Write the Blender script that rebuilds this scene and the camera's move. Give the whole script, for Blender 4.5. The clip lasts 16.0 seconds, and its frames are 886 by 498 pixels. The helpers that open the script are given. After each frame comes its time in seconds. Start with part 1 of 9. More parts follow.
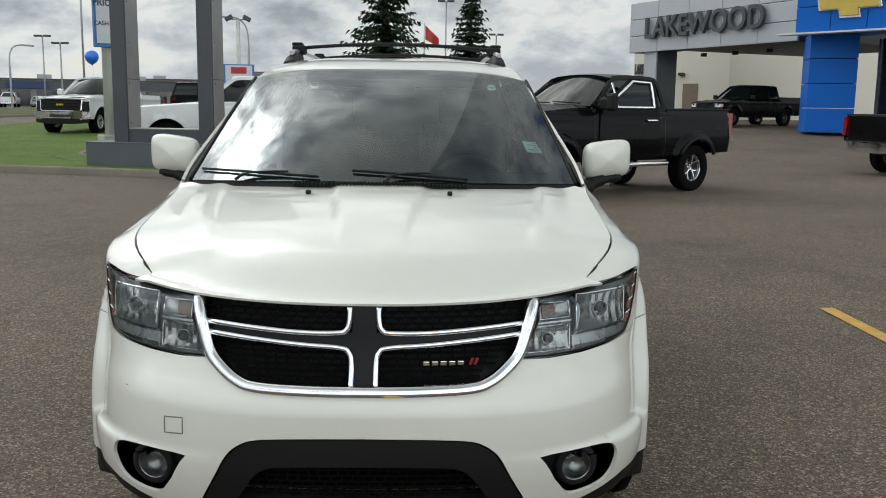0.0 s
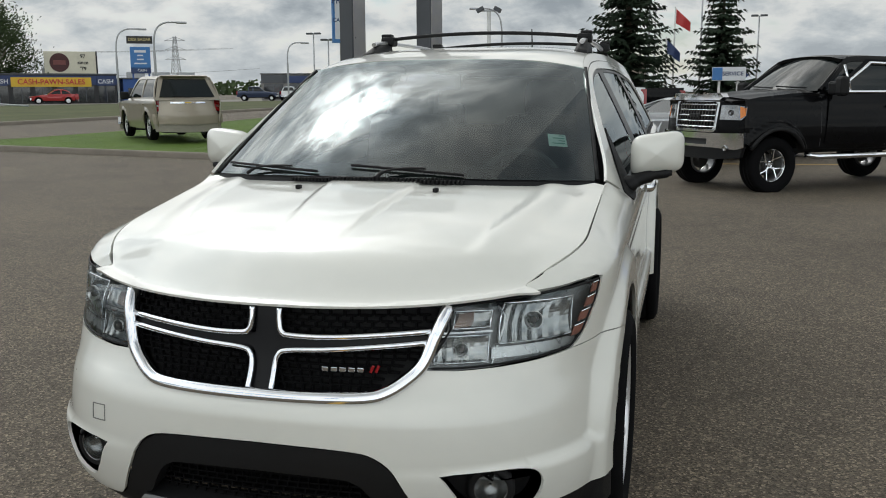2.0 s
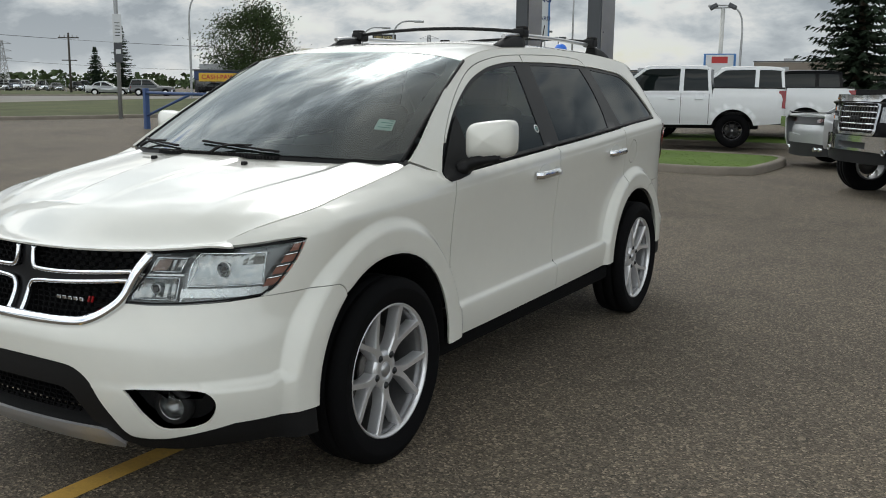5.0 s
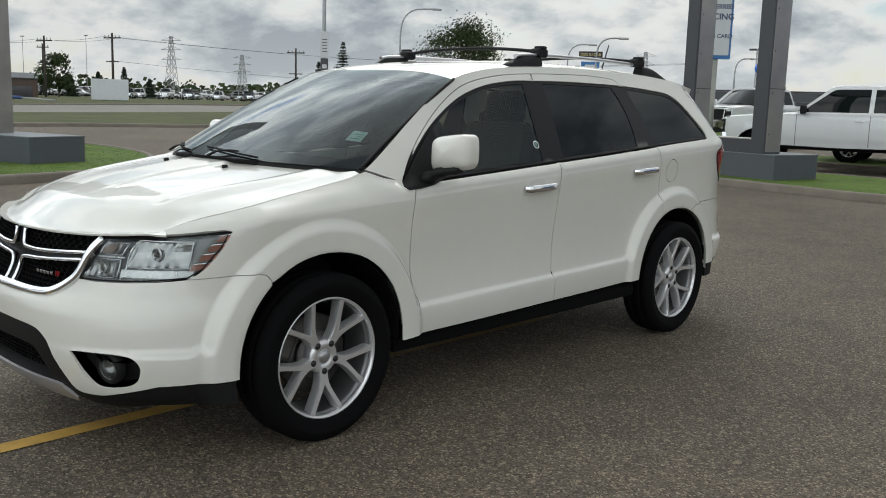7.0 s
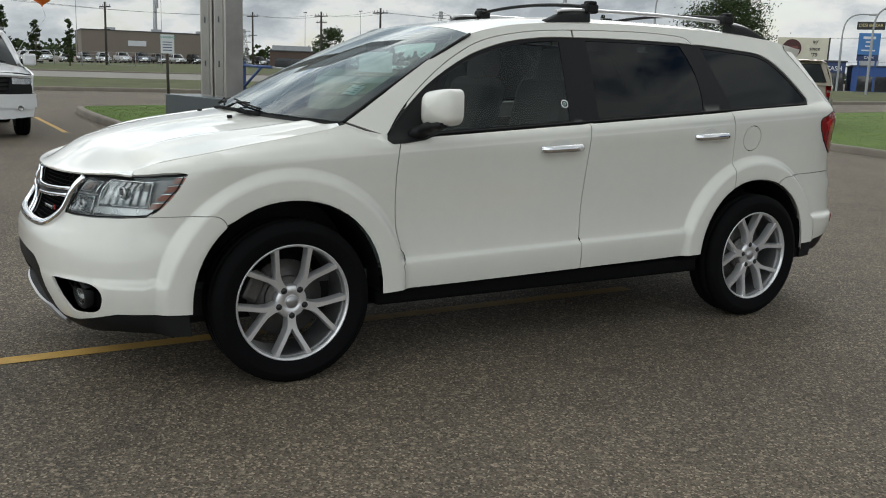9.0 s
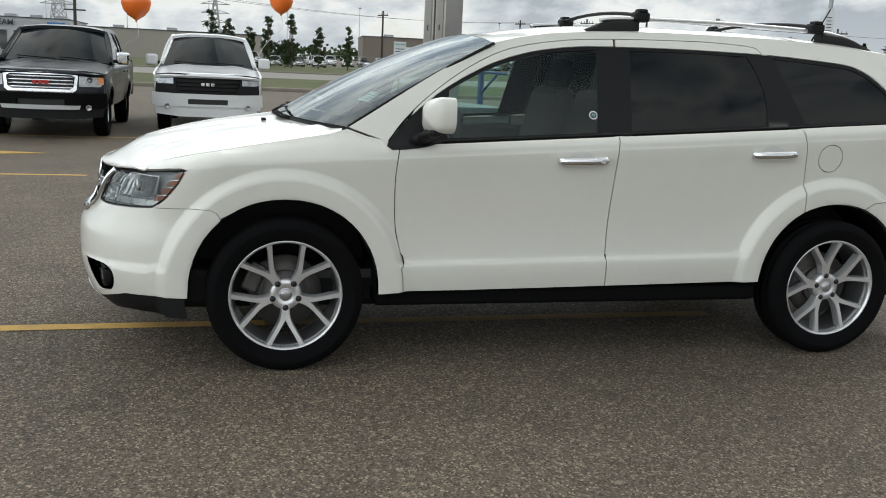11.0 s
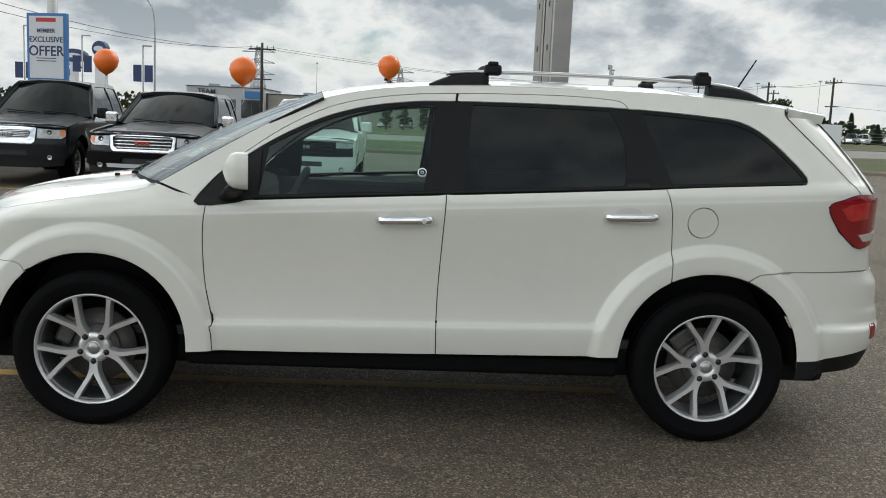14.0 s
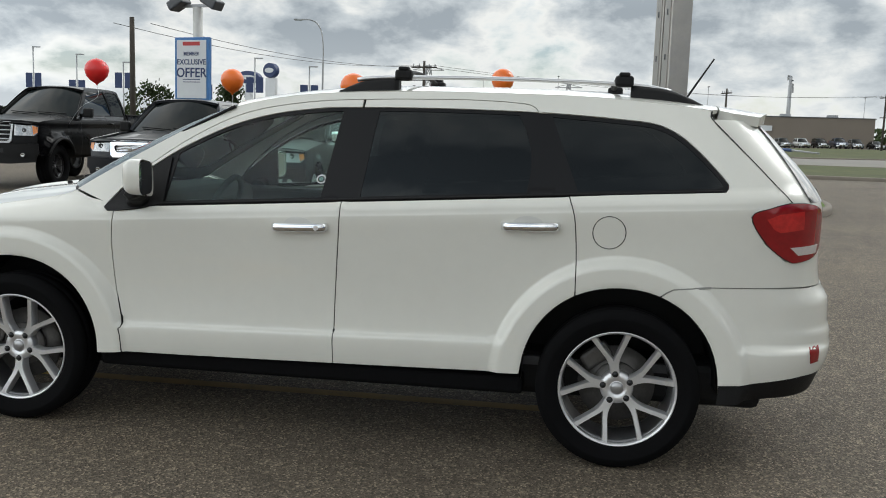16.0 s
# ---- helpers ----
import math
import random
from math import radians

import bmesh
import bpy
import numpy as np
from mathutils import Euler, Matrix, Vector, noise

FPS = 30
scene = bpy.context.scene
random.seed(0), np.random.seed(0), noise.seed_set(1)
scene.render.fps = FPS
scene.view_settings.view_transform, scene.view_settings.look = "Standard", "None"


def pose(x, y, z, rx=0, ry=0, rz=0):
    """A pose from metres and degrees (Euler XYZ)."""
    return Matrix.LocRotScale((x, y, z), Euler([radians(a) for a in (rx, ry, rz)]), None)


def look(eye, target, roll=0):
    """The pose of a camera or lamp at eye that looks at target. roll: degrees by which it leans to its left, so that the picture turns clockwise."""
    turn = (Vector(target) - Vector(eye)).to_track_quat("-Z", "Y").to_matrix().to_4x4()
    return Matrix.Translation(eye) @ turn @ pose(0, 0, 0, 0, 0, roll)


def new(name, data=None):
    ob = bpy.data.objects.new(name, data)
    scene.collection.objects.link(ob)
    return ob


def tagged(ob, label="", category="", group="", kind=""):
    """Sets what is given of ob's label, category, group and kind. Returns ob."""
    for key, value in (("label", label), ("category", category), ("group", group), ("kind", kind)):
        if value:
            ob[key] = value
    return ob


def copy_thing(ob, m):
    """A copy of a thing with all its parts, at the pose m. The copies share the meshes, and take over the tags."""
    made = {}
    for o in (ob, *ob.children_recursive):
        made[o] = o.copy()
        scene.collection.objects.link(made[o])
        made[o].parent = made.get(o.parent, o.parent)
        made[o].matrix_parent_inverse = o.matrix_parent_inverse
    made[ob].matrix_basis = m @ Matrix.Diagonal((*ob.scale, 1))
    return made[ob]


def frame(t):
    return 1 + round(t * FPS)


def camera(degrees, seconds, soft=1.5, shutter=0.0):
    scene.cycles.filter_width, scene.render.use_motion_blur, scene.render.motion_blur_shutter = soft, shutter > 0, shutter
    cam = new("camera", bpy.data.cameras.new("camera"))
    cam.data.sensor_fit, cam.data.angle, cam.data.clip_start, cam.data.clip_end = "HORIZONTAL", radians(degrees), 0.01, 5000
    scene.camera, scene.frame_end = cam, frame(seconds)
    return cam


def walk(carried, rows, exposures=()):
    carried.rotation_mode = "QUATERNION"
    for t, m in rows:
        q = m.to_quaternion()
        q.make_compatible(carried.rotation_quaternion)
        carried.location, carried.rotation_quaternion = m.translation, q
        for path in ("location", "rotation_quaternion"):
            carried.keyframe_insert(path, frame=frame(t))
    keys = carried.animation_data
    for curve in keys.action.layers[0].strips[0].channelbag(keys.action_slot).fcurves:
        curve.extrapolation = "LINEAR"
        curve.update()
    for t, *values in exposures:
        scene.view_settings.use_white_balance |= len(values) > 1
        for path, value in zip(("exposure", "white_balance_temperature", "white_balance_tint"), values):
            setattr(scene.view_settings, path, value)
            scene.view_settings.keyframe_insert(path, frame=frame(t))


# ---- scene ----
# the camera and its walk: seconds, x, y, z, yaw, pitch, roll
cam = camera(51.67, 16.0, 1.0)
ROWS = [
    (0.0, 0.163, -4.795, 1.441, -1.07, -8.93, -0.76),
    (0.5, 0.372, -4.773, 1.449, 4.99, -8.86, -1.49),
    (1.0, 0.566, -4.641, 1.449, 10.05, -9.19, -1.32),
    (1.5, 0.795, -4.529, 1.467, 12.70, -9.31, -0.08),
    (2.0, 1.087, -4.525, 1.457, 15.04, -9.71, 0.22),
    (2.5, 1.392, -4.499, 1.432, 17.03, -10.55, -0.72),
    (3.0, 1.665, -4.423, 1.425, 19.93, -11.27, -0.50),
    (3.5, 1.936, -4.396, 1.438, 22.25, -11.10, -0.24),
    (6.0, 3.290, -4.074, 1.415, 37.42, -9.21, -1.04),
    (6.5, 3.542, -3.962, 1.441, 41.10, -9.06, -1.19),
    (7.0, 3.811, -3.845, 1.444, 43.57, -9.14, -1.66),
    (7.5, 4.004, -3.607, 1.423, 46.10, -9.03, -1.66),
    (8.0, 4.214, -3.383, 1.428, 50.24, -9.53, -1.20),
    (8.5, 4.444, -3.126, 1.418, 55.74, -10.70, -1.59),
    (9.0, 4.559, -2.862, 1.393, 59.80, -11.22, -2.02),
    (11.5, 5.134, -1.450, 1.455, 80.19, -10.07, -2.45),
    (12.0, 5.166, -1.155, 1.449, 82.86, -8.42, -2.39),
    (12.5, 5.156, -0.917, 1.467, 83.42, -8.36, -2.64),
    (13.0, 5.210, -0.570, 1.473, 84.81, -8.63, -3.14),
    (13.5, 5.145, -0.291, 1.462, 85.92, -8.65, -2.89),
    (14.0, 5.082, -0.033, 1.478, 87.73, -8.00, -2.49),
    (14.5, 5.068, 0.280, 1.475, 89.84, -7.58, -2.00),
    (15.0, 4.995, 0.567, 1.465, 92.16, -7.26, -1.48),
    (15.5, 4.936, 0.862, 1.467, 94.88, -7.00, -1.40),
    (16.0, 4.922, 1.220, 1.479, 98.38, -7.43, -1.88),
]
walk(cam, [(t, pose(x, y, z, 90 + pitch, roll, yaw)) for t, x, y, z, yaw, pitch, roll in ROWS],
     [(t, e - 0.21, 6600, 7) for t, e in ((0.0, -0.20), (2.0, -0.33), (3.5, -0.33), (6.5, -0.26), (9.0, -0.22), (11.5, 0.06), (12.5, -0.06), (14.0, -0.06), (16.0, 0.0))])

# ---- world and light ----
SUN_AZ, SUN_EL = radians(-36.5), radians(42)      # azimuth from +Y towards +X
world = bpy.data.worlds.new("sky")
scene.world = world
world.use_nodes = True
wt = world.node_tree
wt.nodes.clear()


def nd(tree, kind, **values):
    n = tree.nodes.new(kind)
    for key, v in values.items():
        if key in n.inputs:
            n.inputs[key].default_value = v
        elif key == "operation":
            n.operation = v
        elif key == "feature":
            n.feature = v
        elif key == "sky_type":
            n.sky_type = v
        elif key == "sun_disc":
            n.sun_disc = v
        elif key == "sun_elevation":
            n.sun_elevation = v
        elif key == "sun_rotation":
            n.sun_rotation = v
        elif key == "altitude":
            n.altitude = v
        else:
            raise KeyError(key)
    return n


def ramp(tree, fac, stops):
    n = tree.nodes.new("ShaderNodeValToRGB")
    el = n.color_ramp.elements
    while len(el) < len(stops):
        el.new(0.5)
    for e, (p, c) in zip(el, stops):
        e.position = p
        e.color = (*c, 1) if len(c) == 3 else c
    tree.links.new(fac, n.inputs[0])
    return n.outputs[0]


def mix(tree, fac, a, b, mode="MIX"):
    n = tree.nodes.new("ShaderNodeMix")
    n.data_type, n.blend_type = "RGBA", mode
    for sock, v in ((n.inputs[0], fac), (n.inputs[6], a), (n.inputs[7], b)):
        if isinstance(v, (int, float)):
            sock.default_value = v
        elif isinstance(v, tuple):
            sock.default_value = (*v, 1) if len(v) == 3 else v
        else:
            tree.links.new(v, sock)
    return n.outputs[2]


def math_node(tree, op, a, b=0.0, c=0.0):
    n = tree.nodes.new("ShaderNodeMath")
    n.operation = op
    for sock, v in zip(n.inputs, (a, b, c)):
        if isinstance(v, (int, float)):
            sock.default_value = v
        else:
            tree.links.new(v, sock)
    return n.outputs[0]


def noise_tex(tree, vec, scale, detail=4.0, rough=0.55, distort=0.0):
    n = nd(tree, "ShaderNodeTexNoise", Scale=scale, Detail=detail, Roughness=rough, Distortion=distort)
    tree.links.new(vec, n.inputs["Vector"])
    return n.outputs["Fac"]


def build_sky():
    sky = nd(wt, "ShaderNodeTexSky", sky_type="NISHITA", sun_disc=False, sun_elevation=SUN_EL, sun_rotation=SUN_AZ, altitude=600.0)
    blue = nd(wt, "ShaderNodeVectorMath", operation="SCALE")
    blue.inputs["Scale"].default_value = 0.10
    wt.links.new(sky.outputs[0], blue.inputs[0])
    tc = nd(wt, "ShaderNodeTexCoord")
    sep = nd(wt, "ShaderNodeSeparateXYZ")
    wt.links.new(tc.outputs["Generated"], sep.inputs[0])
    # a flat cloud deck: the direction divided by its height, so that clouds crowd together towards the horizon
    up = math_node(wt, "ADD", math_node(wt, "MAXIMUM", sep.outputs["Z"], 0.0), 0.42)
    com = nd(wt, "ShaderNodeCombineXYZ")
    wt.links.new(math_node(wt, "DIVIDE", sep.outputs["X"], up), com.inputs[0])
    wt.links.new(math_node(wt, "DIVIDE", sep.outputs["Y"], up), com.inputs[1])
    deck = com.outputs[0]
    big = noise_tex(wt, deck, 2.6, 7.0, 0.48, 0.25)
    fine = noise_tex(wt, deck, 8.0, 8.0, 0.60, 0.15)
    cover = math_node(wt, "ADD", math_node(wt, "MULTIPLY", big, 0.66), math_node(wt, "MULTIPLY", fine, 0.34))
    mask = ramp(wt, cover, [(0.36, (0, 0, 0)), (0.45, (1, 1, 1))])
    shade = ramp(wt, cover, [(0.36, (1.45, 1.44, 1.40)), (0.455, (1.10, 1.11, 1.11)), (0.52, (0.70, 0.76, 0.82)), (0.585, (0.38, 0.44, 0.51))])
    cloud = nd(wt, "ShaderNodeVectorMath", operation="SCALE")
    cloud.inputs["Scale"].default_value = CLOUD
    wt.links.new(shade, cloud.inputs[0])
    both = mix(wt, mask, blue.outputs[0], cloud.outputs[0])
    # paler towards the horizon
    haze = ramp(wt, sep.outputs["Z"], [(0.0, (1, 1, 1)), (0.10, (0.25, 0.25, 0.25)), (0.3, (0, 0, 0))])
    hz = mix(wt, math_node(wt, "MULTIPLY", haze, 0.55), both, tuple(CLOUD * v for v in (0.90, 0.95, 1.0)))
    # the veiled sun: clouds brighten round it
    sd = (math.sin(SUN_AZ) * math.cos(SUN_EL), math.cos(SUN_AZ) * math.cos(SUN_EL), math.sin(SUN_EL))
    dot = nd(wt, "ShaderNodeVectorMath", operation="DOT_PRODUCT")
    wt.links.new(tc.outputs["Generated"], dot.inputs[0])
    dot.inputs[1].default_value = sd
    near = math_node(wt, "MAXIMUM", dot.outputs["Value"], 0.0)
    shreds = ramp(wt, fine, [(0.40, (1.8, 1.8, 1.8)), (0.50, (0.8, 0.8, 0.8)), (0.60, (0.12, 0.12, 0.12))])
    core = math_node(wt, "ADD", math_node(wt, "MULTIPLY", math_node(wt, "POWER", near, 30.0), 2.1), math_node(wt, "MULTIPLY", math_node(wt, "POWER", near, 220.0), 14.0))
    glow = math_node(wt, "ADD", math_node(wt, "MULTIPLY", math_node(wt, "POWER", near, 12.0), 0.5), math_node(wt, "MULTIPLY", core, shreds))
    glow = math_node(wt, "ADD", 1.0, glow)
    # unseen sky behind the camera, brightened to light the car's nose and flank
    thin = nd(wt, "ShaderNodeVectorMath", operation="DOT_PRODUCT")
    wt.links.new(tc.outputs["Generated"], thin.inputs[0])
    thin.inputs[1].default_value = (0.45, -0.87, 0.2)
    glow = math_node(wt, "ADD", glow, math_node(wt, "MULTIPLY", math_node(wt, "MAXIMUM", thin.outputs["Value"], 0.0), 1.5))
    # unseen sky lifted high on the road's side, dimmed overhead, for the windscreen's reflections
    west = nd(wt, "ShaderNodeVectorMath", operation="DOT_PRODUCT")
    wt.links.new(tc.outputs["Generated"], west.inputs[0])
    west.inputs[1].default_value = (-0.87, 0.08, 0.49)
    west_lift = math_node(wt, "POWER", math_node(wt, "MAXIMUM", west.outputs["Value"], 0.0), 5.0)
    west_lift = math_node(wt, "MULTIPLY", west_lift, ramp(wt, sep.outputs["Z"], [(0.13, (0, 0, 0)), (0.36, (2.3, 2.3, 2.3))]))
    glow = math_node(wt, "ADD", glow, west_lift)
    glow = math_node(wt, "MULTIPLY", glow, ramp(wt, sep.outputs["Z"], [(0.72, (1, 1, 1)), (0.95, (0.5, 0.5, 0.5))]))
    gs = nd(wt, "ShaderNodeVectorMath", operation="SCALE")
    wt.links.new(hz, gs.inputs[0])
    wt.links.new(glow, gs.inputs["Scale"])
    hz = gs.outputs[0]
    bg = nd(wt, "ShaderNodeBackground", Strength=1.0)
    wt.links.new(hz, bg.inputs[0])
    out = nd(wt, "ShaderNodeOutputWorld")
    wt.links.new(bg.outputs[0], out.inputs[0])


CLOUD = 0.93
build_sky()
sun = new("sun", bpy.data.lights.new("sun", "SUN"))
sun.data.energy, sun.data.angle, sun.data.color = 0.5, radians(70), (1.0, 0.95, 0.87)
sun.matrix_basis = look((40 * math.sin(SUN_AZ) * math.cos(SUN_EL), 40 * math.cos(SUN_AZ) * math.cos(SUN_EL), 40 * math.sin(SUN_EL)), (0, 0, 0))

# ---- materials ----
MATS = {}


def surface(name, color, rough=0.5, metal=0.0, coat=0.0, vary=0.12, scale=3.0, grain=60.0, bump=0.0, bump_scale=120.0, spec=0.5, island=0.0, dirt=None):
    """A node material: base colour varied at two scales, with fine relief."""
    if name in MATS:
        return MATS[name]
    m = bpy.data.materials.new(name)
    m.use_nodes = True
    t = m.node_tree
    b = t.nodes["Principled BSDF"]
    tc = nd(t, "ShaderNodeTexCoord")
    vec = tc.outputs["Object"]
    n1 = noise_tex(t, vec, scale, 3.0)
    n2 = noise_tex(t, vec, grain, 3.0, 0.6)
    k = math_node(t, "ADD", math_node(t, "MULTIPLY", n1, 0.6), math_node(t, "MULTIPLY", n2, 0.4))
    lo = tuple(c * (1 - vary) for c in color)
    hi = tuple(min(1.0, c * (1 + vary)) for c in color)
    col = ramp(t, k, [(0.3, lo), (0.7, hi)])
    if dirt:
        spots = ramp(t, noise_tex(t, vec, scale * 2.3, 6.0, 0.7), [(0.55, (0, 0, 0)), (0.75, (1, 1, 1))])
        col = mix(t, math_node(t, "MULTIPLY", spots, dirt[1]), col, dirt[0])
    if island:
        oi = nd(t, "ShaderNodeObjectInfo")
        f = math_node(t, "ADD", 1.0 - island, math_node(t, "MULTIPLY", oi.outputs["Random"], 2 * island))
        v = nd(t, "ShaderNodeVectorMath", operation="SCALE")
        t.links.new(col, v.inputs[0])
        t.links.new(f, v.inputs["Scale"])
        col = v.outputs[0]
    t.links.new(col, b.inputs["Base Color"])
    r = math_node(t, "ADD", rough - 0.06, math_node(t, "MULTIPLY", n1, 0.12))
    t.links.new(r, b.inputs["Roughness"])
    b.inputs["Metallic"].default_value = metal
    b.inputs["Coat Weight"].default_value = coat
    b.inputs["Coat Roughness"].default_value = 0.03
    b.inputs["Specular IOR Level"].default_value = spec
    if bump:
        bn = nd(t, "ShaderNodeBump", Strength=bump, Distance=0.004)
        t.links.new(noise_tex(t, vec, bump_scale, 4.0, 0.6), bn.inputs["Height"])
        t.links.new(bn.outputs[0], b.inputs["Normal"])
    MATS[name] = m
    return m


def glass(name, tint, ior=1.5, blur=0.0):
    """A thin pane: what is behind, tinted, with gloss by Fresnel."""
    if name in MATS:
        return MATS[name]
    m = bpy.data.materials.new(name)
    m.use_nodes = True
    t = m.node_tree
    t.nodes.clear()
    tr = nd(t, "ShaderNodeBsdfTransparent", Color=(*tint, 1))
    gl = nd(t, "ShaderNodeBsdfGlossy", Roughness=blur, Color=(0.76, 0.81, 0.83, 1))
    fr = nd(t, "ShaderNodeFresnel", IOR=ior)
    mx = nd(t, "ShaderNodeMixShader")
    t.links.new(fr.outputs[0], mx.inputs[0])
    t.links.new(tr.outputs[0], mx.inputs[1])
    t.links.new(gl.outputs[0], mx.inputs[2])
    out = nd(t, "ShaderNodeOutputMaterial")
    t.links.new(mx.outputs[0], out.inputs[0])
    MATS[name] = m
    return m


def asphalt_material(name, base, tone):
    m = bpy.data.materials.new(name)
    m.use_nodes = True
    t = m.node_tree
    b = t.nodes["Principled BSDF"]
    vec = nd(t, "ShaderNodeTexCoord").outputs["Object"]
    blot = noise_tex(t, vec, 0.35, 5.0, 0.62, 0.3)
    mid = noise_tex(t, vec, 2.2, 4.0, 0.6)
    vor = nd(t, "ShaderNodeTexVoronoi", Scale=120.0, Randomness=1.0)
    t.links.new(vec, vor.inputs["Vector"])
    chips = nd(t, "ShaderNodeSeparateColor")
    t.links.new(vor.outputs["Color"], chips.inputs[0])
    vor2 = nd(t, "ShaderNodeTexVoronoi", Scale=60.0, Randomness=1.0)
    t.links.new(vec, vor2.inputs["Vector"])
    chips2 = nd(t, "ShaderNodeSeparateColor")
    t.links.new(vor2.outputs["Color"], chips2.inputs[0])
    dark = tuple(c * 0.36 for c in base)
    light = tuple(min(1, c * tone) for c in base)
    col = ramp(t, chips.outputs[0], [(0.0, dark), (0.55, base), (0.86, tuple(c * 1.35 for c in base)), (1.0, light)])
    pale = ramp(t, chips2.outputs[0], [(0.95, (0, 0, 0)), (0.985, (1, 1, 1))])
    col = mix(t, math_node(t, "MULTIPLY", pale, 0.6), col, tuple(c * 2.6 for c in base))
    w = math_node(t, "ADD", math_node(t, "MULTIPLY", blot, 0.65), math_node(t, "MULTIPLY", mid, 0.35))
    wear = ramp(t, w, [(0.33, (0.70, 0.69, 0.69)), (0.5, (1, 1, 1)), (0.68, (1.22, 1.2, 1.16))])
    col = mix(t, 1.0, col, wear, "MULTIPLY")
    # oil drips and old patches
    oil = ramp(t, noise_tex(t, vec, 1.15, 2.0, 0.5, 0.6), [(0.70, (0, 0, 0)), (0.78, (1, 1, 1))])
    col = mix(t, math_node(t, "MULTIPLY", oil, 0.5), col, tuple(c * 0.45 for c in base))
    # hairline cracks
    ck = nd(t, "ShaderNodeTexVoronoi", feature="DISTANCE_TO_EDGE", Scale=0.16)
    warp = nd(t, "ShaderNodeVectorMath", operation="ADD")
    nz = nd(t, "ShaderNodeTexNoise", Scale=1.4, Detail=5.0)
    t.links.new(vec, nz.inputs["Vector"])
    t.links.new(vec, warp.inputs[0])
    t.links.new(nz.outputs["Color"], warp.inputs[1])
    t.links.new(warp.outputs[0], ck.inputs["Vector"])
    crack = ramp(t, ck.outputs["Distance"], [(0.0, (1, 1, 1)), (0.0028, (0, 0, 0))])
    gate = ramp(t, noise_tex(t, vec, 0.22, 2.0), [(0.5, (0, 0, 0)), (0.6, (1, 1, 1))])
    col = mix(t, math_node(t, "MULTIPLY", crack, math_node(t, "MULTIPLY", gate, 0.3)), col, (0.012, 0.012, 0.012))
    t.links.new(col, b.inputs["Base Color"])
    b.inputs["Roughness"].default_value = 0.82
    b.inputs["Specular IOR Level"].default_value = 0.35
    bn = nd(t, "ShaderNodeBump", Strength=0.6, Distance=0.006)
    t.links.new(vor.outputs["Distance"], bn.inputs["Height"])
    t.links.new(bn.outputs[0], b.inputs["Normal"])
    return m


def paint(name, color, flake=0.0, coat=0.8, rough=0.35, spec=0.5):
    return surface(name, color, rough=rough, metal=flake, coat=coat, vary=0.025, scale=1.2, grain=14.0, spec=spec)


WHITE = paint("white_car_paint", (0.665, 0.66, 0.608), coat=1.0)
BLACKP = surface("black_plastic", (0.007, 0.007, 0.0075), rough=0.6, vary=0.2, bump=0.15, bump_scale=400, spec=0.25)
GLOSSBLACK = surface("gloss_black", (0.006, 0.006, 0.007), rough=0.3, vary=0.1, spec=0.2)
RUBBER = surface("tyre_rubber", (0.0035, 0.0035, 0.004), rough=0.85, vary=0.25, scale=9, bump=0.2, bump_scale=150, spec=0.1)
CHROME = surface("chrome", (0.82, 0.83, 0.85), rough=0.09, metal=1.0, vary=0.03)
ALLOY = surface("silver_alloy", (0.70, 0.70, 0.71), rough=0.30, metal=0.7, coat=0.4, vary=0.06)
DARKMETAL = surface("dark_brake_metal", (0.10, 0.095, 0.09), rough=0.5, metal=0.6, vary=0.3, scale=12)
SKID = surface("satin_silver", (0.50, 0.50, 0.51), rough=0.38, metal=0.7, vary=0.06)
RED = surface("red_lens", (0.24, 0.006, 0.009), rough=0.12, coat=0.5, vary=0.15, scale=20)
AMBER = surface("amber_reflector", (0.36, 0.16, 0.12), rough=0.2, coat=1.0, vary=0.2, scale=30)
ORANGE = surface("orange_lens", (0.75, 0.22, 0.03), rough=0.15, coat=1.0, vary=0.15, scale=20)
LAMPGLASS = glass("clear_lens", (0.84, 0.86, 0.86), 1.5)
REFLECTOR = surface("lamp_reflector", (0.60, 0.61, 0.61), rough=0.28, metal=0.9, vary=0.15, scale=40, bump=0.15, bump_scale=90)
CLEAR = glass("windscreen_glass", (0.45, 0.60, 0.56), 1.85)
SIDEGLASS = glass("door_glass", (0.72, 0.88, 0.82), 1.45)
PRIVACY = glass("privacy_glass", (0.02, 0.022, 0.022), 1.45)
TRIM = surface("cabin_trim", (0.06, 0.06, 0.063), rough=0.7, vary=0.2, bump=0.2, bump_scale=300)
CLOTH = surface("seat_cloth", (0.045, 0.045, 0.048), rough=0.9, vary=0.25, bump=0.4, bump_scale=500)
HEADLINER = surface("headliner", (0.30, 0.30, 0.29), rough=0.95, vary=0.08)
ASPHALT = asphalt_material("asphalt", (0.110, 0.090, 0.066), 3.0)
YELLOW = surface("road_paint_yellow", (0.50, 0.30, 0.06), rough=0.75, vary=0.25, scale=6, grain=90, dirt=((0.12, 0.10, 0.08), 0.55))

# ---- mesh helpers ----
from mathutils.geometry import delaunay_2d_cdt


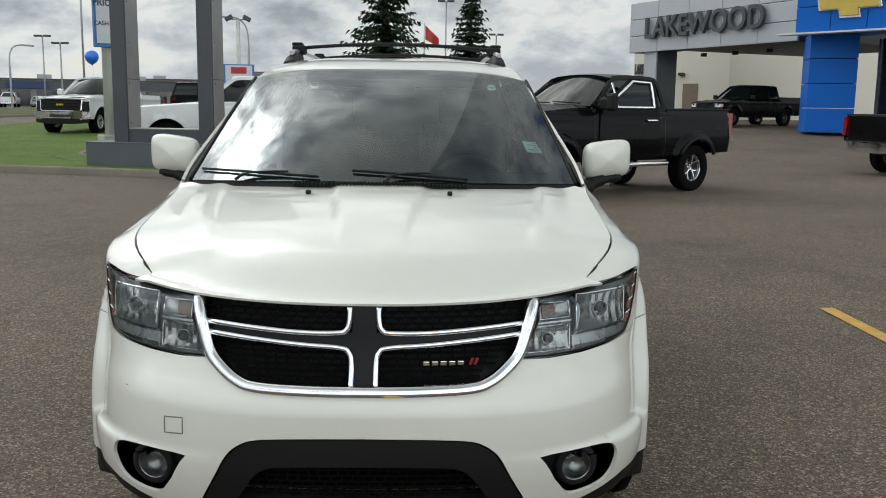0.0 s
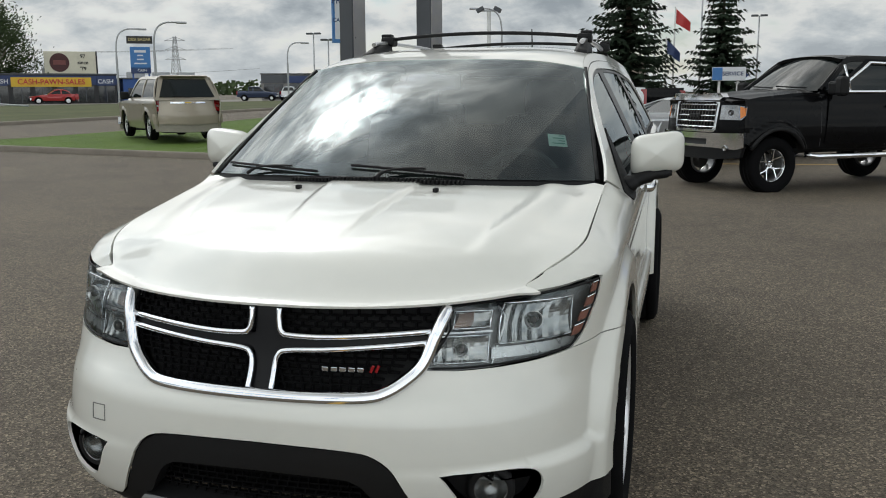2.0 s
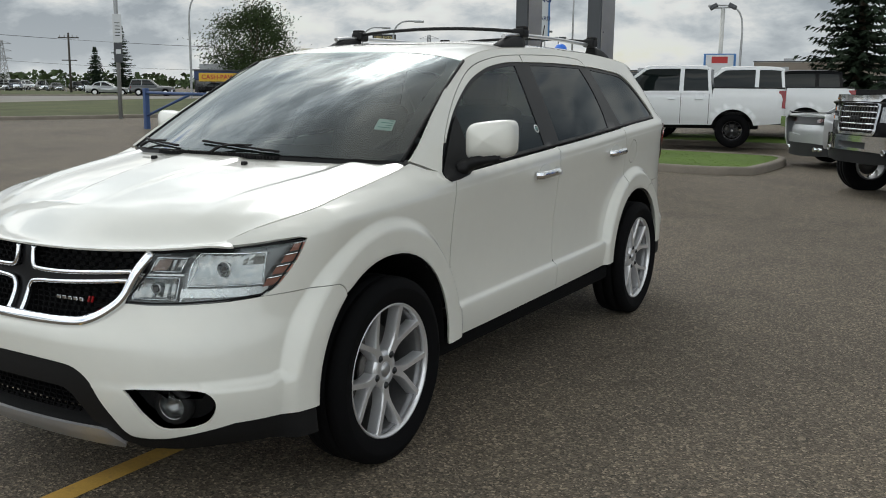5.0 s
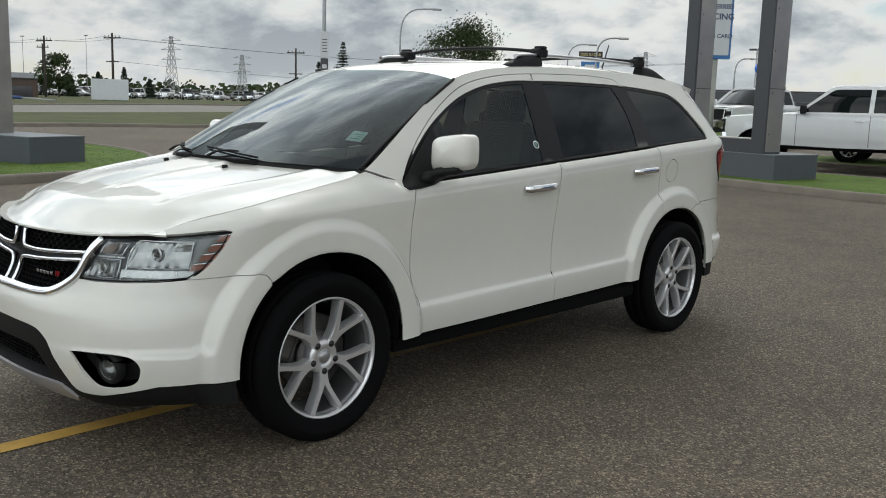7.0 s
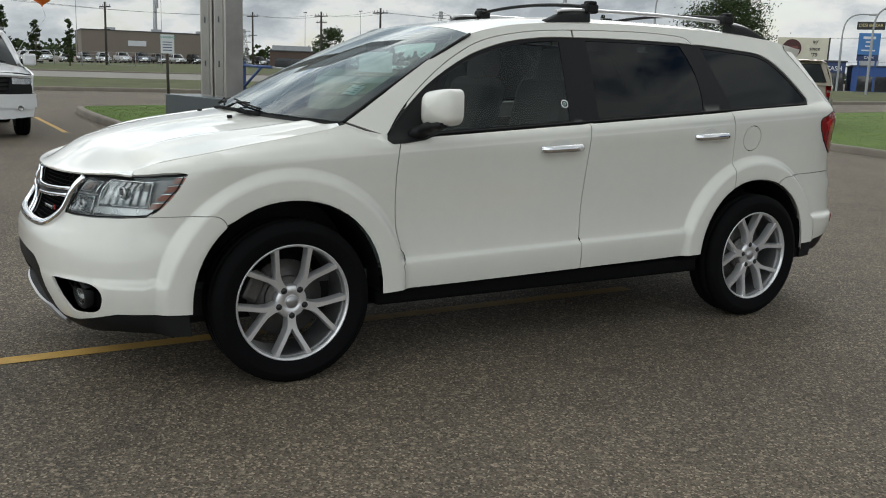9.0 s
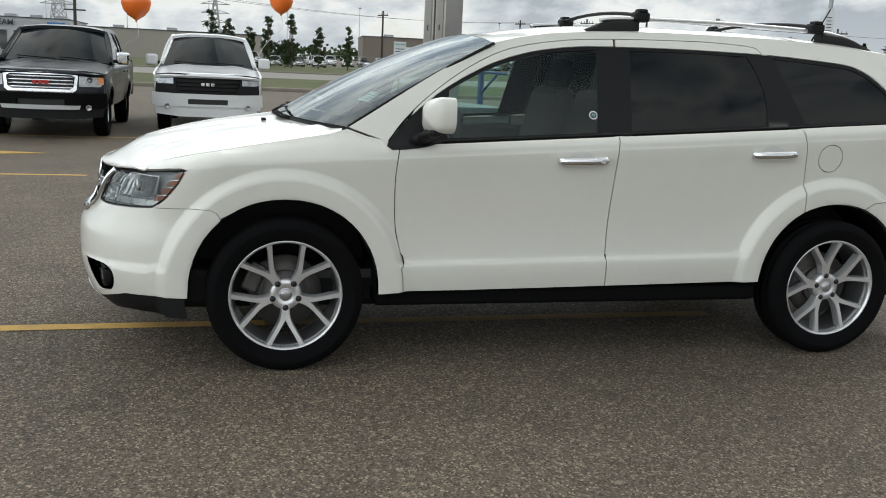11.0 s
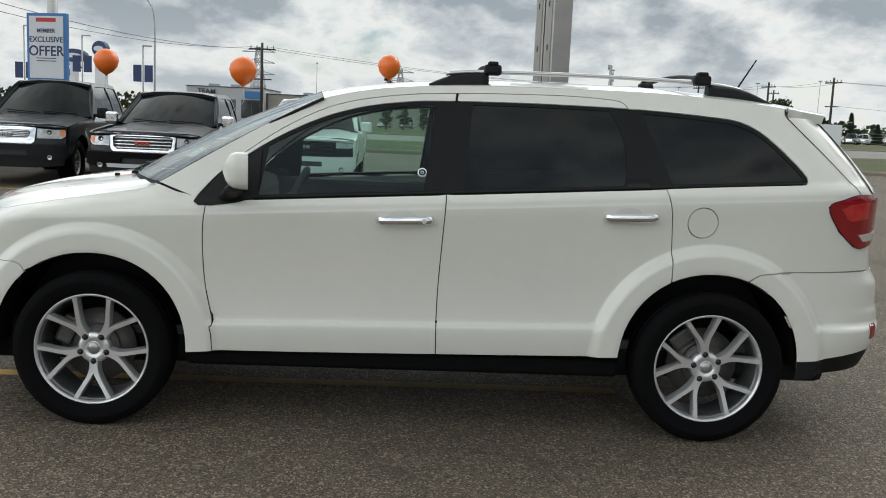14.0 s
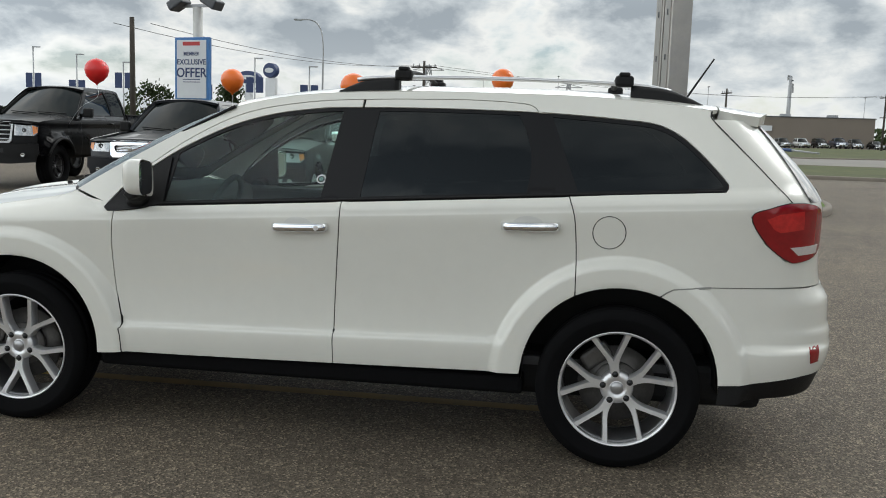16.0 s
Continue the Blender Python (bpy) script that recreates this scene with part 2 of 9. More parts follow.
def curve(*pts):
    """A smooth function through the given (u, v) points."""
    us = [p[0] for p in pts]
    vs = [p[1] for p in pts]
    n = len(us)
    d = [(vs[i + 1] - vs[i]) / (us[i + 1] - us[i]) for i in range(n - 1)]
    m = [d[0]] + [0.0 if d[i - 1] * d[i] <= 0 else 2 * d[i - 1] * d[i] / (d[i - 1] + d[i]) for i in range(1, n - 1)] + [d[-1]]

    def f(u):
        if u <= us[0]:
            return vs[0] + m[0] * (u - us[0])
        if u >= us[-1]:
            return vs[-1] + m[-1] * (u - us[-1])
        i = 0
        while us[i + 1] < u:
            i += 1
        h = us[i + 1] - us[i]
        s = (u - us[i]) / h
        a, b = 1 - s, s
        return vs[i] * (1 + 2 * s) * a * a + m[i] * h * s * a * a + vs[i + 1] * b * b * (3 - 2 * b) - m[i + 1] * h * b * b * a
    return f


def smooth(x, a, b):
    s = min(1.0, max(0.0, (x - a) / (b - a)))
    return s * s * (3 - 2 * s)


def spline(pts, n=6, closed=False):
    """A Catmull-Rom line through the points."""
    k = len(pts)
    out = []
    P = [Vector(p) for p in pts]
    for i in range(k if closed else k - 1):
        p1, p2 = P[i], P[(i + 1) % k]
        p0 = P[i - 1] if (closed or i > 0) else p1 * 2 - p2
        p3 = P[(i + 2) % k] if (closed or i < k - 2) else p2 * 2 - p1
        for j in range(n):
            s = j / n
            out.append(0.5 * (2 * p1 + (p2 - p0) * s + (2 * p0 - 5 * p1 + 4 * p2 - p3) * s * s + (3 * p1 - p0 - 3 * p2 + p3) * s ** 3))
    if not closed:
        out.append(P[-1])
    return [tuple(p) for p in out]


def part(name, mesh, material, parent=None, label="", category="", kind=""):
    """Links a mesh or bmesh as one object under a thing or a part."""
    if isinstance(mesh, bmesh.types.BMesh):
        me = bpy.data.meshes.new(name)
        mesh.normal_update()
        mesh.to_mesh(me)
        mesh.free()
        mesh = me
    if material is not None and not mesh.materials:
        mesh.materials.append(material)
    ob = new(name, mesh)
    if parent is not None:
        ob.parent = parent
    return tagged(ob, label, category, "", kind)


def inside(loops, x, y):
    c = np.zeros(len(x), bool)
    for lp in loops:
        L = np.array(lp)
        x1, y1 = L[:, 0], L[:, 1]
        x2, y2 = np.roll(x1, -1), np.roll(y1, -1)
        for a, b, cc, dd in zip(x1, y1, x2, y2):
            if b != dd:
                hit = ((b > y) != (dd > y)) & (x < (cc - a) * (y - b) / (dd - b) + a)
                c ^= hit
    return c


def inset(loop, g):
    """The closed loop drawn in by g."""
    L = [Vector(p) for p in loop]
    n = len(L)
    area = sum(L[i].x * L[(i + 1) % n].y - L[(i + 1) % n].x * L[i].y for i in range(n))
    s = g if area > 0 else -g
    out = []
    for i in range(n):
        a, b, c = L[i - 1], L[i], L[(i + 1) % n]
        d1, d2 = (b - a), (c - b)
        if d1.length < 1e-9 or d2.length < 1e-9:
            out.append(tuple(b))
            continue
        n1 = Vector((-d1.y, d1.x)).normalized()
        n2 = Vector((-d2.y, d2.x)).normalized()
        m = n1 + n2
        if m.length < 0.3:
            m = n1
        m = m.normalized()
        k = s / max(0.5, m.dot(n1))
        out.append(tuple(b + m * k))
    return out


def dense(loop, step):
    out = []
    for a, b in zip(loop, loop[1:] + loop[:1]):
        a, b = Vector(a), Vector(b)
        k = max(1, math.ceil((b - a).length / step))
        out += [tuple(a.lerp(b, i / k)) for i in range(k)]
    return out


def patch(name, loops, surf, step, rim=0.012, gap=0.0, flip=1, core=(0, 0, 0.8), offset=0.0, scale=(1, 1), rim_way=None, rows=(), extra=()):
    """A skin over the outline loops[0] (the others are holes), laid on the surface surf(u, v), with its edge turned in by rim.
    Its normals are those of the surface. flip -1 mirrors it to x < 0. scale: metres per unit of u and v."""
    sx, sy = scale
    loops = [[(p[0] * sx, p[1] * sy) for p in lp] for lp in loops]
    if gap:
        loops = [inset(loops[0], gap)] + loops[1:]
    loops = [dense(lp, step) for lp in loops]
    pts, edges = [], []
    for lp in loops:
        k = len(pts)
        pts += lp
        edges += [(k + i, k + (i + 1) % len(lp)) for i in range(len(lp))]
    nb = len(pts)
    B = np.array(pts)
    lo, hi = B.min(0), B.max(0)
    ys = [y for y in np.arange(lo[1] + step * 0.5, hi[1], step) if all(abs(y - r) > 0.6 * step for r in rows)] + [r for r in rows if lo[1] < r < hi[1]]
    gx, gy = np.meshgrid(np.arange(lo[0] + step * 0.5, hi[0], step), np.array(ys))
    gx, gy = gx.ravel(), gy.ravel()
    ok = inside(loops, gx, gy)
    gx, gy = gx[ok], gy[ok]
    if len(extra):
        E = np.array(extra)
        E = E[inside(loops, E[:, 0], E[:, 1])]
        for k in range(0, len(E), 200):
            free = ((gx[:, None] - E[None, k:k + 200, 0]) ** 2 + (gy[:, None] - E[None, k:k + 200, 1]) ** 2).min(1) > (0.5 * step) ** 2
            gx, gy = gx[free], gy[free]
        gx, gy = np.concatenate((gx, E[:, 0])), np.concatenate((gy, E[:, 1]))
    if len(gx):
        keep = np.ones(len(gx), bool)
        for k in range(0, nb, 200):
            d = (gx[:, None] - B[None, k:k + 200, 0]) ** 2 + (gy[:, None] - B[None, k:k + 200, 1]) ** 2
            keep &= d.min(1) > (0.45 * step) ** 2
        pts += list(zip(gx[keep].tolist(), gy[keep].tolist()))
    vs, es, fs = delaunay_2d_cdt([Vector(p) for p in pts], edges, [], 0, 1e-7)[:3]
    F = np.array([tuple(f) for f in fs])
    V2 = np.array([tuple(v) for v in vs])
    cen = V2[F].mean(1)
    F = F[inside(loops, cen[:, 0], cen[:, 1])]
    e = 1e-3
    P3, N3 = [], []
    core = Vector(core)
    for u, v in V2:
        u, v = u / sx, v / sy
        p = Vector(surf(u, v))
        a = Vector(surf(u + e, v)) - Vector(surf(u - e, v))
        b = Vector(surf(u, v + e)) - Vector(surf(u, v - e))
        n = a.cross(b)
        n = n.normalized() if n.length > 1e-12 else Vector((0, 0, 1))
        P3.append(p)
        N3.append(n)
    turn = 1 if sum(1 if n.dot(p - core) > 0 else -1 for p, n in zip(P3, N3)) > 0 else -1
    N3 = [n * turn for n in N3]
    P3 = [p + n * offset for p, n in zip(P3, N3)]
    if flip < 0:
        for p, n in zip(P3, N3):
            p.x, n.x = -p.x, -n.x
    verts = [tuple(p) for p in P3]
    tris, norms = [], []
    for i, j, k in F.tolist():
        fn = (P3[j] - P3[i]).cross(P3[k] - P3[i])
        if fn.dot(N3[i] + N3[j] + N3[k]) < 0:
            j, k = k, j
        tris.append((i, j, k))
        norms += [N3[i], N3[j], N3[k]]
    if rim:
        count = {}
        for t in tris:
            for a, b in ((t[0], t[1]), (t[1], t[2]), (t[2], t[0])):
                count[(a, b)] = count.get((a, b), 0) + 1
        back = {}
        for (a, b) in [ed for ed in count if (ed[1], ed[0]) not in count]:
            for q in (a, b):
                if q not in back:
                    back[q] = len(verts)
                    verts.append(tuple(P3[q] + Vector(rim_way) * rim if rim_way else P3[q] - N3[q] * rim))
            fn = (P3[a] - P3[b]).cross(-Vector(rim_way) if rim_way else N3[a])
            fn = fn.normalized() if fn.length > 1e-12 else N3[a]
            tris.append((b, a, back[a], back[b]))
            norms += [-fn] * 4
    me = bpy.data.meshes.new(name)
    me.from_pydata(verts, [], tris)
    me.polygons.foreach_set("use_smooth", [True] * len(me.polygons))
    me.normals_split_custom_set([tuple(n) for n in norms])
    return me


def sheet(name, surf, u0, u1, v0, v1, nu, nv):
    """A smooth four-sided skin in even rows."""
    verts = [surf(u0 + (u1 - u0) * i / nu, v0 + (v1 - v0) * j / nv) for j in range(nv + 1) for i in range(nu + 1)]
    faces = [(j * (nu + 1) + i, j * (nu + 1) + i + 1, (j + 1) * (nu + 1) + i + 1, (j + 1) * (nu + 1) + i) for j in range(nv) for i in range(nu)]
    me = bpy.data.meshes.new(name)
    me.from_pydata(verts, [], faces)
    me.polygons.foreach_set("use_smooth", [True] * len(faces))
    return me


def box(bm, cx, cy, cz, sx, sy, sz, bevel=0.0, rot=None, segments=2):
    """A box by its centre and sizes, with rounded edges, added to bm."""
    m = Matrix.Translation((cx, cy, cz)) @ (rot if rot is not None else Matrix()) @ Matrix.Diagonal((sx, sy, sz, 1))
    r = bmesh.ops.create_cube(bm, size=1.0, matrix=m)
    if bevel:
        es = list({e for v in r["verts"] for e in v.link_edges})
        bmesh.ops.bevel(bm, geom=es, offset=bevel, segments=segments, affect="EDGES", profile=0.5)


def boxed(*a, **k):
    bm = bmesh.new()
    box(bm, *a, **k)
    return bm


def rod(bm, a, b, r, r2=None, sides=12, caps=True):
    """A round bar from a to b, added to bm."""
    a, b = Vector(a), Vector(b)
    d = b - a
    m = Matrix.Translation((a + b) / 2) @ d.to_track_quat("Z", "Y").to_matrix().to_4x4()
    bmesh.ops.create_cone(bm, cap_ends=caps, segments=sides, radius1=r, radius2=r if r2 is None else r2, depth=d.length, matrix=m)


def rodded(*a, **k):
    bm = bmesh.new()
    rod(bm, *a, **k)
    for f in bm.faces:
        f.smooth = len(f.verts) == 4
    return bm


def tube(pts, r, sides=8, closed=False, squash=1.0):
    """A bar swept along the points. r: a radius or one for each point."""
    bm = bmesh.new()
    P = [Vector(p) for p in pts]
    n = len(P)
    rings = []
    span = max(P, key=lambda q: (q - P[0]).length) - P[0] if not closed else P[n // 4] - P[0]
    ref = Vector((0, 0, 1)) if abs(span.normalized().z) < 0.8 else Vector((0, 1, 0))
    s = None
    for i, p in enumerate(P):
        d = (P[(i + 1) % n] - P[i - 1]) if closed else (P[min(i + 1, n - 1)] - P[max(i - 1, 0)])
        d.normalize()
        if s is None:
            s = d.cross(ref if abs(d.dot(ref)) < 0.95 else Vector((1, 0, 0))).normalized()
        else:
            s = (s - d * s.dot(d)).normalized()
        u = s.cross(d).normalized()
        rr = r[i] if isinstance(r, (list, tuple)) else r
        rings.append([bm.verts.new(p + s * (rr * math.cos(2 * math.pi * k / sides)) + u * (rr * squash * math.sin(2 * math.pi * k / sides))) for k in range(sides)])
    for i in range(n if closed else n - 1):
        A, B = rings[i], rings[(i + 1) % n]
        for k in range(sides):
            f = bm.faces.new((A[k], A[(k + 1) % sides], B[(k + 1) % sides], B[k]))
            f.smooth = True
    if not closed:
        bm.faces.new(rings[0])
        bm.faces.new(rings[-1][::-1])
    bmesh.ops.recalc_face_normals(bm, faces=bm.faces)
    return bm


def ribbon(pts, norms, width, offset):
    """A flat strip that follows the points on a skin."""
    bm = bmesh.new()
    P = [Vector(p) for p in pts]
    prev = None
    for i, p in enumerate(P):
        d = (P[min(i + 1, len(P) - 1)] - P[max(i - 1, 0)]).normalized()
        n = Vector(norms[i])
        s = d.cross(n).normalized() * width / 2
        q = p + n * offset
        pair = (bm.verts.new(q - s), bm.verts.new(q + s))
        if prev:
            f = bm.faces.new((prev[0], prev[1], pair[1], pair[0]))
            f.smooth = True
        prev = pair
    return bm


def lathe(profile, sides=48, axis="X"):
    """A solid of revolution about X; profile: (radius, x) pairs."""
    bm = bmesh.new()
    rings = []
    for r, x in profile:
        rings.append([bm.verts.new((x, r * math.cos(2 * math.pi * k / sides), r * math.sin(2 * math.pi * k / sides))) for k in range(sides)])
    for A, B in zip(rings, rings[1:]):
        for k in range(sides):
            f = bm.faces.new((A[k], A[(k + 1) % sides], B[(k + 1) % sides], B[k]))
            f.smooth = True
    bmesh.ops.remove_doubles(bm, verts=bm.verts, dist=1e-6)
    bmesh.ops.recalc_face_normals(bm, faces=bm.faces)
    return bm


def empty(name, m=None, label="", category="", group="", kind=""):
    ob = new(name)
    if m is not None:
        ob.matrix_basis = m
    return tagged(ob, label, category, group, kind)


def extruded(outline, depth, bevel=0.0, m=None):
    """A plate: the outline in x and z, thick in y from 0 to depth (towards +y)."""
    bm = bmesh.new()
    vs = [bm.verts.new((x, 0, z)) for x, z in outline]
    f = bm.faces.new(vs)
    r = bmesh.ops.extrude_face_region(bm, geom=[f])
    bmesh.ops.translate(bm, verts=[g for g in r["geom"] if isinstance(g, bmesh.types.BMVert)], vec=(0, depth, 0))
    bmesh.ops.recalc_face_normals(bm, faces=bm.faces)
    if bevel:
        bmesh.ops.bevel(bm, geom=list(bm.edges), offset=bevel, segments=2, affect="EDGES", profile=0.5)
    if m is not None:
        bm.transform(m)
    return bm


# ---- the white crossover: body lines (car faces -Y, its left side is +X) ----
YE, YR = -1.70, 1.60
nose_y = curve((0.22, -2.30), (0.30, -2.38), (0.36, -2.405), (0.44, -2.425), (0.52, -2.432), (0.60, -2.430), (0.640, -2.418), (0.675, -2.388), (0.70, -2.372), (0.75, -2.352), (0.90, -2.325), (1.0, -2.30))
nose_n = curve((0.3, 2.7), (0.54, 2.65), (0.75, 2.3), (0.92, 2.08), (1.1, 2.0))
tail_y = curve((0.25, 2.36), (0.40, 2.41), (0.53, 2.452), (0.62, 2.455), (0.66, 2.440), (0.76, 2.435), (0.84, 2.392), (0.96, 2.375), (1.18, 2.375), (1.26, 2.335), (1.47, 2.15), (1.56, 2.055), (1.62, 1.98), (1.8, 1.80))
seam_z = curve((-2.14, 0.905), (-2.07, 0.925), (-2.0, 0.957), (-1.674, 1.030), (-1.418, 1.075), (-1.236, 1.109), (-1.15, 1.14), (-0.9, 1.2))
edge_z = curve((-1.17, 1.137), (-0.80, 1.365), (-0.55, 1.505), (-0.43, 1.557), (-0.30, 1.592), (-0.1, 1.625), (0.2, 1.647), (0.6, 1.657), (1.1, 1.655), (1.5, 1.637), (1.8, 1.605), (2.1, 1.56))
crown_z = curve((-0.6, 1.575), (-0.47, 1.603), (-0.2, 1.648), (0.1, 1.680), (0.5, 1.697), (1.0, 1.697), (1.5, 1.676), (1.85, 1.640), (2.1, 1.605))


def belt_z(y):
    return 1.132 + 0.064 * y


def base_width(y, z):
    """The body's half width at y along the car and height z, before nose and tail are rounded off."""
    zr, zs, zb = 0.519 + 0.02 * y, 1.068 + 0.06 * y, belt_z(y)
    f = smooth(y, -1.25, -0.97)
    zt = seam_z(y) * (1 - f) + zb * f if y < -0.9 else zb
    xt = 0.795 * (1 - f) + 0.861 * f
    zs = min(zs, zt - 0.055)
    if z > zt:
        base = 0.855 * f + 0.795 * (1 - f)
        x = base - 0.47 * (z - zt) - 0.10 * (z - zt) ** 2
    else:
        zm = zs + 0.45 * (zt - zs)
        x = curve((zr - 0.30, 0.80), (zr - 0.15, 0.886), (zr - 0.03, 0.900), (zr - 0.006, 0.899), (zr + 0.020, 0.869), (zr + 0.16, 0.864),
                  (zs - 0.13, 0.882), (zs - 0.008, 0.8925), (zs + 0.006, 0.8905), (zm + 0.008, 0.889 + 0.45 * (xt - 0.889) + 0.012), (zt, xt))(z)
    for yc in (-1.45, 1.443):
        r = math.hypot(y - yc, z - 0.372)
        if r < 0.60:
            k = smooth(0.585 - r, 0.0, 0.055)
            x = x + max(0.0, 0.916 - x) * k - 0.012 * smooth(0.46 - r, 0, 0.05)
    return x * (1 - 0.022 * smooth(y, 0.5, 1.5))


def half_width(y, z):
    x = base_width(y, z)
    if y < YE:
        n, L = nose_n(z), YE - nose_y(z)
        s = min(1.0, (YE - y) / L)
        x *= max(0.0, 1 - s ** n) ** (1 / n)
    elif y > YR:
        L = max(0.05, tail_y(z) - YR)
        s = min(1.0, (y - YR) / L)
        x *= max(0.0, 1 - s ** 4) ** 0.25
    return x


def side(y, z):
    return (half_width(y, z), y, z)


def lean(w):
    """The rise of the body's lines towards the tail: gentle at the sill, more at the shoulder."""
    return 0.02 + 0.04 * smooth(w, 0.56, 1.0)


def flank(y, w):
    return side(y, w + y * lean(w))


def flank_loop(pts):
    out = []
    for y, z in pts:
        w = z
        for _ in range(12):
            w = z - y * lean(w)
        out.append((y, w))
    return out


def ring_points(step):
    """Points along the flares round the wheel arches, so that the skin bends cleanly there."""
    out = []
    for yc in (-1.45, 1.443):
        for r in (0.522, 0.534, 0.5475, 0.561, 0.574, 0.586, 0.598):
            n = int(math.pi * 1.2 * r / step)
            out += [(yc + r * math.cos(a), 0.372 + r * math.sin(a)) for a in np.linspace(-0.1 * math.pi, 1.1 * math.pi, n)]
    return out


def arch_rings(step):
    return flank_loop(ring_points(step))


CREASES = (0.489, 0.502, 0.513, 0.526, 0.539, 0.56, 1.047, 1.060, 1.067, 1.074, 1.085)


def polar(W, L, n, q):
    """Across and along from the corner's centre, on a rounded corner of half width W and depth L; q from 0 (middle) to 1 (side)."""
    a = min(1.0, abs(q)) * math.pi / 2
    c, k = max(0.0, math.cos(a)), math.sin(a)
    r = ((k / W) ** n + (c / L) ** n) ** (-1 / n)
    return r * k, r * c


def front(q, z):
    """The nose: q runs from -1 (right side) to 1 (left side)."""
    x, d = polar(half_width(YE, z), YE - nose_y(z), nose_n(z), q)
    x *= base_width(YE - d, z) / base_width(YE, z)
    return (math.copysign(x, q), YE - d, z)


def front_q(x, z):
    n, L, w = nose_n(z), YE - nose_y(z), half_width(YE, z)
    k = 1.0
    for _ in range(4):
        d = L * max(0.0, 1 - min(1.0, abs(x) / k / w) ** n) ** (1 / n)
        k = base_width(YE - d, z) / w
    return math.copysign(math.atan2(min(w, abs(x) / k), d) * 2 / math.pi, x)


def front_qy(y, z):
    n, L, w = nose_n(z), YE - nose_y(z), half_width(YE, z)
    d = min(L, max(0.0, YE - y))
    return math.atan2(w * max(0.0, 1 - (d / L) ** n) ** (1 / n), d) * 2 / math.pi


def rear(q, z):
    x, d = polar(half_width(YR, z), tail_y(z) - YR, 4, q)
    x *= base_width(YR + d, z) / base_width(YR, z)
    return (math.copysign(x, q), YR + d, z)


def rear_qy(y, z):
    L, w = tail_y(z) - YR, half_width(YR, z)
    d = min(L, max(0.0, y - YR))
    return math.atan2(w * max(0.0, 1 - (d / L) ** 4) ** 0.25, d) * 2 / math.pi


hood_c = curve((-2.345, 0.895), (-2.31, 0.925), (-2.25, 0.962), (-2.1, 1.017), (-1.95, 1.055), (-1.75, 1.094), (-1.5, 1.130), (-1.35, 1.150), (-1.2, 1.166))


def hood_x(y):
    return max(0.05, half_width(y, seam_z(y)))


def hood(x, y):
    ax = abs(x)
    w = hood_x(y)
    s = min(1.05, ax / w)
    z = seam_z(y) + (hood_c(y) - seam_z(y)) * (1 - s ** 2.3)
    t = smooth(y, -2.2, -1.35)
    c1, c2 = 0.10 + 0.075 * t, 0.50 + 0.11 * t
    k = smooth(y, -2.15, -1.75)
    u = y - lip_y(x)
    if u < 0.22:
        zl = 0.897 + 0.030 * (ax / 0.72) ** 3
        f = max(0.0, min(1.0, u / 0.22))
        zb = zl + max(0.004, z - zl) * (1 - (1 - f) ** 1.9)
        z += (zb - z) * (1 - smooth(ax, 0.64, 0.74))
    z += 0.011 * k * smooth(c1 - ax, -0.012, 0.022)            # raised centre
    z += 0.010 * k * (smooth(ax, c2 - 0.05, c2) - smooth(ax, c2, c2 + 0.10))   # outer creases
    return (x, y, z)


def lip_y(x):
    n, L = 2.08, YE + 2.33
    return YE - L * max(0.0, 1 - (abs(x) / 0.87) ** n) ** (1 / n)


def roof(x, y):
    yw = min(y, 1.85)
    w = half_width(yw, edge_z(yw))
    s = min(1.06, abs(x) / w)
    return (x, y, edge_z(y) + (crown_z(y) - edge_z(y)) * (1 - s ** 4))


def screen(a, v):
    """The windscreen: a from -1 to 1 across, v from 0 at the cowl to 1 at the roof."""
    b = abs(a)
    xb, xt = 0.765 * a, 0.632 * a
    yb, yt = -1.43 + 0.27 * b ** 2.4, -0.485 + 0.055 * b ** 2
    zb, zt = 1.160 - 0.022 * b * b, 1.603 - 0.044 * b ** 3
    h = 0.030 * 4 * v * (1 - v) * (1 - 0.6 * b * b)
    return (xb + (xt - xb) * v, yb + (yt - yb) * v - h * 0.45, zb + (zt - zb) * v + h * 0.85)


def arch(yc, a0=0.0, a1=180.0, n=26, grow=0.0):
    out = []
    for i in range(n + 1):
        a = radians(a0 + (a1 - a0) * i / n)
        c, s = math.cos(a), max(0.0, math.sin(a))
        out.append((yc - math.copysign((0.434 + grow) * abs(c) ** (2 / 2.12), c), 0.372 + (0.441 + grow) * s ** (2 / 2.12)))
    return out


LAMP_TIP, LAMP_LOW, LAMP_TOP = (-1.886, 0.930), (-2.040, 0.752), (-2.075, 0.912)
BUMPER_SEAM = spline([LAMP_LOW, (-1.90, 0.758), (-1.795, 0.762), (-1.754, 0.744), (-1.7385, 0.714)], 4)
DOOR_F = spline([(-0.894, 0.372), (-0.900, 0.45), (-0.907, 0.487), (-0.898, 0.512), (-0.934, 0.663), (-0.946, 0.824), (-0.945, 0.95), (-0.930, 1.072)], 4)
DOOR_M = spline([(0.144, 0.386), (0.141, 0.52), (0.143, 0.69), (0.152, 0.88), (0.160, 1.02), (0.166, 1.142)], 4)
DOOR_R = spline([(1.193, 1.207), (1.222, 1.11), (1.236, 0.95), (1.239, 0.79)], 4)
DRIP = spline([(-0.985, 1.080), (-0.895, 1.186), (-0.763, 1.303), (-0.575, 1.432), (-0.359, 1.533), (-0.082, 1.588), (0.217, 1.610), (0.60, 1.620), (0.80, 1.619), (0.96, 1.610), (1.01, 1.597), (1.035, 1.572)], 5)
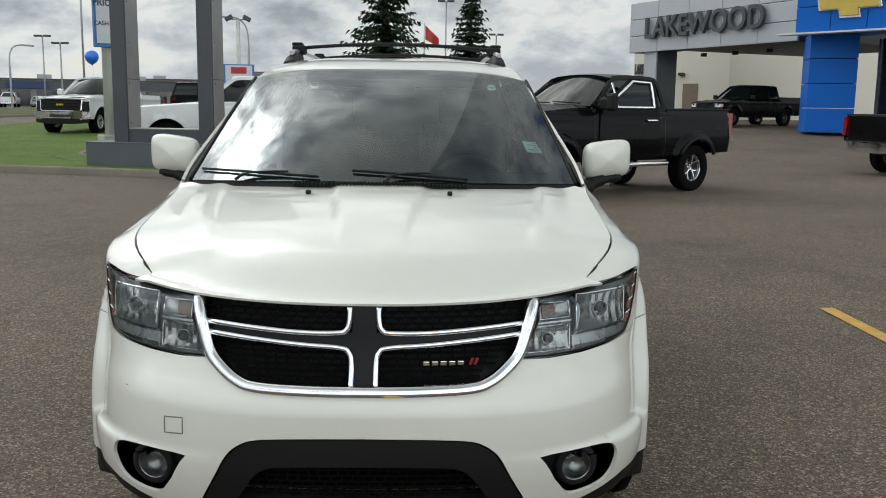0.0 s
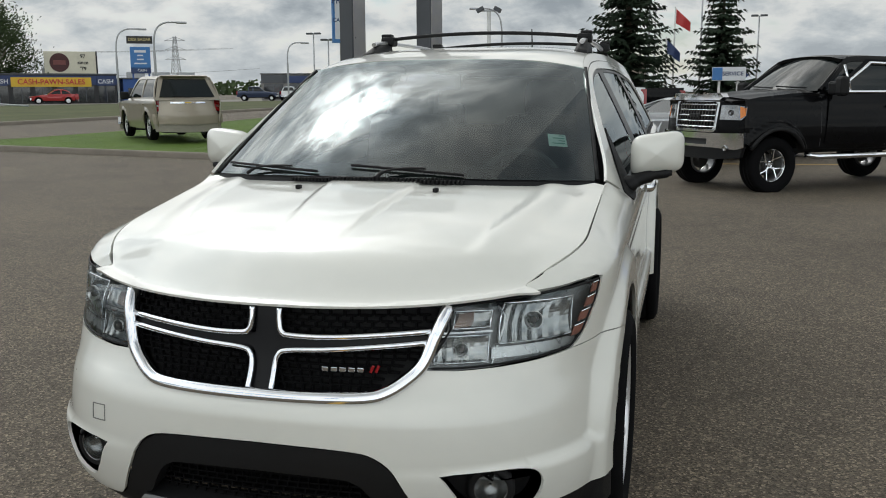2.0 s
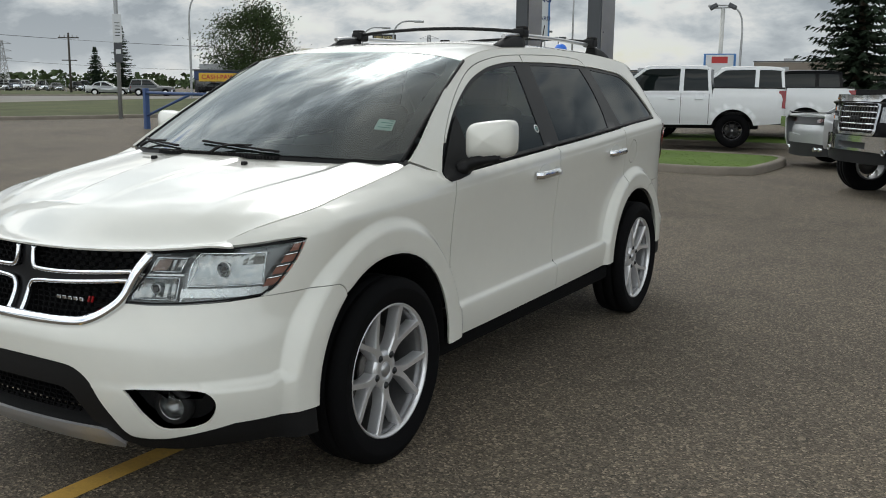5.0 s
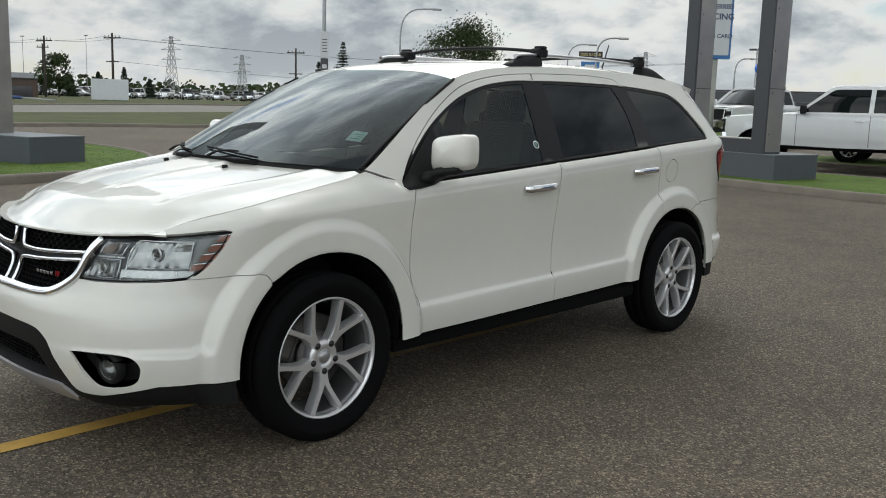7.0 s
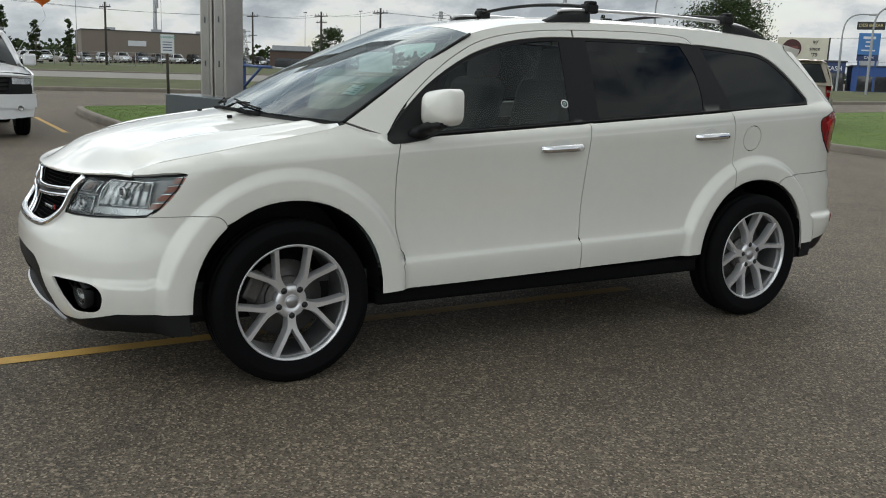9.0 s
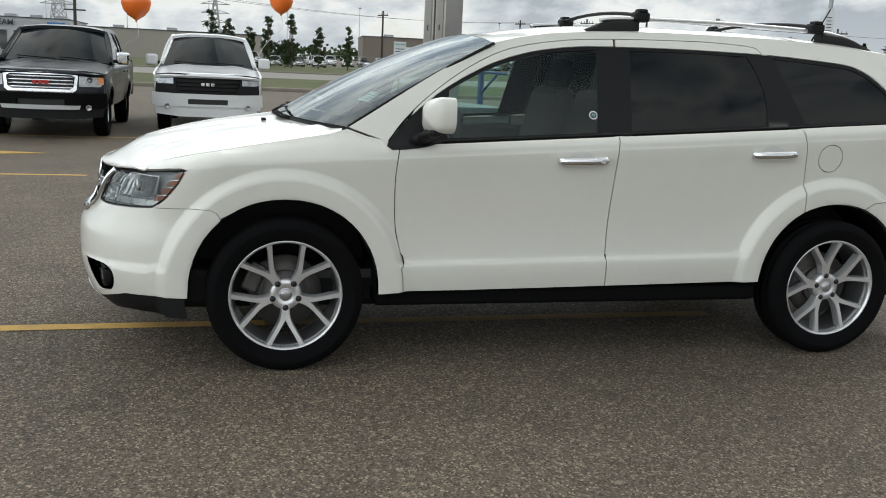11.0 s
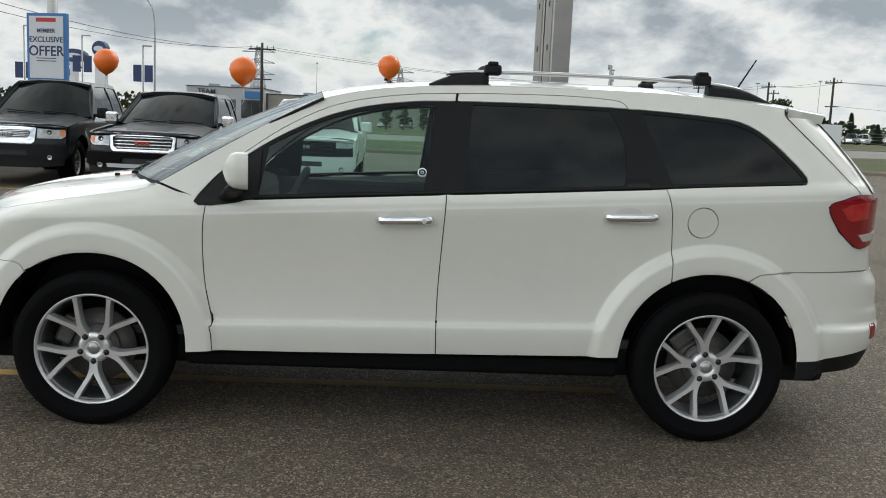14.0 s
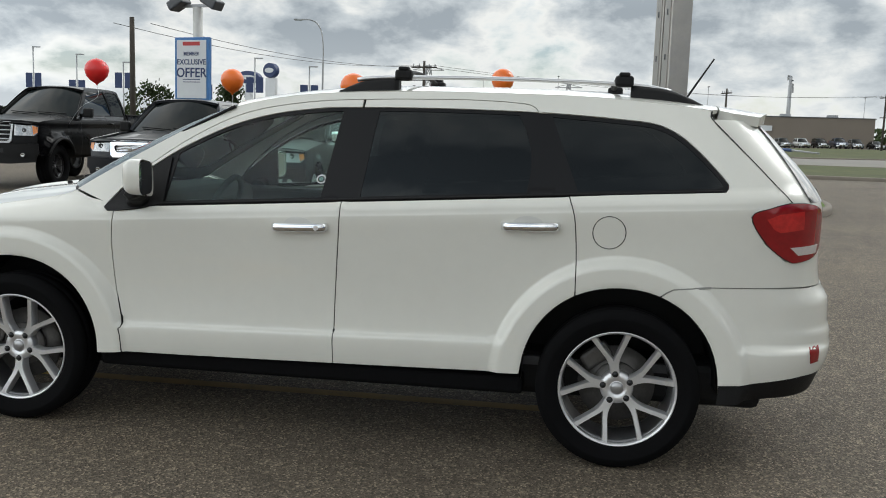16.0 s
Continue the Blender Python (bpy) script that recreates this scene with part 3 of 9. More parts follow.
WINDOW_TOP = spline([(-0.955, 1.105), (-0.890, 1.178), (-0.735, 1.303), (-0.574, 1.400), (-0.410, 1.476), (-0.22, 1.531), (-0.025, 1.560), (0.13, 1.570), (0.5, 1.577), (0.8, 1.576), (1.03, 1.572), (1.25, 1.562), (1.408, 1.551), (1.53, 1.540), (1.605, 1.520), (1.68, 1.478), (1.76, 1.408), (1.835, 1.330), (1.872, 1.285)], 5)
WINDOW_END = [(1.874, 1.268), (1.862, 1.252)]


def belt(a, b, n=8, dz=0.0):
    return [(a + (b - a) * i / n, belt_z(a + (b - a) * i / n) + dz) for i in range(n + 1)]


def on(surf, pts, e=1e-3, flip=1):
    """Points and outward normals along a line on a surface."""
    P, N = [], []
    for u, v in pts:
        p = Vector(surf(u, v))
        n = (Vector(surf(u + e, v)) - Vector(surf(u - e, v))).cross(Vector(surf(u, v + e)) - Vector(surf(u, v - e)))
        n = n.normalized() if n.length > 1e-12 else Vector((1, 0, 0))
        if n.dot(p - Vector((0, 0, 0.8))) < 0:
            n = -n
        if flip < 0:
            p.x, n.x = -p.x, -n.x
        P.append(p)
        N.append(n)
    return P, N


def wheel_mesh_rim():
    """Alloy rim, outward +X: a barrel with a lip, five pairs of spokes and a hub."""
    bm = lathe([(0.2345, 0.056), (0.2385, 0.070), (0.244, 0.078), (0.2485, 0.079), (0.2505, 0.072), (0.247, 0.058), (0.240, 0.050), (0.2345, 0.056)], 64)
    return bm


def spoke_mesh(mid, way, pairs=5):
    """One arm of a forked spoke: out of the hub at the angle mid (degrees), bending to one side (way -1 or 1)."""
    bm = bmesh.new()
    rows = []
    f5 = 5 / pairs
    for r, off, w, x in ((0.040, 1.0, 0.0190, 0.047), (0.066, 1.6, 0.0185, 0.049), (0.085, 2.4, 0.0165, 0.0505), (0.102, 4.0, 0.0150, 0.052), (0.120, 6.4, 0.0132, 0.054), (0.140, 9.2, 0.0120, 0.0565),
                         (0.168, 12.8, 0.0115, 0.0605), (0.200, 15.7, 0.0115, 0.065), (0.226, 17.3, 0.0120, 0.0685), (0.240, 17.9, 0.0140, 0.070), (0.2455, 18.1, 0.0170, 0.070)):
        a = radians(mid + way * off * (f5 if r > 0.1 else 1.0))
        c = Vector((0, math.cos(a), math.sin(a)))
        t = Vector((0, -math.sin(a), math.cos(a)))
        rows.append([bm.verts.new(c * r + t * (w * k) + Vector((x - d, 0, 0))) for k, d in ((-1.10, 0.050), (-1.0, 0.007), (-0.80, 0.0), (0.80, 0.0), (1.0, 0.007), (1.10, 0.050))])
    for A, B in zip(rows, rows[1:]):
        for k in range(5):
            f = bm.faces.new((A[k], A[k + 1], B[k + 1], B[k]))
            f.smooth = k in (0, 4)
    bmesh.ops.recalc_face_normals(bm, faces=bm.faces)
    return bm


def make_wheel(parent, m, rim_r=0.2625, tyre_r=0.362, width=0.225, rim_mat=None, pairs=5, label="", bulge=1.0):
    """A wheel as a part with tyre, rim, spokes, hub, nuts and brake disc."""
    rim_mat = rim_mat or ALLOY
    k = rim_r / 0.2505
    w = width / 2
    prof = [(rim_r - 0.004, -w * 0.86), (rim_r + 0.012, -w * 0.98), (rim_r + 0.05 * k, -w * 1.06), (tyre_r - 0.03, -w * 1.0), (tyre_r - 0.006, -w * 0.86), (tyre_r, -w * 0.6),
            (tyre_r, -w * 0.32), (tyre_r - 0.008, -w * 0.31), (tyre_r - 0.008, -w * 0.27), (tyre_r, -w * 0.26), (tyre_r, w * 0.26), (tyre_r - 0.008, w * 0.27), (tyre_r - 0.008, w * 0.31), (tyre_r, w * 0.32),
            (tyre_r, w * bulge * 0.6), (tyre_r - 0.006, w * bulge * 0.86), (tyre_r - 0.03, w * bulge * 1.0), (tyre_r - 0.034, w * bulge * 1.015), (rim_r + 0.055 * k, w * bulge * 1.06), (rim_r + 0.052 * k, w * bulge * 1.05), (rim_r + 0.014, w * bulge * 0.98), (rim_r - 0.004, w * bulge * 0.80)]
    if pairs == 0:
        wheel = part("wheel", lathe(prof, 20), RUBBER, parent)
        wheel.matrix_basis = m
        part("rim", lathe([(0.0, w * 0.75), (rim_r * 0.5, w * 0.7), (rim_r * 0.96, w * 0.9), (rim_r, w * 0.8)], 16), rim_mat, wheel)
        return wheel
    wheel = part("wheel", lathe([(0.02, -0.02), (0.10 * k, -0.02), (0.10 * k, 0.0), (0.02, 0.0)], 24), DARKMETAL, parent, label)
    wheel.matrix_basis = m
    part("tyre", lathe(prof, 64), RUBBER, wheel, "black tyre")
    rim = wheel_mesh_rim()
    rim.transform(Matrix.Diagonal((width / 0.225, k, k, 1)))
    part("rim", rim, rim_mat, wheel)
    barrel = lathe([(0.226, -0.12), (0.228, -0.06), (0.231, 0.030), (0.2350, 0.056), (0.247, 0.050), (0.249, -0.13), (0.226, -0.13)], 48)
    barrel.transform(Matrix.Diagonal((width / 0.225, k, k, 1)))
    # silver barrel in a darker grey: shade behind the spokes put into its colour
    part("barrel", barrel, surface("shaded_alloy_barrel", (0.20, 0.20, 0.205), rough=0.4, metal=0.7, vary=0.15, scale=8), wheel, "silver wheel barrel darkened for the shade behind the spokes")
    for i in range(pairs):
        c = 54 + 360 / pairs * i
        for s in (-1, 1):
            sp = spoke_mesh(c, s, pairs)
            sp.transform(Matrix.Diagonal((1, k, k, 1)))
            part("spoke", sp, rim_mat, wheel)
    hub = lathe([(0.0, 0.046), (0.028, 0.046), (0.031, 0.043), (0.034, 0.0475), (0.052, 0.0475), (0.066, 0.044), (0.071, 0.034), (0.073, -0.01), (0.0, -0.01)], 40)
    hub.transform(Matrix.Diagonal((1, k, k, 1)))
    part("hub", hub, rim_mat, wheel)
    part("hub_cap", lathe([(0.0, 0.0565), (0.012, 0.056), (0.022, 0.053), (0.0285, 0.047), (0.0285, 0.042)], 28), surface("hub_cap_grey", (0.42, 0.42, 0.43), rough=0.3, metal=0.8, vary=0.08), wheel)
    for i in range(5):
        a = radians(54 + 72 * i)
        bm = lathe([(0.0, 0.0572), (0.006, 0.0568), (0.0095, 0.0535), (0.0095, 0.0505), (0.0140, 0.0503), (0.0145, 0.046)], 14)
        bm.transform(Matrix.Translation((0, 0.060 * k * math.cos(a), 0.060 * k * math.sin(a))))
        part("wheel_nut", bm, surface("lug_nut_black", (0.03, 0.03, 0.032), rough=0.35, metal=0.6, vary=0.2), wheel, "dark lug nut in a round socket")
    disc = lathe([(0.05, -0.035), (0.165 * k, -0.035), (0.165 * k, -0.055), (0.05, -0.055)], 40)
    part("brake_disc", disc, DARKMETAL, wheel, "worn steel brake disc")
    a = radians(155)
    bm = boxed(-0.045, 0.15 * k * math.cos(a), 0.15 * k * math.sin(a), 0.06, 0.08, 0.14, 0.015, Matrix.Rotation(a, 4, "X"))
    part("brake_caliper", bm, DARKMETAL, wheel)
    return wheel


LAMPFACET = surface("faceted_reflector", (0.40, 0.405, 0.40), rough=0.13, metal=0.9, vary=0.3, scale=30)
SEAMGREY = surface("panel_seam_grey", (0.26, 0.26, 0.245), rough=0.7)


FOG_POCKET = [(0.492, 0.474), (0.53, 0.478)] + spline([(0.60, 0.479), (0.68, 0.477), (0.722, 0.466), (0.741, 0.437), (0.738, 0.402), (0.718, 0.366), (0.68, 0.345), (0.62, 0.337), (0.588, 0.341), (0.568, 0.358)], 3) + [(0.54, 0.398)]


def make_crossover():
    car = empty("crossover_car", label="white seven-seat crossover with black roof rails parked on asphalt", category="car")
    body = part("body", boxed(0, 0.0, 0.36, 1.46, 4.2, 0.20, 0.04), BLACKP, car, "black underbody")
    SEAMS = []
    for s in (1, -1):
        # front wing
        lp = [LAMP_TOP, (-1.97, 0.930), (-1.91, 0.936), LAMP_TIP] + spline([LAMP_TIP, (-1.925, 0.862), (-1.985, 0.79), LAMP_LOW], 3)[1:-1] + BUMPER_SEAM[:-1]
        ar = [p for p in arch(-1.45) if p[0] > -1.738]
        lp += ar + [(-1.016, 0.364), (-0.955, 0.368)] + DOOR_F + [(-0.955, 1.080), (-0.985, 1.088), (-1.08, 1.105), (-1.165, 1.134)]
        lp += [(y, seam_z(y) + 0.0016) for y in np.linspace(-1.20, -2.06, 14)]
        part("front_wing", patch("front_wing", [flank_loop(lp)], flank, 0.02 if s > 0 else 0.03, gap=0.0022, flip=s, rows=CREASES, extra=arch_rings(0.02) if s > 0 else ()), WHITE, car)
        # doors
        lp = DOOR_F + belt(-0.90, 0.13, 10, -0.004) + DOOR_M[::-1] + [(-0.2, 0.380), (-0.6, 0.374)]
        door = part("front_door", patch("front_door", [flank_loop(lp)], flank, 0.02 if s > 0 else 0.035, gap=0.0025, flip=s, rows=CREASES, extra=arch_rings(0.02) if s > 0 else ()), WHITE, car)
        i0 = next(i for i, p in enumerate(DRIP) if p[0] > -0.87)
        i1 = next(i for i, p in enumerate(DRIP) if p[0] > 0.20)
        j0 = next(i for i, p in enumerate(WINDOW_TOP) if p[0] > -0.87)
        j1 = next(i for i, p in enumerate(WINDOW_TOP) if p[0] > 0.20)
        lp = DRIP[i0:i1] + [(0.204, 1.609), (0.200, 1.572)] + WINDOW_TOP[j0:j1][::-1]
        part("door_frame", patch("door_frame", [lp], side, 0.03, gap=0.0015, flip=s), WHITE, door)
        ar = [p for p in arch(1.443) if p[0] < 1.239 and p[1] > 0.40]
        lp = DOOR_M + belt(0.20, 1.17, 10, -0.004) + DOOR_R + [(1.2375, 0.7685)] + ar[::-1] + [(1.008, 0.400), (0.6, 0.394)]
        rdoor = part("rear_door", patch("rear_door", [flank_loop(lp)], flank, 0.02 if s > 0 else 0.035, gap=0.0025, flip=s, rows=CREASES, extra=arch_rings(0.02) if s > 0 else ()), WHITE, car)
        i2 = len(DRIP)
        j2 = next(i for i, p in enumerate(WINDOW_TOP) if p[0] > 1.03)
        lp = DRIP[i1:i2] + WINDOW_TOP[j1:j2 + 1][::-1] + [(0.209, 1.572), (0.213, 1.609)]
        part("door_frame", patch("door_frame", [lp], side, 0.03, gap=0.0015, flip=s), WHITE, rdoor)
        # quarter panel, roof side and windscreen pillar in one pressing
        ar = [p for p in arch(1.443) if 1.245 < p[0] < 1.598 and p[1] > 0.7]
        lp = [(y, edge_z(y)) for y in np.linspace(-1.165, 1.80, 40)]
        lp += spline([(1.801, 1.585), (1.848, 1.518), (2.001, 1.364), (2.145, 1.215)], 5) + [(2.06, 1.192), (1.972, 1.150), (2.04, 1.035), (2.13, 0.965), (2.19, 0.925), (2.215, 0.842)]
        lp += [(2.05, 0.838), (1.85, 0.832), (1.72, 0.828), (1.662, 0.821), (1.632, 0.806), (1.606, 0.786)] + ar[::-1] + [(1.2405, 0.7695)] + DOOR_R[::-1] + [(1.21, belt_z(1.21) - 0.002)] + belt(1.30, 1.85, 6)[1:]
        jq = next(i for i, p in enumerate(WINDOW_TOP) if p[0] > 1.05)
        lp += WINDOW_END[::-1] + WINDOW_TOP[jq:][::-1] + DRIP[::-1]
        hole = [(1.375 + 0.074 * math.cos(a), 1.054 + 0.074 * math.sin(a)) for a in np.linspace(0, 2 * math.pi, 36, endpoint=False)]
        part("body_side", patch("body_side", [flank_loop(lp), flank_loop(hole)] if s > 0 else [flank_loop(lp)], flank, 0.022 if s > 0 else 0.035, gap=0.0022, flip=s, rows=CREASES, extra=arch_rings(0.02) if s > 0 else ()), WHITE, car)
        if s > 0:
            flap = [(1.375 + 0.0698 * math.cos(a), 1.054 + 0.0698 * math.sin(a)) for a in np.linspace(0, 2 * math.pi, 36, endpoint=False)]
            part("fuel_flap", patch("fuel_flap", [flap], side, 0.03), WHITE, car)
        # dark backing behind the panel gaps
        rear_seam = [(2.215, 0.84), (2.05, 0.838), (1.85, 0.832), (1.72, 0.828), (1.662, 0.821), (1.632, 0.806), (1.606, 0.786)]
        soft = (BUMPER_SEAM, rear_seam)
        for line in (DOOR_F, DOOR_M, DOOR_R, DRIP, BUMPER_SEAM, [(y, seam_z(y)) for y in np.linspace(-1.2, -2.06, 16)], hole + hole[:1], spline([(1.801, 1.6), (1.848, 1.518), (2.001, 1.364), (2.145, 1.215)], 5), rear_seam, arch(1.443, 60, 120)):
            P, N = on(side, line, flip=s)
            part("seam_seal", ribbon(P, N, 0.0095, -0.008), BLACKP if line not in soft else SEAMGREY, car)
        # black window surround with panes let into it
        lp = belt(-0.965, 1.845, 24, 0.001) + WINDOW_END[::-1] + WINDOW_TOP[::-1]
        jg0 = next(i for i, p in enumerate(WINDOW_TOP) if p[0] > -0.69)
        jg1 = next(i for i, p in enumerate(WINDOW_TOP) if p[0] > 0.09)
        g1 = belt(-0.70, 0.06, 8, 0.018) + [(0.11, 1.554)] + [(p[0], p[1] - 0.016) for p in WINDOW_TOP[jg0:jg1 - 1][::-1]]
        g2 = belt(0.245, 1.00, 8, 0.018) + spline([(1.015, 1.24), (1.012, 1.38), (0.985, 1.48), (0.945, 1.560)], 3)[1:] + [(0.8, 1.562), (0.5, 1.563), (0.285, 1.560)]
        jk = next(i for i, p in enumerate(WINDOW_TOP) if p[0] > 1.18)
        g3 = belt(1.23, 1.83, 8, 0.018) + [(1.852, 1.275)] + [(p[0] - 0.008, p[1] - 0.016) for p in WINDOW_TOP[jk:-2][::-1]] + [(1.10, 1.556), (1.14, 1.45)]
        part("window_trim", patch("window_trim", [lp, g1, g2, g3], side, 0.04, rim=0.01, flip=s, offset=-0.006), GLOSSBLACK, car, "black window surround")
        for nm, g, mt, lb in (("front_window", g1, SIDEGLASS, "lightly tinted door glass"), ("rear_window", g2, PRIVACY, "dark privacy glass"), ("quarter_window", g3, PRIVACY, "dark privacy glass")):
            w = part(nm, patch(nm, [g], side, 0.05, rim=0, flip=s, offset=-0.009), mt, car, lb)
            w.visible_shadow = False
        P, N = on(side, belt(-0.96, 1.85, 24, 0.003), flip=s)
        part("belt_moulding", tube([p + n * 0.001 for p, n in zip(P, N)], 0.0065, 6), BLACKP, car, "black belt moulding")
        # wheel-arch liners
        for yc in (-1.45, 1.443):
            pr = arch(yc, -8, 188, 22, -0.004)
            bm = bmesh.new()
            row = []
            for y, z in pr:
                row.append((bm.verts.new((s * (half_width(y, max(z, 0.38)) - 0.02), y, z)), bm.verts.new((s * 0.52, y, z))))
            for A, B in zip(row, row[1:]):
                bm.faces.new((A[0], A[1], B[1], B[0])).smooth = True
            bm.faces.new([r[1] for r in row])
            part("arch_liner", bm, BLACKP, car)
            wx = 0.885 - 0.056
            make_wheel(car, pose(s * wx, yc + (0.005 if yc < 0 else 0.002), 0.362, 0 if yc < 0 else -27, 0, 0 if s > 0 else 180), label="silver alloy wheel with five pairs of spokes", bulge=0.80)
        # sill
        part("sill_cover", boxed(s * 0.785, 0.0, 0.335, 0.15, 2.05, 0.085, 0.02), RUBBER, car)
        # handles
        for y0, y1, z0, z1 in ((-0.146, 0.102, 1.012, 1.021), (0.909, 1.151, 1.064, 1.072)):
            xs = half_width((y0 + y1) / 2, z0)
            pts = [(s * (xs + d), y0 + (y1 - y0) * f, z0 + (z1 - z0) * f) for f, d in ((0, 0.004), (0.05, 0.024), (0.15, 0.032), (0.5, 0.035), (0.8, 0.032), (0.95, 0.024), (1.0, 0.004))]
            h = part("door_handle", tube(spline(pts, 4), 0.0125, 12, squash=1.60), CHROME, car, "chrome door handle")
            cup = [((y0 + y1) / 2 - 0.01 + 0.066 * math.cos(a), (z0 + z1) / 2 + 0.012 + 0.034 * math.sin(a)) for a in np.linspace(0, 2 * math.pi, 24, endpoint=False)]
            # no real hollow: the cup's shade is put into a greyer white patch
            part("handle_cup", patch("handle_cup", [cup], side, 0.02, rim=0.002, flip=s, offset=0.0015), surface("handle_cup_shade", (0.60, 0.60, 0.57), rough=0.30, coat=1.0, vary=0.03), car, "patch greyed for the shaded recess behind the handle")
            if s > 0 and y0 < 0:
                part("key_lock", rodded((s * (xs + 0.03), 0.066, 1.019), (s * (xs + 0.052), 0.066, 1.019), 0.011, sides=16), ALLOY, h)
        # mirror
        sail = [(-0.990, 1.062), (-0.965, 1.048), (-0.90, 1.052), (-0.80, 1.066), (-0.70, 1.092), (-0.70, 1.31), (-0.76, 1.27), (-0.84, 1.205), (-0.93, 1.125), (-0.980, 1.083)]
        part("mirror_sail", patch("mirror_sail", [sail], side, 0.04, rim=0.006, flip=s, offset=0.004), BLACKP, car, "black mirror base on the door")
        shell = bmesh.new()
        rings = []
        for i in range(9):
            f = i / 8
            y = -0.842 + 0.112 * f
            g = max(0.05, min(1.0, (1 - (1 - min(1, f / 0.62)) ** 2.6)) ** 0.5) if f < 0.62 else 1.0
            ring = []
            for k in range(28):
                a = 2 * math.pi * k / 28
                cx, cz = abs(math.cos(a)) ** (2 / 4.6), abs(math.sin(a)) ** (2 / 4.6)
                x = 0.962 + math.copysign(0.104 * cx, math.cos(a)) * (0.55 + 0.45 * g) * (g if g < 1 else 1)
                z = 1.214 + math.copysign(0.082 * cz, math.sin(a)) * (0.55 + 0.45 * g) * (g if g < 1 else 1)
                z += -0.012 * (0.962 - x) / 0.1
                ring.append(shell.verts.new((s * x, y + 0.016 * (0.962 - x) / 0.1 * -1, z)))
            rings.append(ring)
        for A, B in zip(rings, rings[1:]):
            for k in range(28):
                shell.faces.new((A[k], A[(k + 1) % 28], B[(k + 1) % 28], B[k])).smooth = True
        shell.faces.new(rings[0])
        bmesh.ops.recalc_face_normals(shell, faces=shell.faces)
        mirror = part("wing_mirror", shell, WHITE, car, "white wing mirror on a black arm")
        if s < 0:
            mirror.matrix_basis = pose(0.035, 0, 0)
        gl = bmesh.new()
        ring = [gl.verts.new((s * (0.962 + math.copysign(0.097 * abs(math.cos(a)) ** 0.45, math.cos(a))), -0.733 + 0.016 * -(math.copysign(0.097 * abs(math.cos(a)) ** 0.45, math.cos(a))) / -0.1 * 1.0, 1.214 + math.copysign(0.075 * abs(math.sin(a)) ** 0.45, math.sin(a)))) for a in np.linspace(0, 2 * math.pi, 28, endpoint=False)]
        gl.faces.new(ring)
        part("mirror_glass", gl, CHROME, mirror, "mirror glass")
        part("mirror_arm", tube(spline([(s * 0.840, -0.83, 1.085), (s * 0.875, -0.815, 1.105), (s * 0.92, -0.80, 1.126), (s * 0.98, -0.79, 1.137), (s * 1.02, -0.785, 1.142)], 4), [0.056] * 4 + [0.046] * 6 + [0.034] * 5 + [0.024] * 2, 10, squash=0.6), BLACKP, mirror, "black mirror arm")
        # roof rail with its end caps
        rail = spline([(s * 0.548, 0.10, 1.690), (s * 0.545, 0.20, 1.712), (s * 0.541, 0.40, 1.722), (s * 0.535, 0.9, 1.726), (s * 0.525, 1.40, 1.716), (s * 0.515, 1.60, 1.695), (s * 0.508, 1.74, 1.655)], 5)
        r = part("roof_rail", tube(rail[3:-4], 0.0135, 10, squash=0.8), surface("satin_rail", (0.62, 0.62, 0.63), rough=0.3, metal=0.9, vary=0.05), car, "satin silver roof rail")
        for a, b, lo in ((0.07, 0.36, 1), (1.45, 1.775, -1)):
            bm = bmesh.new()
            rows = []
            for i in range(9):
                f = i / 8
                y = a + (b - a) * f
                g = f if lo > 0 else 1 - f
                ht = 0.052 * math.sin(math.pi / 2 * min(1, g * 1.5 + 0.03))
                xc = 0.546 - 0.026 * (y - 0.1) / 1.65
                zb = roof(xc, y)[2] - 0.006
                wd = 0.036
                rows.append([bm.verts.new((s * (xc + dx), y, zb + dz)) for dx, dz in ((-wd, 0), (-wd * 0.75, ht * 0.8 + 0.004), (-wd * 0.25, ht + 0.006), (wd * 0.35, ht + 0.003), (wd * 0.85, ht * 0.7 + 0.003), (wd, 0))])
            for A, B in zip(rows, rows[1:]):
                for k in range(5):
                    bm.faces.new((A[k], A[k + 1], B[k + 1], B[k])).smooth = True
            bm.faces.new(rows[0])
            bm.faces.new(rows[-1][::-1])
            bmesh.ops.recalc_face_normals(bm, faces=bm.faces)
            part("rail_end", bm, BLACKP, r, "black rail end cap")
        for y in (0.38, 1.417):
            zt = 1.726 if y < 1 else 1.722
            part("crossbar_foot", boxed(s * 0.535, y, zt + 0.006, 0.075, 0.085, 0.052, 0.014), BLACKP, car, "black crossbar clamp")
            part("crossbar_knob", boxed(s * 0.545, y, zt + 0.036, 0.06, 0.05, 0.02, 0.008), BLACKP, car)
        # headlamp: lens, bezel, bowls, amber side marker
        top = [(front_q(x, z), z) for x, z in ((0.478, 0.893), (0.56, 0.901), (0.64, 0.908))] + [(front_qy(LAMP_TOP[0], LAMP_TOP[1]), LAMP_TOP[1]), (front_qy(-1.97, 0.926), 0.926), (front_qy(-1.89, 0.931), 0.931)]
        low = [(front_qy(-1.925, 0.862), 0.862), (front_qy(-1.985, 0.79), 0.79), (front_qy(-2.035, 0.756), 0.756)] + [(front_q(x, z), z) for x, z in ((0.72, 0.745), (0.62, 0.738), (0.52, 0.735), (0.430, 0.737))]
        lens_lp = top + low
        lamp = part("headlamp", patch("headlamp", [lens_lp], front, 0.03, rim=0, offset=-0.030, flip=s, scale=(1.3, 1)), surface("lamp_housing", (0.22, 0.22, 0.22), rough=0.3, metal=0.6, vary=0.2, scale=20), car, "clear-lens headlamp with amber side marker")
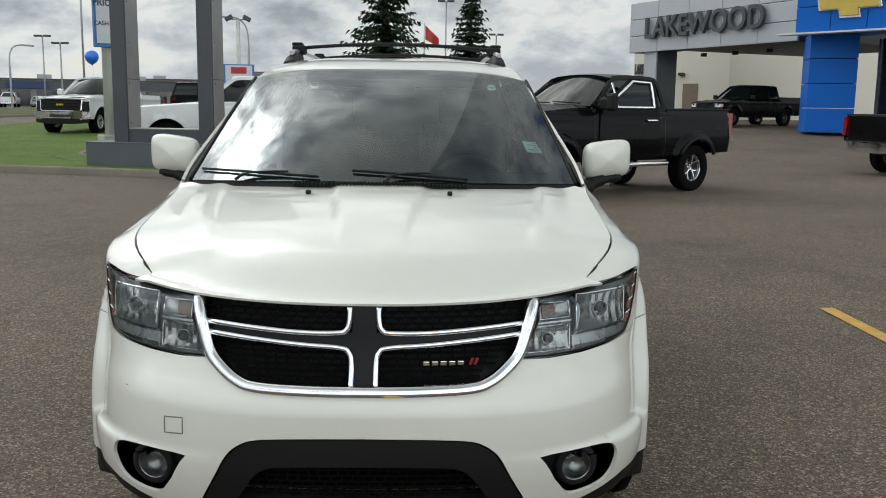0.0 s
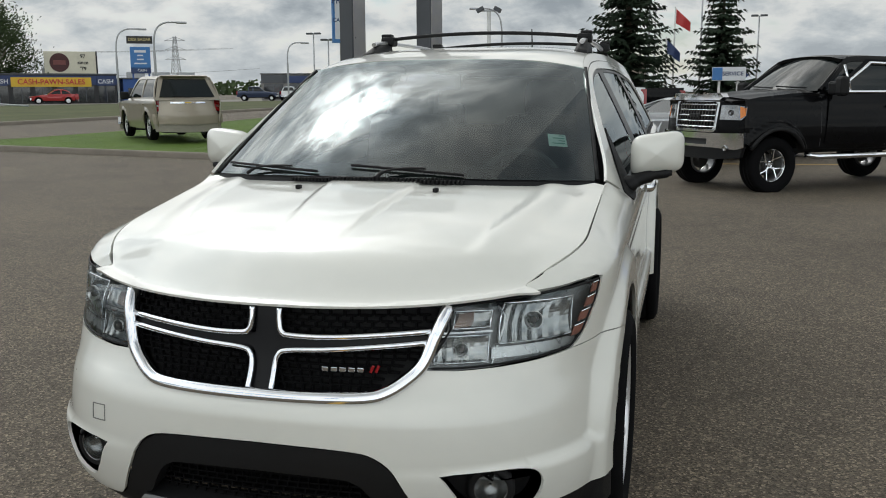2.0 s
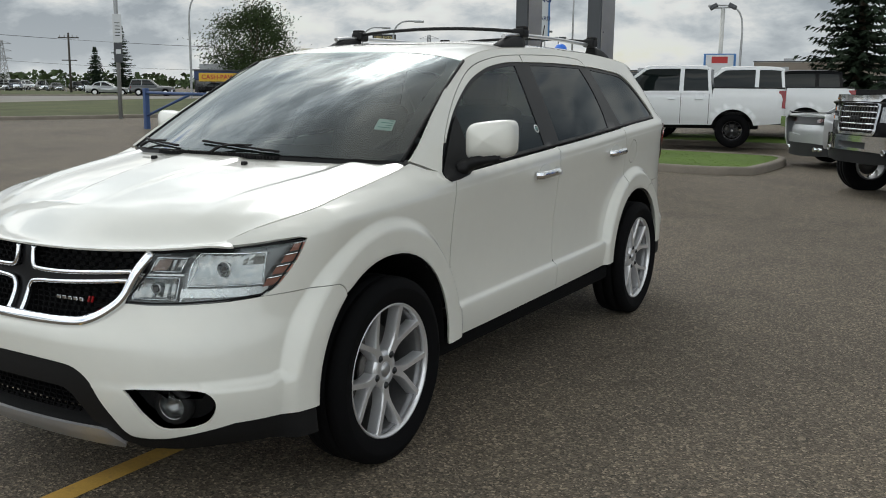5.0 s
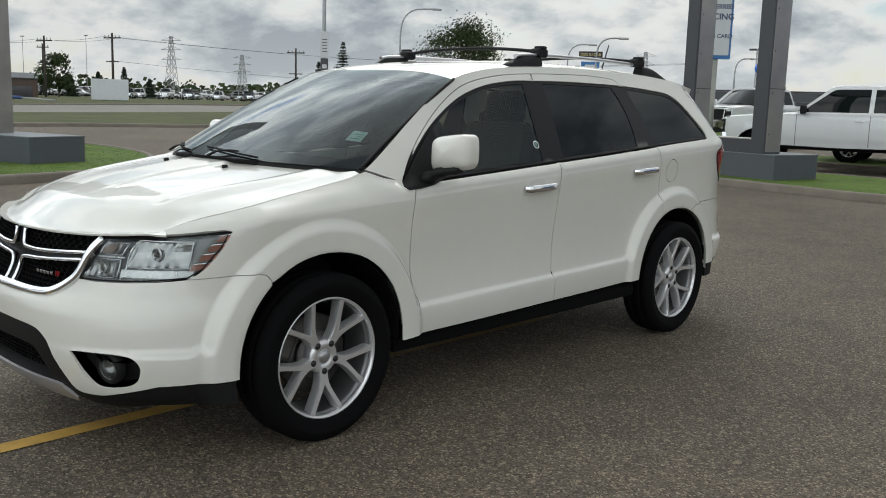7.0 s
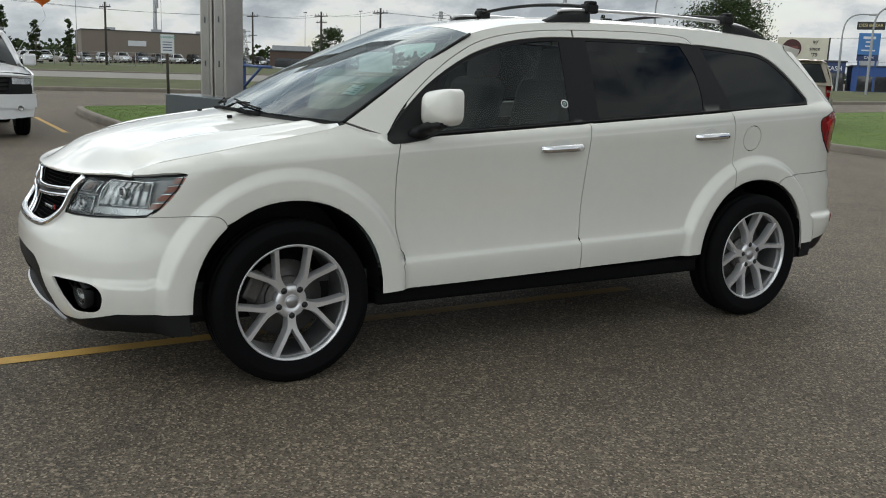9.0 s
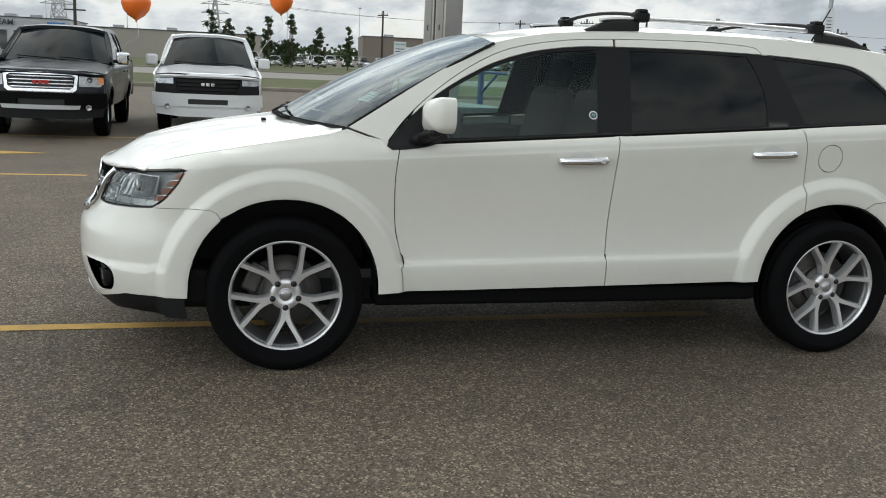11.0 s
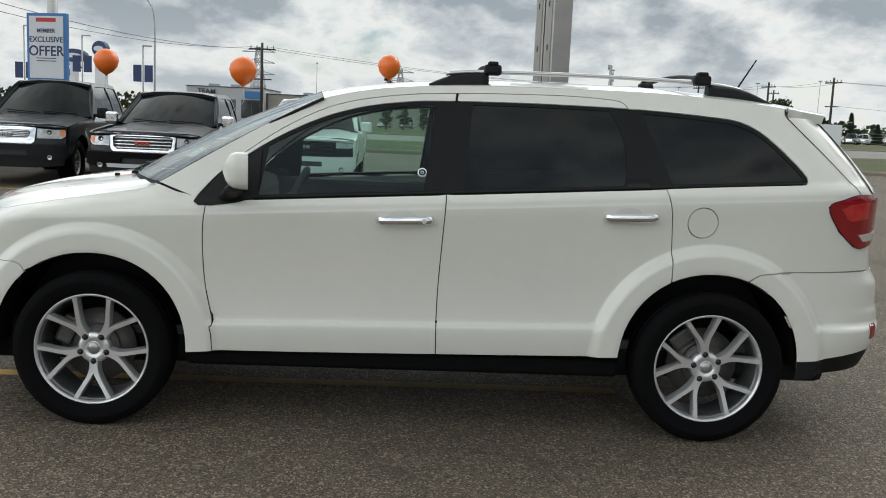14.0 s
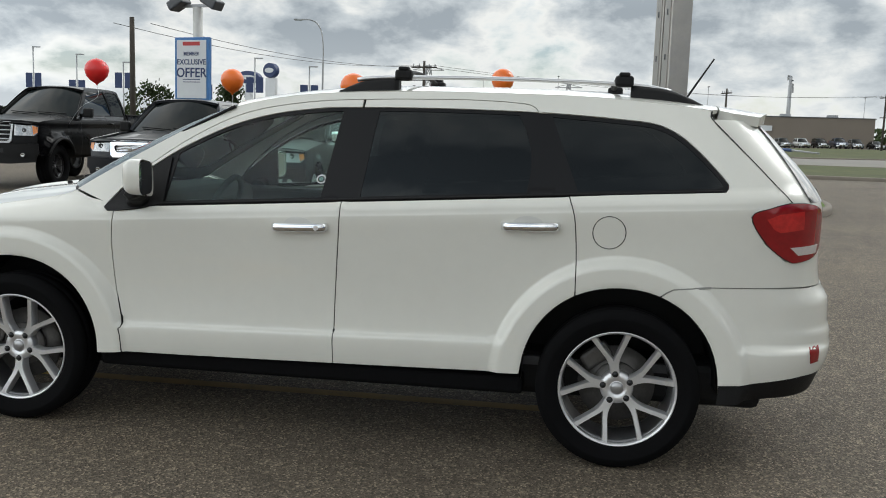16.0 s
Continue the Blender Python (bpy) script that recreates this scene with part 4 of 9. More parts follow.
        ln = part("lens", patch("lens", [lens_lp], front, 0.03, rim=0.03, offset=-0.003, gap=0.003, flip=s, scale=(1.3, 1)), LAMPGLASS, lamp)
        ln.visible_shadow = False
        edge = []
        for a, b in zip(lens_lp, lens_lp[1:] + lens_lp[:1]):
            edge += [(a[0] + (b[0] - a[0]) * i / 3, a[1] + (b[1] - a[1]) * i / 3) for i in range(3)]
        P, N = on(front, inset(edge, 0.004), flip=s)
        part("lamp_seal", tube([p - n * 0.003 for p, n in zip(P, N)], 0.0032, 6, closed=True), BLACKP, lamp, "black lamp seal")
        for x0, x1, z0, z1, nx, nz, dp in ((0.612, 0.792, 0.790, 0.898, 14, 8, 0.024), (0.455, 0.594, 0.748, 0.822, 12, 7, 0.023), (0.497, 0.594, 0.836, 0.884, 8, 4, 0.022)):
            bm = bmesh.new()
            grid = []
            for j in range(nz + 1):
                row = []
                for i in range(nx + 1):
                    u, w = 2 * i / nx - 1, 2 * j / nz - 1
                    xx, zz = x0 + (x1 - x0) * i / nx, z0 + (z1 - z0) * j / nz
                    P, N = on(front, [(front_q(xx, zz), zz)], flip=s)
                    d = 0.007 + (dp - 0.007) * max(0.0, 1 - 0.75 * u * u - 0.55 * w * w) + (0.0016 if i % 2 else 0.0)
                    row.append(bm.verts.new(P[0] - N[0] * d))
                grid.append(row)
            for A, B in zip(grid, grid[1:]):
                for i in range(nx):
                    bm.faces.new((A[i], A[i + 1], B[i + 1], B[i]))
            part("reflector", bm, LAMPFACET, lamp, "fluted bright reflector bowl")
            rim_lp = [(x0, z0), (x1, z0), (x1, z1), (x0, z1)]
            P, N = on(front, [(front_q(xx, zz), zz) for xx, zz in dense(inset(rim_lp, 0.003), 0.02)], flip=s)
            part("reflector_rim", tube([p - n * 0.0065 for p, n in zip(P, N)], 0.0028, 6, closed=True), CHROME, lamp, "bright rim of the reflector")
        for cx, cz, rr in ((0.700, 0.846, 0.022), (0.525, 0.785, 0.016)):
            P, N = on(front, [(front_q(cx, cz), cz)], flip=s)
            bowl = lathe([(0.004, -0.02), (rr * 0.7, -0.012), (rr, 0.0), (rr * 1.08, 0.002), (rr * 1.08, -0.006)], 24)
            d = (N[0] * 0.35 + Vector((0, -1, 0))).normalized()
            bowl.transform(Matrix.Translation(P[0] - N[0] * 0.009) @ d.to_track_quat("X", "Z").to_matrix().to_4x4())
            part("bulb_bowl", bowl, REFLECTOR, lamp, "bulb bowl")
            bulb = bmesh.new()
            bmesh.ops.create_uvsphere(bulb, u_segments=12, v_segments=8, radius=0.011)
            bulb.transform(Matrix.Translation(P[0] - N[0] * 0.013))
            part("bulb", bulb, DARKMETAL, lamp)
        part("turn_signal", patch("turn_signal", [[(front_q(x, z), z) for x, z in ((0.508, 0.876), (0.545, 0.880), (0.545, 0.846), (0.498, 0.842))]], front, 0.03, rim=0.006, offset=-0.009, flip=s, scale=(1.3, 1)), surface("dull_amber_cell", (0.24, 0.18, 0.155), rough=0.25, metal=0.6, vary=0.4, scale=45, bump=0.5, bump_scale=120), lamp)
        for x0, x1, z0, z1 in ((0.60, 0.604, 0.742, 0.892), (0.46, 0.60, 0.826, 0.831), (0.60, 0.80, 0.757, 0.785)):
            bz = [(front_q(x0, z0), z0), (front_q(x1, z0), z0), (front_q(x1, z1), z1), (front_q(x0, z1), z1)]
            part("bezel", patch("bezel", [bz], front, 0.03, rim=0.008, offset=-0.008, flip=s, scale=(1.3, 1)), REFLECTOR, lamp)
        for i in range(4):
            z0 = 0.783 + 0.036 * i
            y_a, y_b = -2.045 + 0.030 * i, -1.966 + 0.0275 * i
            st = [(front_qy(y_a + 0.012, z0), z0), (front_qy(y_b, z0 + 0.006), z0 + 0.006), (front_qy(y_b + 0.018, z0 + 0.033), z0 + 0.033), (front_qy(y_a + 0.028, z0 + 0.026), z0 + 0.026)]
            P, N = on(front, [st[3], ((st[3][0] + st[2][0]) / 2, (st[3][1] + st[2][1]) / 2), st[2]], flip=s)
            part("marker_rib", tube([p - n * 0.004 for p, n in zip(P, N)], 0.0024, 6), CHROME, lamp)
            part("side_marker", patch("side_marker", [st], front, 0.03, rim=0.004, offset=-0.0045, flip=s, scale=(1.3, 1)), AMBER, lamp, "amber-red side marker cell")
        # tail lamp
        tl = [(rear_qy(y, z), z) for y, z in ((1.974, 1.150), (2.06, 1.190), (2.14, 1.210), (2.24, 1.205), (2.30, 1.17), (2.31, 1.06), (2.29, 0.985), (2.20, 0.955), (2.14, 0.965), (2.045, 1.037))]
        tl = [(p[0], p[1]) for p in spline([(q * 1.2, z, 0) for q, z in tl], 4, True)]
        tl = [(q / 1.2, z) for q, z in tl]
        t = part("tail_lamp", patch("tail_lamp", [tl], rear, 0.03, rim=0.02, offset=0.006, flip=s, scale=(1.2, 1)), RED, car, "red tail lamp")
        P, N = on(rear, tl + tl[:1], flip=s)
        part("lamp_edge", tube([p + n * 0.002 for p, n in zip(P, N)], 0.0035, 6), BLACKP, t, "black lamp edge")
        ce = [(rear_qy(y, z), z) for y, z in ((2.035, 1.142), (2.09, 1.165), (2.20, 1.180), (2.205, 1.10), (2.10, 1.085), (2.07, 1.10))]
        part("lamp_cell", patch("lamp_cell", [ce], rear, 0.03, rim=0.003, offset=0.0085, flip=s, scale=(1.2, 1)), surface("bright_red_cell", (0.46, 0.016, 0.016), rough=0.1, coat=1.0, vary=0.2, scale=30), t, "brighter red lamp cell")
        P, N = on(side, spline([(1.806, 1.60), (1.800, 1.575), (1.812, 1.556), (1.848, 1.518), (2.001, 1.364), (2.145, 1.215)], 5), flip=s)
        part("tailgate_seam", ribbon(P, N, 0.006, 0.0018), BLACKP, car, "dark tailgate seam")
        cl = [(rear_qy(y, z), z) for y, z in ((2.15, 1.02), (2.29, 1.03), (2.28, 0.99), (2.19, 0.985))]
        part("reverse_lamp", patch("reverse_lamp", [cl], rear, 0.03, rim=0.004, offset=0.008, flip=s, scale=(1.2, 1)), surface("pale_lens", (0.55, 0.50, 0.48), rough=0.15, coat=1.0), t, "pale reversing light")
        # fog lamp pocket
        fg = [(front_q(x, z), z) for x, z in FOG_POCKET]
        pk = part("fog_lamp", patch("fog_lamp", [fg], front, 0.025, rim=-0.052, offset=-0.060, gap=-0.003, flip=s, scale=(1.3, 1)), BLACKP, car, "round fog lamp in a black pocket")
        P, N = on(front, [(front_q(0.628, 0.407), 0.407)], flip=s)
        d = (N[0] + Vector((0, -1.2, 0))).normalized()
        M = Matrix.Translation(P[0] - N[0] * 0.040) @ d.to_track_quat("X", "Z").to_matrix().to_4x4()
        for nm, pr, mt in (("bowl", [(0.003, -0.02), (0.03, -0.012), (0.043, 0.008), (0.047, 0.012), (0.052, 0.008), (0.052, -0.02)], surface("fog_bowl", (0.34, 0.34, 0.34), rough=0.25, metal=0.8, vary=0.3, scale=25)), ("lens", [(0.0, 0.018), (0.02, 0.017), (0.036, 0.013), (0.044, 0.009)], LAMPGLASS), ("ring", [(0.045, 0.012), (0.055, 0.016), (0.066, 0.006), (0.066, -0.02)], BLACKP)):
            bm = lathe(pr, 28)
            bm.transform(M)
            part(nm, bm, mt, pk)
    # bumper cover: one piece round the nose, open for grille, intake and fog lamps
    half = [(0.0, 0.655), (0.20, 0.658), (0.30, 0.664), (0.355, 0.684), (0.40, 0.718), (0.428, 0.737), (0.52, 0.733), (0.62, 0.736), (0.72, 0.743)]
    up = [(front_q(x, z), z) for x, z in half] + [(front_qy(y, z), z) for y, z in [(-2.035, 0.753)] + BUMPER_SEAM[1:]]
    ar = [p for p in arch(-1.45) if p[0] < -1.732]
    dn = [(front_qy(y, z), z) for y, z in ar[::-1]] + [(front_qy(-1.884, 0.355), 0.355), (front_qy(-2.0, 0.356), 0.356), (front_qy(-2.16, 0.352), 0.352)]
    dn += [(front_q(x, z), z) for x, z in spline([(0.66, 0.318), (0.58, 0.300), (0.50, 0.300), (0.468, 0.315), (0.44, 0.365), (0.405, 0.43), (0.375, 0.485), (0.335, 0.52), (0.28, 0.537), (0.15, 0.544), (0.0, 0.546)], 4)]
    R = up + dn
    full = R + [(-q, z) for q, z in R[::-1] if abs(q) > 1e-6]
    fogs = [[(k * q, z) for q, z in [(front_q(x, z), z) for x, z in FOG_POCKET]] for k in (1, -1)]
    bumper = part("front_bumper", patch("front_bumper", [full] + fogs, front, 0.024, rim=0.010, gap=0.0015, scale=(1.3, 1), extra=[(k * 1.3 * front_qy(y, z), z) for y, z in ring_points(0.02) if y < -1.74 for k in (1, -1)]), WHITE, car)
    tow = [(front_q(x, z), z) for x, z in ((-0.556, 0.575), (-0.500, 0.580), (-0.500, 0.535), (-0.556, 0.530))]
    P, N = on(front, dense(tow, 0.01) + tow[:1])
    part("tow_cover_gap", tube([p + n * 0.0005 for p, n in zip(P, N)], 0.0018, 5), surface("panel_gap_grey", (0.16, 0.16, 0.15), rough=0.8), bumper, "tow-eye cover outline")
    for x, z, w, h in ((-0.700, 0.630, 0.012, 0.003), (-0.790, 0.512, 0.013, 0.004), (-0.752, 0.566, 0.004, 0.003)):
        chip = [(front_q(x, z), z), (front_q(x + w, z - h * 0.4), z - h * 0.4), (front_q(x + w * 0.9, z - h), z - h), (front_q(x + w * 0.2, z - h * 0.7), z - h * 0.7)]
        part("paint_chip", patch("paint_chip", [chip], front, 0.01, rim=0, offset=0.0012, scale=(1.3, 1)), MATS["panel_gap_grey"], bumper, "dark chip in the paint")
    # lower black surround, intake mesh and skid plate
    def fx(pts):
        return [(front_q(x, z), z) for x, z in pts]
    outer = [(0.0, 0.542), (0.15, 0.540), (0.28, 0.533), (0.333, 0.516), (0.372, 0.482), (0.402, 0.428), (0.437, 0.362), (0.465, 0.312), (0.50, 0.296), (0.58, 0.296), (0.66, 0.314)]
    outer_q = fx(spline(outer, 4)) + [(front_qy(-2.16, 0.348), 0.348), (front_qy(-1.90, 0.351), 0.351), (front_qy(-1.888, 0.262), 0.262), (front_qy(-2.15, 0.262), 0.262)] + fx([(0.60, 0.242), (0.47, 0.236), (0.42, 0.270), (0.0, 0.262)])
    oq = outer_q + [(-q, z) for q, z in outer_q[::-1] if abs(q) > 1e-6]
    inner = [(0.0, 0.462), (0.22, 0.458), (0.275, 0.446), (0.305, 0.42), (0.352, 0.345), (0.356, 0.325), (0.0, 0.318)]
    inner = spline(inner, 4)
    iq = fx(inner) + [(-q, z) for q, z in fx(inner)[::-1] if abs(q) > 1e-6]
    low = part("lower_grille", patch("lower_grille", [oq, iq], front, 0.03, rim=0.07, offset=-0.006, scale=(1.3, 1)), BLACKP, car, "black lower intake with a mesh")
    back = part("intake_back", patch("intake_back", [iq], front, 0.06, rim=0.0, offset=-0.085, scale=(1.3, 1)), RUBBER, low)
    bm = bmesh.new()
    for i in range(8):
        z = 0.322 + i * 0.0185
        w = 0.345 - 0.15 * smooth(z, 0.36, 0.47) ** 2
        for k in range(22):
            x0 = -w + 2 * w * k / 22
            p = front(front_q(x0 + w / 22 + (0.5 * w / 11 if i % 2 else 0), z), z)
            box(bm, p[0], p[1] + 0.062, z, 0.026, 0.012, 0.004)
            box(bm, p[0] - 0.016, p[1] + 0.062, z + 0.009, 0.004, 0.012, 0.0185)
    part("intake_mesh", bm, RUBBER, low)
    sk = fx([(0.0, 0.316), (0.36, 0.322), (0.392, 0.318), (0.412, 0.295), (0.425, 0.262), (0.40, 0.238), (0.0, 0.226)])
    skq = sk + [(-q, z) for q, z in sk[::-1] if abs(q) > 1e-6]
    part("skid_plate", patch("skid_plate", [skq], front, 0.03, rim=0.03, offset=0.004, scale=(1.3, 1)), SKID, car, "satin silver skid plate")
    # grille
    gz = [(0.0, 0.898), (0.25, 0.898), (0.474, 0.892), (0.452, 0.83), (0.428, 0.745), (0.40, 0.722), (0.355, 0.69), (0.30, 0.67), (0.2, 0.664), (0.0, 0.66)]
    gq = fx(gz) + [(-q, z) for q, z in fx(gz)[::-1] if abs(q) > 1e-6]
    grille = part("grille", patch("grille", [gq], front, 0.05, rim=0.0, offset=-0.045, scale=(1.3, 1)), BLACKP, car, "black mesh grille with a chrome cross and surround")
    bm = bmesh.new()
    for i in range(13):
        z = 0.676 + i * 0.0160
        w = 0.30 + 0.155 * smooth(z, 0.66, 0.80)
        for k in range(24):
            x0 = -w + 2 * w * (k + (0.5 if i % 2 else 0)) / 24
            p = front(front_q(x0, z), z)
            box(bm, p[0], p[1] + 0.030, z, 0.030, 0.014, 0.0045)
            box(bm, p[0] - w / 24, p[1] + 0.030, z + 0.008, 0.005, 0.014, 0.016)
    part("grille_mesh", bm, RUBBER, grille)
    cross = fx([(0.034, 0.893), (0.034, 0.818), (0.20, 0.812), (0.45, 0.824), (0.445, 0.802), (0.20, 0.786), (0.034, 0.775), (0.034, 0.668)])
    cq = cross + [(-q, z) for q, z in cross[::-1]]
    part("grille_cross", patch("grille_cross", [cq], front, 0.03, rim=0.03, offset=-0.012, scale=(1.3, 1)), GLOSSBLACK, grille, "gloss black cross")

    def bar(name, pts, r, off, squash=1.0, n=6):
        P, N = on(front, [(front_q(x, z), z) for x, z in spline(pts, n)])
        part(name, tube([p + nn * off for p, nn in zip(P, N)], r, 10, squash=squash), CHROME, grille, "chrome grille bar")
    frame_pts = [(0.478, 0.890), (0.455, 0.82), (0.430, 0.752), (0.392, 0.712), (0.345, 0.683), (0.29, 0.671), (0.15, 0.667), (0.0, 0.666)]
    bar("grille_frame", frame_pts + [(-x, z) for x, z in frame_pts[-2::-1]], 0.0205, 0.002, 0.8)
    for k in (1, -1):
        bar("grille_bar", [(k * 0.040, 0.888), (k * 0.041, 0.848), (k * 0.049, 0.826), (k * 0.075, 0.818), (k * 0.20, 0.818), (k * 0.452, 0.834)], 0.0085, 0.0)
        bar("grille_bar", [(k * 0.034, 0.672), (k * 0.034, 0.735), (k * 0.042, 0.765), (k * 0.070, 0.778), (k * 0.20, 0.786), (k * 0.448, 0.806)], 0.0085, 0.0)
    # maker's badge as plain bars and two red slashes
    for i in range(5):
        p = front(front_q(0.172 + i * 0.024, 0.733), 0.733)
        part("badge", boxed(p[0], p[1] + 0.012, 0.733, 0.018, 0.006, 0.013, 0.002), CHROME, grille, "chrome badge bar")
    for i in range(2):
        p = front(front_q(0.298 + i * 0.014, 0.736), 0.736)
        part("badge", boxed(p[0], p[1] + 0.012, 0.736, 0.008, 0.006, 0.022, 0.0015, Matrix.Rotation(0.45, 4, "Y")), RED, grille, "red badge slash")
    # bonnet
    xs = np.linspace(-0.712, 0.712, 121)
    lp = [(x, lip_y(x)) for x in xs] + [(hood_x(y), y) for y in np.linspace(-2.05, -1.19, 16)] + [(x, -1.44 + 0.27 * (abs(x) / 0.77) ** 2.2) for x in np.linspace(0.755, -0.755, 21)] + [(-hood_x(y), y) for y in np.linspace(-1.19, -2.05, 16)]
    bonnet = part("bonnet", patch("bonnet", [lp], hood, 0.0155, rim=0.007, gap=0.0042, rim_way=(0, 0.35, -1), extra=[(x, lip_y(x) + u) for u in (0.012, 0.022, 0.034, 0.050, 0.070) for x in np.linspace(-0.70, 0.70, 100)]), WHITE, car)
    for k in (1, -1):
        p = hood(k * 0.253, -1.522)
        part("washer_jet", boxed(p[0], p[1], p[2] + 0.006, 0.018, 0.024, 0.016, 0.004), BLACKP, bonnet, "black washer jet")
    # roof
    lp = [(x, screen(x / 0.632, 1.0)[1] - 0.0) for x in np.linspace(-0.62, 0.62, 21)] + [(half_width(y, edge_z(y)), y) for y in np.linspace(-0.41, 1.80, 30)]
    lp += [(x, 1.835 + 0.02 * (1 - (x / 0.64) ** 2)) for x in np.linspace(0.60, -0.60, 13)] + [(-half_width(y, edge_z(y)), y) for y in np.linspace(1.80, -0.41, 30)]
    part("roof", patch("roof", [lp], roof, 0.035, rim=0.02, gap=0.001), WHITE, car)
    lp = [(x, 1.842 + 0.02 * (1 - (x / 0.64) ** 2)) for x in np.linspace(-0.61, 0.61, 15)] + [(0.625, 1.90)] + [(x, 2.125 - 0.10 * (abs(x) / 0.6) ** 2.5) for x in np.linspace(0.605, -0.605, 17)] + [(-0.625, 1.90)]
    part("spoiler", patch("spoiler", [lp], roof, 0.035, rim=0.045), WHITE, car)
    # windscreen, its black border, sensor block and sticker
    lp = [(a, 0.0) for a in np.linspace(-1, 1, 25)] + [(1, v) for v in np.linspace(0.1, 0.9, 9)] + [(a, 1.0) for a in np.linspace(1, -1, 25)] + [(-1, v) for v in np.linspace(0.9, 0.1, 9)]
    ws = part("windscreen", sheet("windscreen", screen, -1, 1, 0, 1, 40, 24), CLEAR, car, "clear windscreen with a black border")
    ws.visible_shadow = False
    hole = [(a, 0.085) for a in np.linspace(-0.86, 0.86, 21)] + [(0.91, 0.12), (0.925, 0.2)] + [(0.925, v) for v in np.linspace(0.3, 0.85, 6)] + [(0.90, 0.925)] + [(a, 0.945) for a in np.linspace(0.86, -0.86, 21)] + [(-0.90, 0.925)] + [(-0.925, v) for v in np.linspace(0.85, 0.3, 6)] + [(-0.925, 0.2), (-0.91, 0.12)]
    part("screen_border", patch("screen_border", [lp, hole], screen, 0.04, rim=0, offset=-0.004, scale=(0.7, 0.95)), GLOSSBLACK, ws, "black ceramic border")
    for k in (1, -1):
        P, N = on(screen, [(k * 1.0, v) for v in np.linspace(0, 1, 14)])
        part("screen_moulding", tube([p for p in P], 0.008, 6), BLACKP, car, "black windscreen moulding")
        st = [(0.875, 0.235), (0.862, 0.325), (0.775, 0.325), (0.785, 0.235)]
    sticker = part("windscreen_sticker", patch("windscreen_sticker", [st], screen, 0.03, rim=0, offset=-0.003, scale=(0.7, 0.95)), surface("paper_white_green", (0.62, 0.72, 0.68), rough=0.6, vary=0.08), ws, "pale green paper sticker")
    for i in range(4):
        v = 0.252 + i * 0.019
        ln = [(0.863 - i * 0.002, v), (0.861 - i * 0.002, v + 0.007), (0.800 - 0.03 * (i % 2) * -1, v + 0.007), (0.800 - 0.03 * (i % 2) * -1, v)]
        part("printed_line", patch("printed_line", [ln], screen, 0.03, rim=0, offset=-0.001, scale=(0.7, 0.95)), surface("print_green", (0.16, 0.34, 0.30), rough=0.7), sticker)
    # cowl and wipers
    def cowl(a, v):
        p0 = Vector(screen(a, 0.015))
        hx = 0.765 * a
        p1 = Vector((hx, -1.465 + 0.275 * abs(a) ** 2.2, hood(hx, -1.44 + 0.27 * abs(a) ** 2.2)[2] - 0.03))
        return p0.lerp(p1, v)
    lp = [(a, 0.0) for a in np.linspace(-0.99, 0.99, 25)] + [(a, 1.0) for a in np.linspace(0.99, -0.99, 25)]
    ck = part("cowl", patch("cowl", [lp], cowl, 0.04, rim=0, scale=(0.7, 0.12), core=(0, -1.2, 0.6)), BLACKP, car, "black louvred cowl below the windscreen")
    bm = bmesh.new()
    for i in range(46):
        a = -0.42 + 0.84 * i / 45
        p = Vector(cowl(a, 0.42))
        box(bm, p.x, p.y, p.z + 0.006, 0.006, 0.055, 0.012)
    part("cowl_louvres", bm, BLACKP, ck)
    for x0, x1, v0, v1 in ((0.42, -0.14, 0.01, 0.055), (-0.30, -0.95, 0.015, 0.07)):
        pts = [Vector(screen(x0 + (x1 - x0) * f, v0 + (v1 - v0) * f)) + Vector((0, -0.004, 0.008)) for f in np.linspace(0, 1, 10)]
        w = part("wiper_blade", tube(pts, 0.0045, 6, squash=1.2), BLACKP, car, "black wiper blade")
    for pts in (((0.02, -0.03), (0.05, 0.01), (0.14, 0.028), (0.24, 0.03)), ((-0.72, -0.02), (-0.68, 0.02), (-0.57, 0.034), (-0.46, 0.034))):
        part("wiper_arm", tube(spline([Vector(screen(a, v)) + Vector((0, -0.006, 0.016)) for a, v in pts], 5), [0.009] * 5 + [0.0055] * (5 * (len(pts) - 2) + 1), 8, squash=0.7), BLACKP, car, "black wiper arm")
    # tailgate, rear glass, rear bumper
    half = [(0.62, 0.842), (0.62, 1.20)] + [(rear_qy(y, z), z) for y, z in ((2.138, 1.222), (2.07, 1.295), (1.996, 1.370), (1.92, 1.447), (1.846, 1.523), (1.812, 1.565))]
    lp = half + [(-q, z) for q, z in half[::-1]]
    part("tailgate", patch("tailgate", [lp], rear, 0.04, rim=0.02, offset=-0.004, scale=(1.2, 1)), WHITE, car)
    lp = [(-0.54, 1.215), (0.54, 1.215), (0.56, 1.57), (-0.56, 1.57)]
    part("rear_screen", patch("rear_screen", [lp], rear, 0.05, rim=0.004, offset=0.002, scale=(1.2, 1)), surface("dark_rear_glass", (0.012, 0.013, 0.014), rough=0.05, coat=1.0, vary=0.05), car, "dark rear window")
    part("rear_wiper", boxed(0.0, 2.385, 1.235, 0.30, 0.05, 0.035, 0.012), BLACKP, car, "black rear wiper")
    ar = [p for p in arch(1.443) if p[0] > 1.618]
    up = [(0.0, 0.838), (0.3, 0.838)] + [(rear_qy(y, z), z + 0.003) for y, z in ((2.21, 0.835), (2.05, 0.834), (1.85, 0.828), (1.72, 0.824), (1.665, 0.817), (1.636, 0.802), (1.611, 0.782))]
